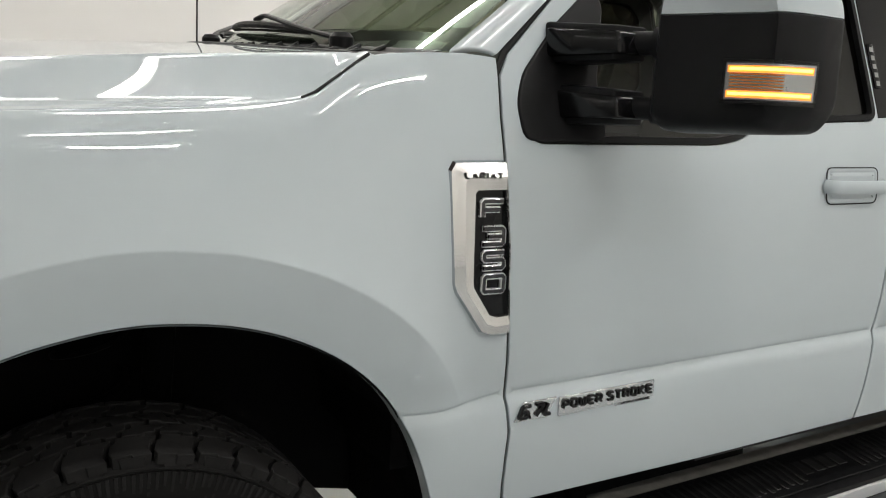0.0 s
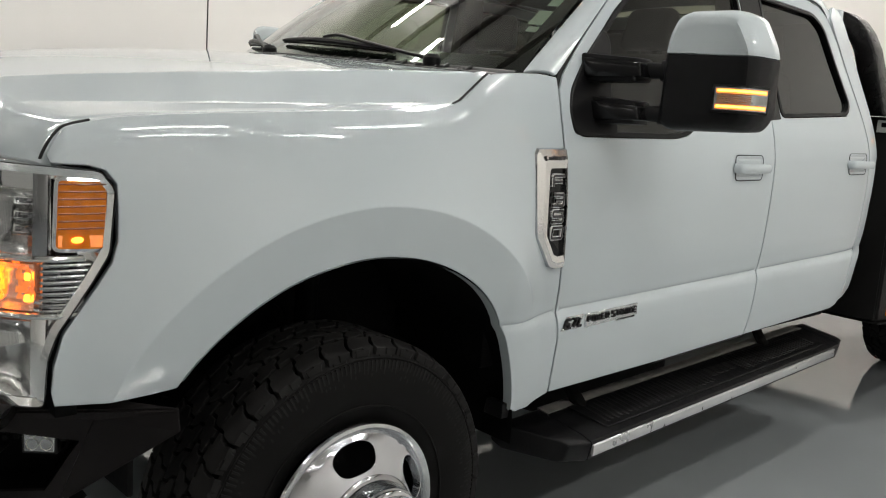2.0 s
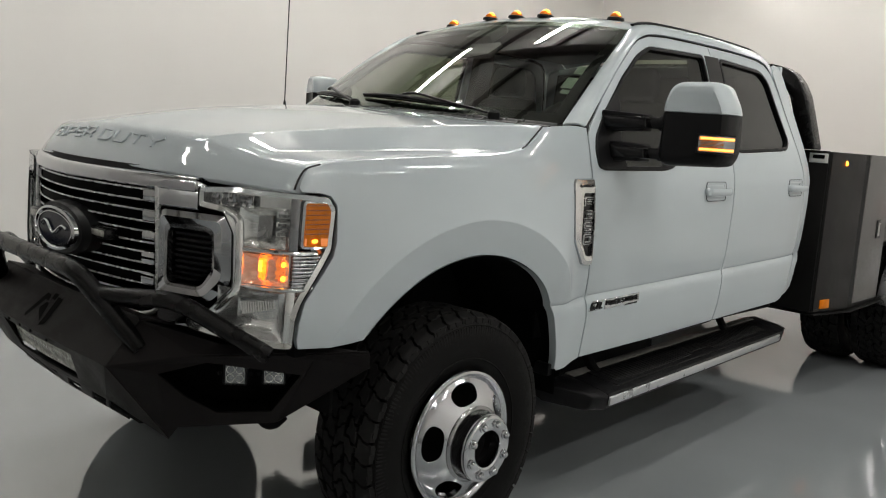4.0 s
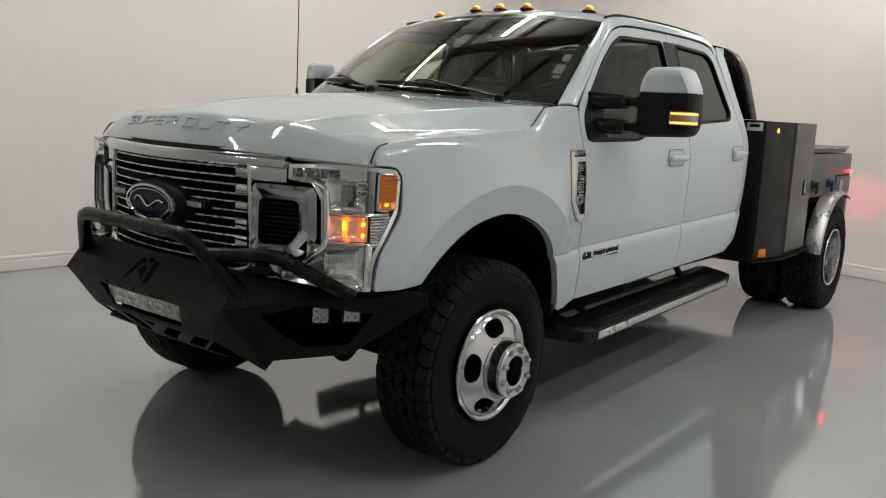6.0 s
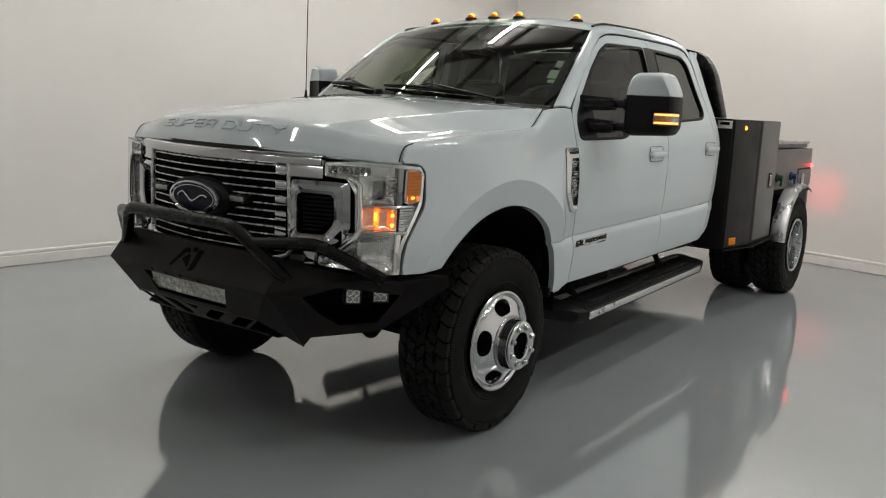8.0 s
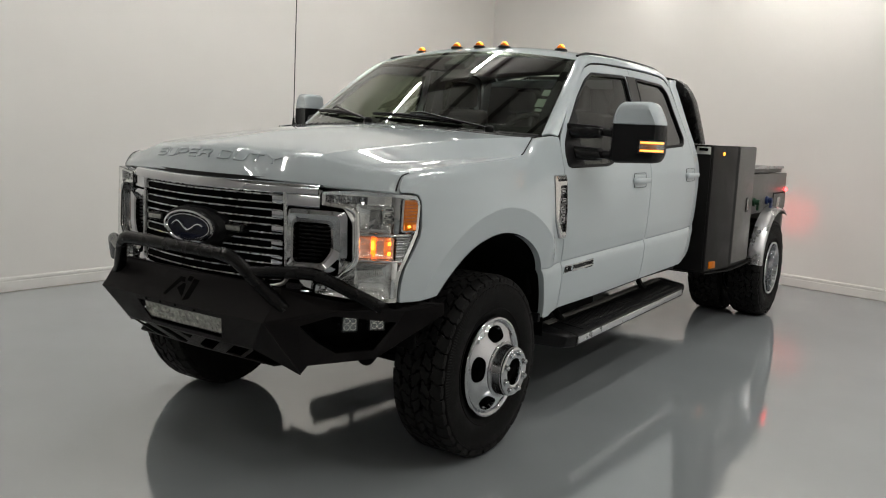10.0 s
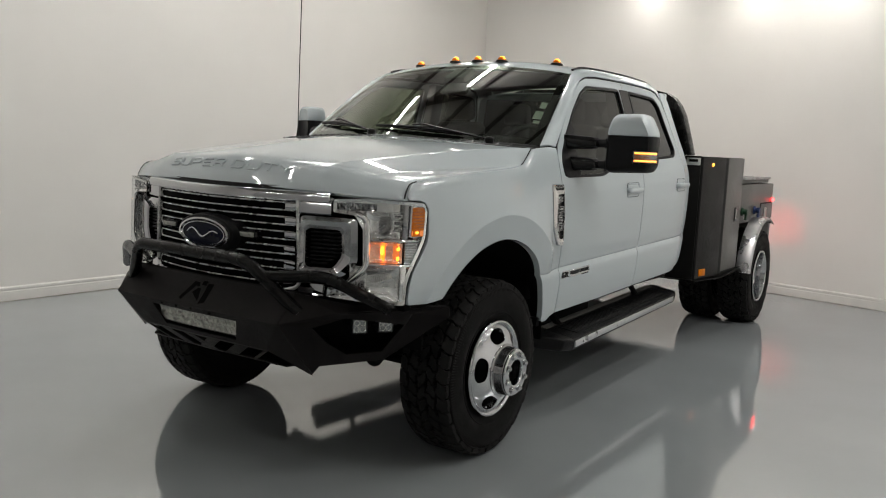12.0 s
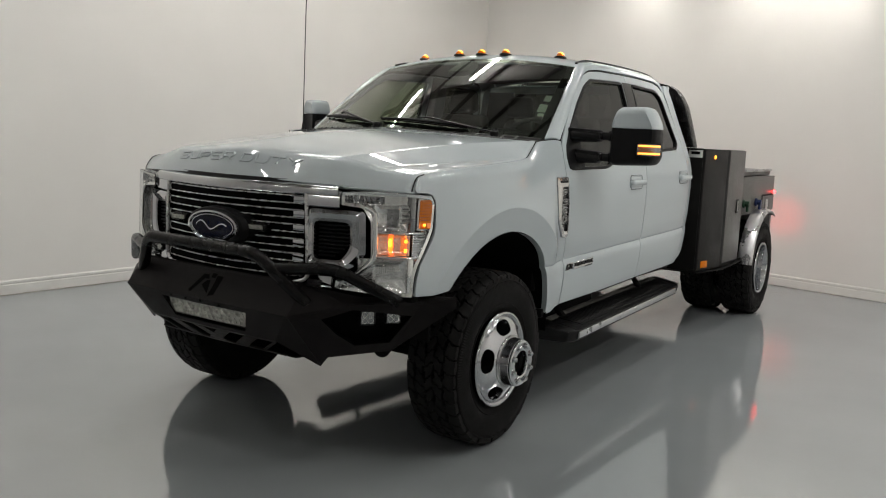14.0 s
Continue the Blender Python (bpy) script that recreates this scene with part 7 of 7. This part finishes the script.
    red = lathe([(0.030, 0.0), (0.028, -0.010), (0.014, -0.018), (0.0, -0.02)], (0, 0, 0), "y", 16)
    bmesh.ops.transform(red, matrix=Matrix.Translation(Y(5.30, 1.056, 1.135)) @ Matrix.Diagonal((1, -s, 0.6, 1)), verts=red.verts[:])
    part("side_lamp", red, RED_GLOW, low, "lit red side lamp")
    # wheel fender, a rolled steel arch
    bm = bmesh.new()
    rows = []
    c = (REAR_X, 0.46)
    angs = [174 - 3 * k for k in range(38)]
    for a in angs:
        ca, sa = math.cos(radians(a)), math.sin(radians(a))
        rr = 0.535
        secs = [(rr, 1.052), (rr, 1.12), (rr - 0.004, 1.155), (rr - 0.012, 1.172), (rr - 0.028, 1.178), (rr - 0.028, 1.168), (rr - 0.016, 1.16), (rr - 0.012, 1.12), (rr - 0.012, 1.052)]
        rows.append([bm.verts.new(Y(c[0] + r * ca, y, c[1] + r * sa)) for r, y in secs])
    for a, b in zip(rows, rows[1:]):
        for k in range(len(a)):
            bm.faces.new((a[k], a[(k + 1) % len(a)], b[(k + 1) % len(b)], b[k]))
    bm.faces.new(rows[0])
    bm.faces.new(rows[-1][::-1])
    part("wheel_fender", bm, STEEL, bed, "bare rolled steel wheel fender", angle=55)
    part("fender_web", box(4.25, 5.33, min(s * 0.42, s * 0.55), max(s * 0.42, s * 0.55), 0.95, 1.0, 0.004), DARK, bed)
    # skirt plate along the foot of the tall box
    part("skirt", solid([Y(3.16, 0.60, 0.528), Y(3.16, 1.0, 0.528), Y(3.55, 1.09, 0.528), Y(4.28, 1.09, 0.55), Y(4.28, 0.60, 0.55)], [Y(3.16, 0.60, 0.537), Y(3.16, 1.0, 0.537), Y(3.55, 1.09, 0.537), Y(4.28, 1.09, 0.56), Y(4.28, 0.60, 0.56)]), BED_SHADED, bed)
    # tail lamp that looks back at the end wall
    tail = lathe([(0.0, 0.012), (0.06, 0.010), (0.065, 0.0)], (5.337, s * 0.93, 0.86), "x", 24)
    part("tail_lamp", tail, RED_TAIL, bed, "lit red tail lamp")
    beam = bpy.data.lights.new("tail_beam", "SPOT")
    beam.energy, beam.color, beam.spot_size, beam.spot_blend, beam.shadow_soft_size = 26.0, (1.0, 0.03, 0.04), radians(27), 1.0, 0.05
    if s > 0:
        beam.energy, beam.spot_size = 150.0, radians(95)
    new("tail_beam", beam).matrix_world = look((5.37, s * 0.90, 0.88), (6.7, -0.90, 0.80) if s < 0 else (7.0, 1.7, 0.6))


RED_TAIL = mat("red_tail", (0.7, 0.02, 0.02), rough=0.3, emit=(1.0, 0.02, 0.025), strength=9.0)
side_tool_box(-1)
side_tool_box(1)
part("bed_deck", box(3.16, 5.30, -0.55, 0.55, 0.90, 0.96, 0.01), BED_SHADED, bed)
part("bed_tail", box(5.30, 5.336, -0.86, 0.86, 0.60, 0.95, 0.006), BED_SHADED, bed)
part("bed_front", box(3.17, 3.2, -0.55, 0.55, 0.6, 1.50, 0.006), BED_SHADED, bed)
# headache rack: two curved side plates, a top rail and a mesh-backed window frame
for s in (-1, 1):
    outer_edge = [(0.935, 1.53), (0.905, 1.64), (0.873, 1.75), (0.845, 1.84), (0.805, 1.915), (0.755, 1.975), (0.69, 2.01), (0.60, 2.03)]
    inner_edge = [(0.82, 1.53), (0.80, 1.64), (0.775, 1.75), (0.75, 1.83), (0.72, 1.88), (0.68, 1.92), (0.64, 1.945), (0.60, 1.955)]
    loop = outer_edge + inner_edge[::-1]
    part("rack_side", solid([(3.02, s * y, z) for y, z in loop], [(3.14, s * y, z) for y, z in loop], 0.012, 3), TUBE_BLACK, bed, "curved black headache rack side")
part("rack_top", box(3.03, 3.13, -0.60, 0.60, 1.955, 2.03, 0.012), TUBE_BLACK, bed)
for k in range(7):
    z = 1.60 + 0.052 * k
    part("rack_bar", box(3.06, 3.08, -0.80 + 0.02 * k, 0.80 - 0.02 * k, z, z + 0.02, 0.003), TUBE_BLACK, bed)
# small sticker on the tall box
part("sticker", box(3.1440, 3.1495, -0.975, -0.865, 1.455, 1.512, 0.0005), PAPER, bed, "small white sticker")
part("sticker_print", box(3.1425, 3.1439, -0.955, -0.885, 1.480, 1.502, 0.0), GLOSS_BLACK, bed)


# ---- badges on the driver's side ----
def on_side(x, z, o=0.0):
    return Vector((x, -(half_width(x, z) + o), z))


vent = group_empty("fender_badge", truck, "chrome fender badge with black inlay")
V_OUT = [(0.529, 1.322), (0.539, 1.338), (0.650, 1.340), (0.664, 1.18), (0.680, 0.998), (0.640, 0.996), (0.616, 1.004), (0.548, 1.088), (0.541, 1.11)]
V_IN = [(0.582, 1.278), (0.588, 1.284), (0.651, 1.285), (0.663, 1.18), (0.675, 1.036), (0.648, 1.034), (0.630, 1.040), (0.588, 1.098), (0.586, 1.11)]
lo = [on_side(x, z, -0.002) for x, z in V_OUT]
mid = [on_side(x + 0.004 * (1 if x < 0.6 else -0.3), z + (0.004 if z < 1.1 else -0.004), 0.007 if x < 0.6 else 0.013) for x, z in V_OUT]
top = [on_side(x * 0.45 + u * 0.55, z * 0.45 + w * 0.55, 0.016) for (x, z), (u, w) in zip(V_OUT, V_IN)]
rim_ = [on_side(x, z, 0.012) for x, z in V_IN]
wellp = [on_side(x + 0.002, z, 0.004) for x, z in V_IN]
part("badge_frame", merged(ribbon(mid, top), ribbon(top, rim_), ribbon(rim_, wellp)), BADGE_FACE, vent, "bright chrome badge frame", angle=25)
part("badge_bevel", ribbon(lo, mid), CHROME, vent, "mirror-bright badge edge", angle=25)
bm = bmesh.new()
bm.faces.new([bm.verts.new(p) for p in wellp])
part("badge_inlay", bm, GLOSS_BLACK, vent, smooth=False)


def badge_letters(name, words, x, z, h, w, o, depth, material, parent, shear=0.0, label="", along=(1, 0, 0)):
    p = on_side(x, z, o)
    me = lettering(words, h, depth, frame_of(p, along, (0, 0, 1)), fit=w, shear=shear)
    return part(name, me, material, parent, label)


def square_badge(name, words, x, z, w, h, thick, o, depth, material, parent, label, slant=0.0, rising=0.0, gap=0.28, soft=0.22):
    """Square-cut letters on the body side, each a part of its own."""
    run = on_side(x + w / 2, z + rising * w / 2) - on_side(x - w / 2, z - rising * w / 2)
    m = frame_of(on_side(x, z, o), run, on_side(x, z + 0.02) - on_side(x, z - 0.02))
    for ch, bm in square_letters(words, w, h, thick, -0.0042, depth, slant, gap, soft):
        bmesh.ops.transform(bm, matrix=m, verts=bm.verts[:])
        part(name, bm, material, parent, label, angle=30)


square_badge("badge_letter", "LARIAT", 0.5985, 1.312, 0.084, 0.0135, 0.0028, 0.0178, 0.0012, GLOSS_BLACK, vent, "small black letter of LARIAT", gap=0.3)
for k, ch in enumerate("F350"):
    z, x = 1.248 - 0.0465 * k - (0.006 if k else 0.0), 0.6235 + 0.004 * k
    square_badge("badge_letter", ch, x, z, 0.0575, 0.0425, 0.0125, 0.003, 0.007, EDGE_CHROME, vent, "dark chrome letter " + ch, soft=0.10)
    square_badge("letter_face", ch, x, z, 0.0525, 0.0375, 0.0075, 0.0096, 0.0012, BLACK_CHROME, vent, "dark face of letter " + ch, soft=0.10)

rise = (1.0, 0.0, 0.022)
engine = group_empty("engine_badge", truck, "silver engine badge with black letters")


def plate_on_side(pts, o0, o1, material, parent, nm, bevel=0.0015):
    return part(nm, solid([on_side(x, z, o0) for x, z in pts], [on_side(x, z, o1) for x, z in pts], bevel, 1), material, parent)


plate_on_side([(0.718, 0.801), (0.742, 0.842), (0.826, 0.844), (0.802, 0.803)], -0.001, 0.005, SILVER_BADGE, engine, "badge_plate")
square_badge("badge_letter", "6.7L", 0.772, 0.8225, 0.086, 0.031, 0.0072, 0.0066, 0.003, GLOSS_BLACK, engine, "slanted black letter of 6.7L", slant=0.4, rising=0.022, gap=0.08, soft=0.10)
plate_on_side([(0.831, 0.800), (0.832, 0.842), (1.100, 0.850), (1.100, 0.812)], -0.001, 0.005, SILVER_BADGE, engine, "badge_plate")
plate_on_side([(0.990, 0.801), (0.990, 0.812), (1.092, 0.816), (1.092, 0.804)], -0.001, 0.003, SILVER_BADGE, engine, "badge_plate", 0.0008)
square_badge("badge_letter", "POWER STROKE", 0.966, 0.8285, 0.252, 0.0215, 0.0045, 0.0060, 0.0025, GLOSS_BLACK, engine, "black letter of POWER STROKE", rising=0.022, gap=0.24, soft=0.12)
badge_letters("badge_word", "TURBO DIESEL", 1.042, 0.8085, 0.0065, 0.096, 0.0026, 0.002, GLOSS_BLACK, engine, label="tiny black TURBO DIESEL lettering", along=rise)

# door keypad on the pillar cover
pad = part("keypad", solid([on_side(x, z, 0.001) for x, z in ((1.812, 1.535), (1.838, 1.537), (1.832, 1.650), (1.806, 1.648))], [on_side(x, z, 0.006) for x, z in ((1.812, 1.535), (1.838, 1.537), (1.832, 1.650), (1.806, 1.648))], 0.003, 2), GLOSS_BLACK, truck, "black entry keypad on the door pillar")
for k in range(5):
    z = 1.548 + 0.0215 * k
    x = 1.8225 - 0.0013 * k
    part("key", solid([on_side(x + a, z + b, 0.0055) for a, b in ((-0.007, -0.006), (0.007, -0.006), (0.007, 0.006), (-0.007, 0.006))], [on_side(x + a, z + b, 0.0075) for a, b in ((-0.007, -0.006), (0.007, -0.006), (0.007, 0.006), (-0.007, 0.006))]), SATIN, pad)

# ---- cowl, wipers, aerial ----
def cowl_f(u, v):
    a = Vector(hood_f(1.285, v)) - Vector((0, 0, 0.012))
    b = WS_B(v) + Vector((0.01, 0, -0.004))
    p = a.lerp(b, u)
    p.z += 0.006 * math.sin(u * math.pi * 5) * (1 if 0.1 < u < 0.95 else 0)
    return tuple(p)


cowl = part("cowl", patch("cowl", cowl_f, [i / 24 for i in range(25)], [-0.985 + 1.97 * j / 40 for j in range(41)], (0, 0, 1)), BLACK_TRIM, truck, "black ribbed plastic cowl panel")
for j in range(22):
    v = -0.86 + 0.08 * j
    part("cowl_rib", tube([Vector(cowl_f(u, v + 0.02 * u)) + Vector((0, 0, 0.004)) for u in (0.25, 0.45, 0.65, 0.85)], 0.005, 6), BLACK_TRIM, cowl)
part("cowl_edge", tube([Vector(cowl_f(0.06, -0.96 + 1.92 * j / 40)) + Vector((0, 0, 0.008)) for j in range(41)], 0.007, 8), BLACK_TRIM, cowl)


def on_screen(u, v, o=0.0):
    return Vector(screen_f(u, v)) + Vector((-0.57, 0, 0.82)) * o


def wiper(p0, p1, b0, b1, mid):
    w = group_empty("wiper", truck, "black windscreen wiper parked at the cowl")
    piv = on_screen(*p0, 0.012)
    part("pivot", lathe([(0.026, -0.01), (0.026, 0.016), (0.018, 0.026), (0.0, 0.028)], piv, "z", 16), BLACK_TRIM, w)
    arm = [piv + Vector((0, 0, 0.012)), on_screen(p0[0] * 0.6 + p1[0] * 0.4, p0[1] * 0.6 + p1[1] * 0.4, 0.030), on_screen(p1[0], p1[1], 0.036), on_screen(*mid, 0.026)]
    part("arm", tube(rounded_path(arm, 0.05, 5), 0.0095, 10, flat=0.6), BLACK_TRIM, w)
    n = 14
    blade = [on_screen(b0[0] + (b1[0] - b0[0]) * i / n, b0[1] + (b1[1] - b0[1]) * i / n, 0.015 + 0.009 * math.sin(math.pi * i / n)) for i in range(n + 1)]
    part("blade", tube(blade, [0.005 + 0.004 * math.sin(math.pi * i / n) for i in range(n + 1)], 8), BLACK_TRIM, w)
    part("blade_lip", tube([on_screen(b0[0] + (b1[0] - b0[0]) * i / n, b0[1] + (b1[1] - b0[1]) * i / n, 0.008) for i in range(n + 1)], 0.0035, 6), RUBBER, w)


wiper((-0.02, -0.71), (0.085, -0.22), (0.09, 0.20), (0.035, -0.52), (0.085, -0.14))
wiper((0.0, 0.17), (0.14, 0.66), (0.15, 0.98), (0.055, 0.28), (0.145, 0.72))
aer = group_empty("aerial", truck, "thin black whip aerial on the fender")
part("base", lathe([(0.016, -0.02), (0.015, 0.01), (0.009, 0.03), (0.006, 0.06)], (0.483, 0.889, 1.515), "z", 12), BLACK_TRIM, aer)
part("mast", tube([(0.483, 0.889, 1.56), (0.483, 0.888, 2.1), (0.485, 0.885, 2.80)], 0.0032, 8), BLACK_TRIM, aer)

# ---- cab interior ----
cab = group_empty("cab_interior", truck, "dark cab interior with grey leather seats")


def seat(x, y, w, parent):
    half = w / 2
    cushion = solid([(x - 0.50, y - half, 1.02), (x + 0.05, y - half, 1.0), (x + 0.05, y + half, 1.0), (x - 0.50, y + half, 1.02)], [(x - 0.50, y - half, 1.18), (x + 0.05, y - half, 1.14), (x + 0.05, y + half, 1.14), (x - 0.50, y + half, 1.18)], 0.05, 3)
    part("seat_cushion", cushion, FABRIC, parent)
    back = solid([(x - 0.02, y - half, 1.10), (x + 0.14, y - half, 1.10), (x + 0.14, y + half, 1.10), (x - 0.02, y + half, 1.10)], [(x + 0.14, y - half * 0.8, 1.70), (x + 0.24, y - half * 0.8, 1.70), (x + 0.24, y + half * 0.8, 1.70), (x + 0.14, y + half * 0.8, 1.70)], 0.05, 3)
    part("seat_back", back, FABRIC, parent)


def headrest(x, y, parent):
    part("headrest", solid([(x + 0.12, y - 0.13, 1.71), (x + 0.22, y - 0.13, 1.71), (x + 0.22, y + 0.13, 1.71), (x + 0.12, y + 0.13, 1.71)], [(x + 0.15, y - 0.11, 1.88), (x + 0.23, y - 0.11, 1.88), (x + 0.23, y + 0.11, 1.88), (x + 0.15, y + 0.11, 1.88)], 0.04, 3), FABRIC, parent)
    for d in (-0.05, 0.05):
        part("headrest_post", tube([(x + 0.18, y + d, 1.66), (x + 0.18, y + d, 1.74)], 0.007, 8), CHROME, parent)


for y in (-0.45, 0.45):
    seat(1.62, y, 0.54, cab)
    headrest(1.62, y, cab)
seat(2.52, 0.0, 1.5, cab)
for y in (-0.45, 0.45):
    headrest(2.50, y, cab)
dash = [(0.50, 1.515), (0.62, 1.545), (0.80, 1.550), (0.95, 1.525), (1.02, 1.47), (1.04, 1.36), (0.98, 1.15), (0.50, 1.10)]
part("dashboard", solid([(x, -0.84, z - 0.02) for x, z in dash], [(x, 0.84, z - 0.02) for x, z in dash], 0.02, 3), DASH, cab, "dark moulded dashboard")
part("gauge_hood", solid([(0.86, -0.62, 1.50), (1.05, -0.62, 1.48), (1.05, -0.28, 1.48), (0.86, -0.28, 1.50)], [(0.90, -0.58, 1.575), (1.03, -0.58, 1.565), (1.03, -0.32, 1.565), (0.90, -0.32, 1.575)], 0.02, 3), DASH, cab)
wm = Matrix.Translation((1.16, -0.45, 1.49)) @ Matrix.Rotation(radians(-62), 4, "Y")
rimw = tube([wm @ Vector((0.19 * math.cos(a), 0.19 * math.sin(a), 0)) for a in [2 * math.pi * k / 40 for k in range(40)]], 0.016, 10, closed=True)
part("steering_wheel", rimw, DASH, cab, "dark leather steering wheel")
for a in (0, 180, 270):
    part("wheel_spoke", tube([wm @ Vector((0, 0, -0.02)), wm @ Vector((0.185 * math.cos(radians(a)), 0.185 * math.sin(radians(a)), 0))], 0.018, 8, flat=0.6), DASH, cab)
part("wheel_boss", lathe([(0.0, 0.03), (0.06, 0.025), (0.075, 0.0), (0.06, -0.03)], (0, 0, 0), "z", 20), DASH, cab).matrix_basis = wm
part("rear_mirror", solid([on_screen(0.70, -0.16, -0.06), on_screen(0.70, 0.10, -0.06), on_screen(0.70, 0.10, -0.09), on_screen(0.70, -0.16, -0.09)], [on_screen(0.83, -0.15, -0.05), on_screen(0.83, 0.09, -0.05), on_screen(0.83, 0.09, -0.085), on_screen(0.83, -0.15, -0.085)], 0.01, 3), DASH, cab, "black interior mirror")
part("sensor_pod", solid([on_screen(0.80, -0.10, -0.008), on_screen(0.80, 0.12, -0.008), on_screen(0.80, 0.12, -0.05), on_screen(0.80, -0.10, -0.05)], [on_screen(0.97, -0.08, -0.008), on_screen(0.97, 0.10, -0.008), on_screen(0.97, 0.10, -0.05), on_screen(0.97, -0.08, -0.05)], 0.008, 2), DASH, cab)
part("headliner", patch("headliner", lambda u, v: (1.30 + 1.38 * u, 0.70 * v, 1.985 + 0.03 * (1 - v * v)), grid17, [-1 + j / 8 for j in range(17)], (0, 0, -1)), FABRIC, cab, "grey cloth headliner")
part("cab_back", merged(box(2.80, 2.84, -0.88, 0.88, 0.76, 1.46, 0.01), box(2.72, 2.76, -0.80, 0.80, 1.90, 1.98, 0.01)), PAINT, truck)
for s in (-1, 1):
    part("back_pillar", solid([(2.80, s * 0.56, 1.46), (2.84, s * 0.56, 1.46), (2.86, s * 0.92, 1.46), (2.80, s * 0.92, 1.46)], [(2.71, s * 0.54, 1.92), (2.75, s * 0.54, 1.92), (2.75, s * 0.79, 1.92), (2.70, s * 0.79, 1.92)], 0.004, 1), FABRIC, truck)
    part("seat_belt", tube([(1.86, s * 0.80, 1.80), (1.83, s * 0.74, 1.5), (1.80, s * 0.66, 1.15)], 0.022, 8, flat=0.15), DASH, cab)
    part("inner_pillar", solid([(1.82, s * 0.80, 1.40), (1.95, s * 0.80, 1.40), (1.95, s * 0.88, 1.40), (1.82, s * 0.88, 1.40)], [(1.80, s * 0.70, 1.97), (1.93, s * 0.70, 1.97), (1.93, s * 0.77, 1.97), (1.80, s * 0.77, 1.97)], 0.01, 2), FABRIC, cab)
part("rear_window", patch("rear_window", lambda u, v: (2.82 - 0.10 * u, 0.56 * v, 1.46 + 0.45 * u), grid17, [-1 + j / 8 for j in range(17)], (1, 0, 0)), TINTED, truck, "dark tinted rear window")
for u0, u1, v0, v1, mm in ((0.44, 0.52, -0.955, -0.895, FILM_STICKER), (0.30, 0.40, -0.955, -0.885, FILM_STICKER), (0.25, 0.285, -0.955, -0.90, FILM_STICKER)):
    part("windscreen_sticker", solid([on_screen(u, v, -0.006) for u, v in ((u0, v0), (u0, v1), (u1, v1), (u1, v0))], [on_screen(u, v, -0.007) for u, v in ((u0, v0), (u0, v1), (u1, v1), (u1, v0))]), mm, screen, "pale sticker inside the windscreen")
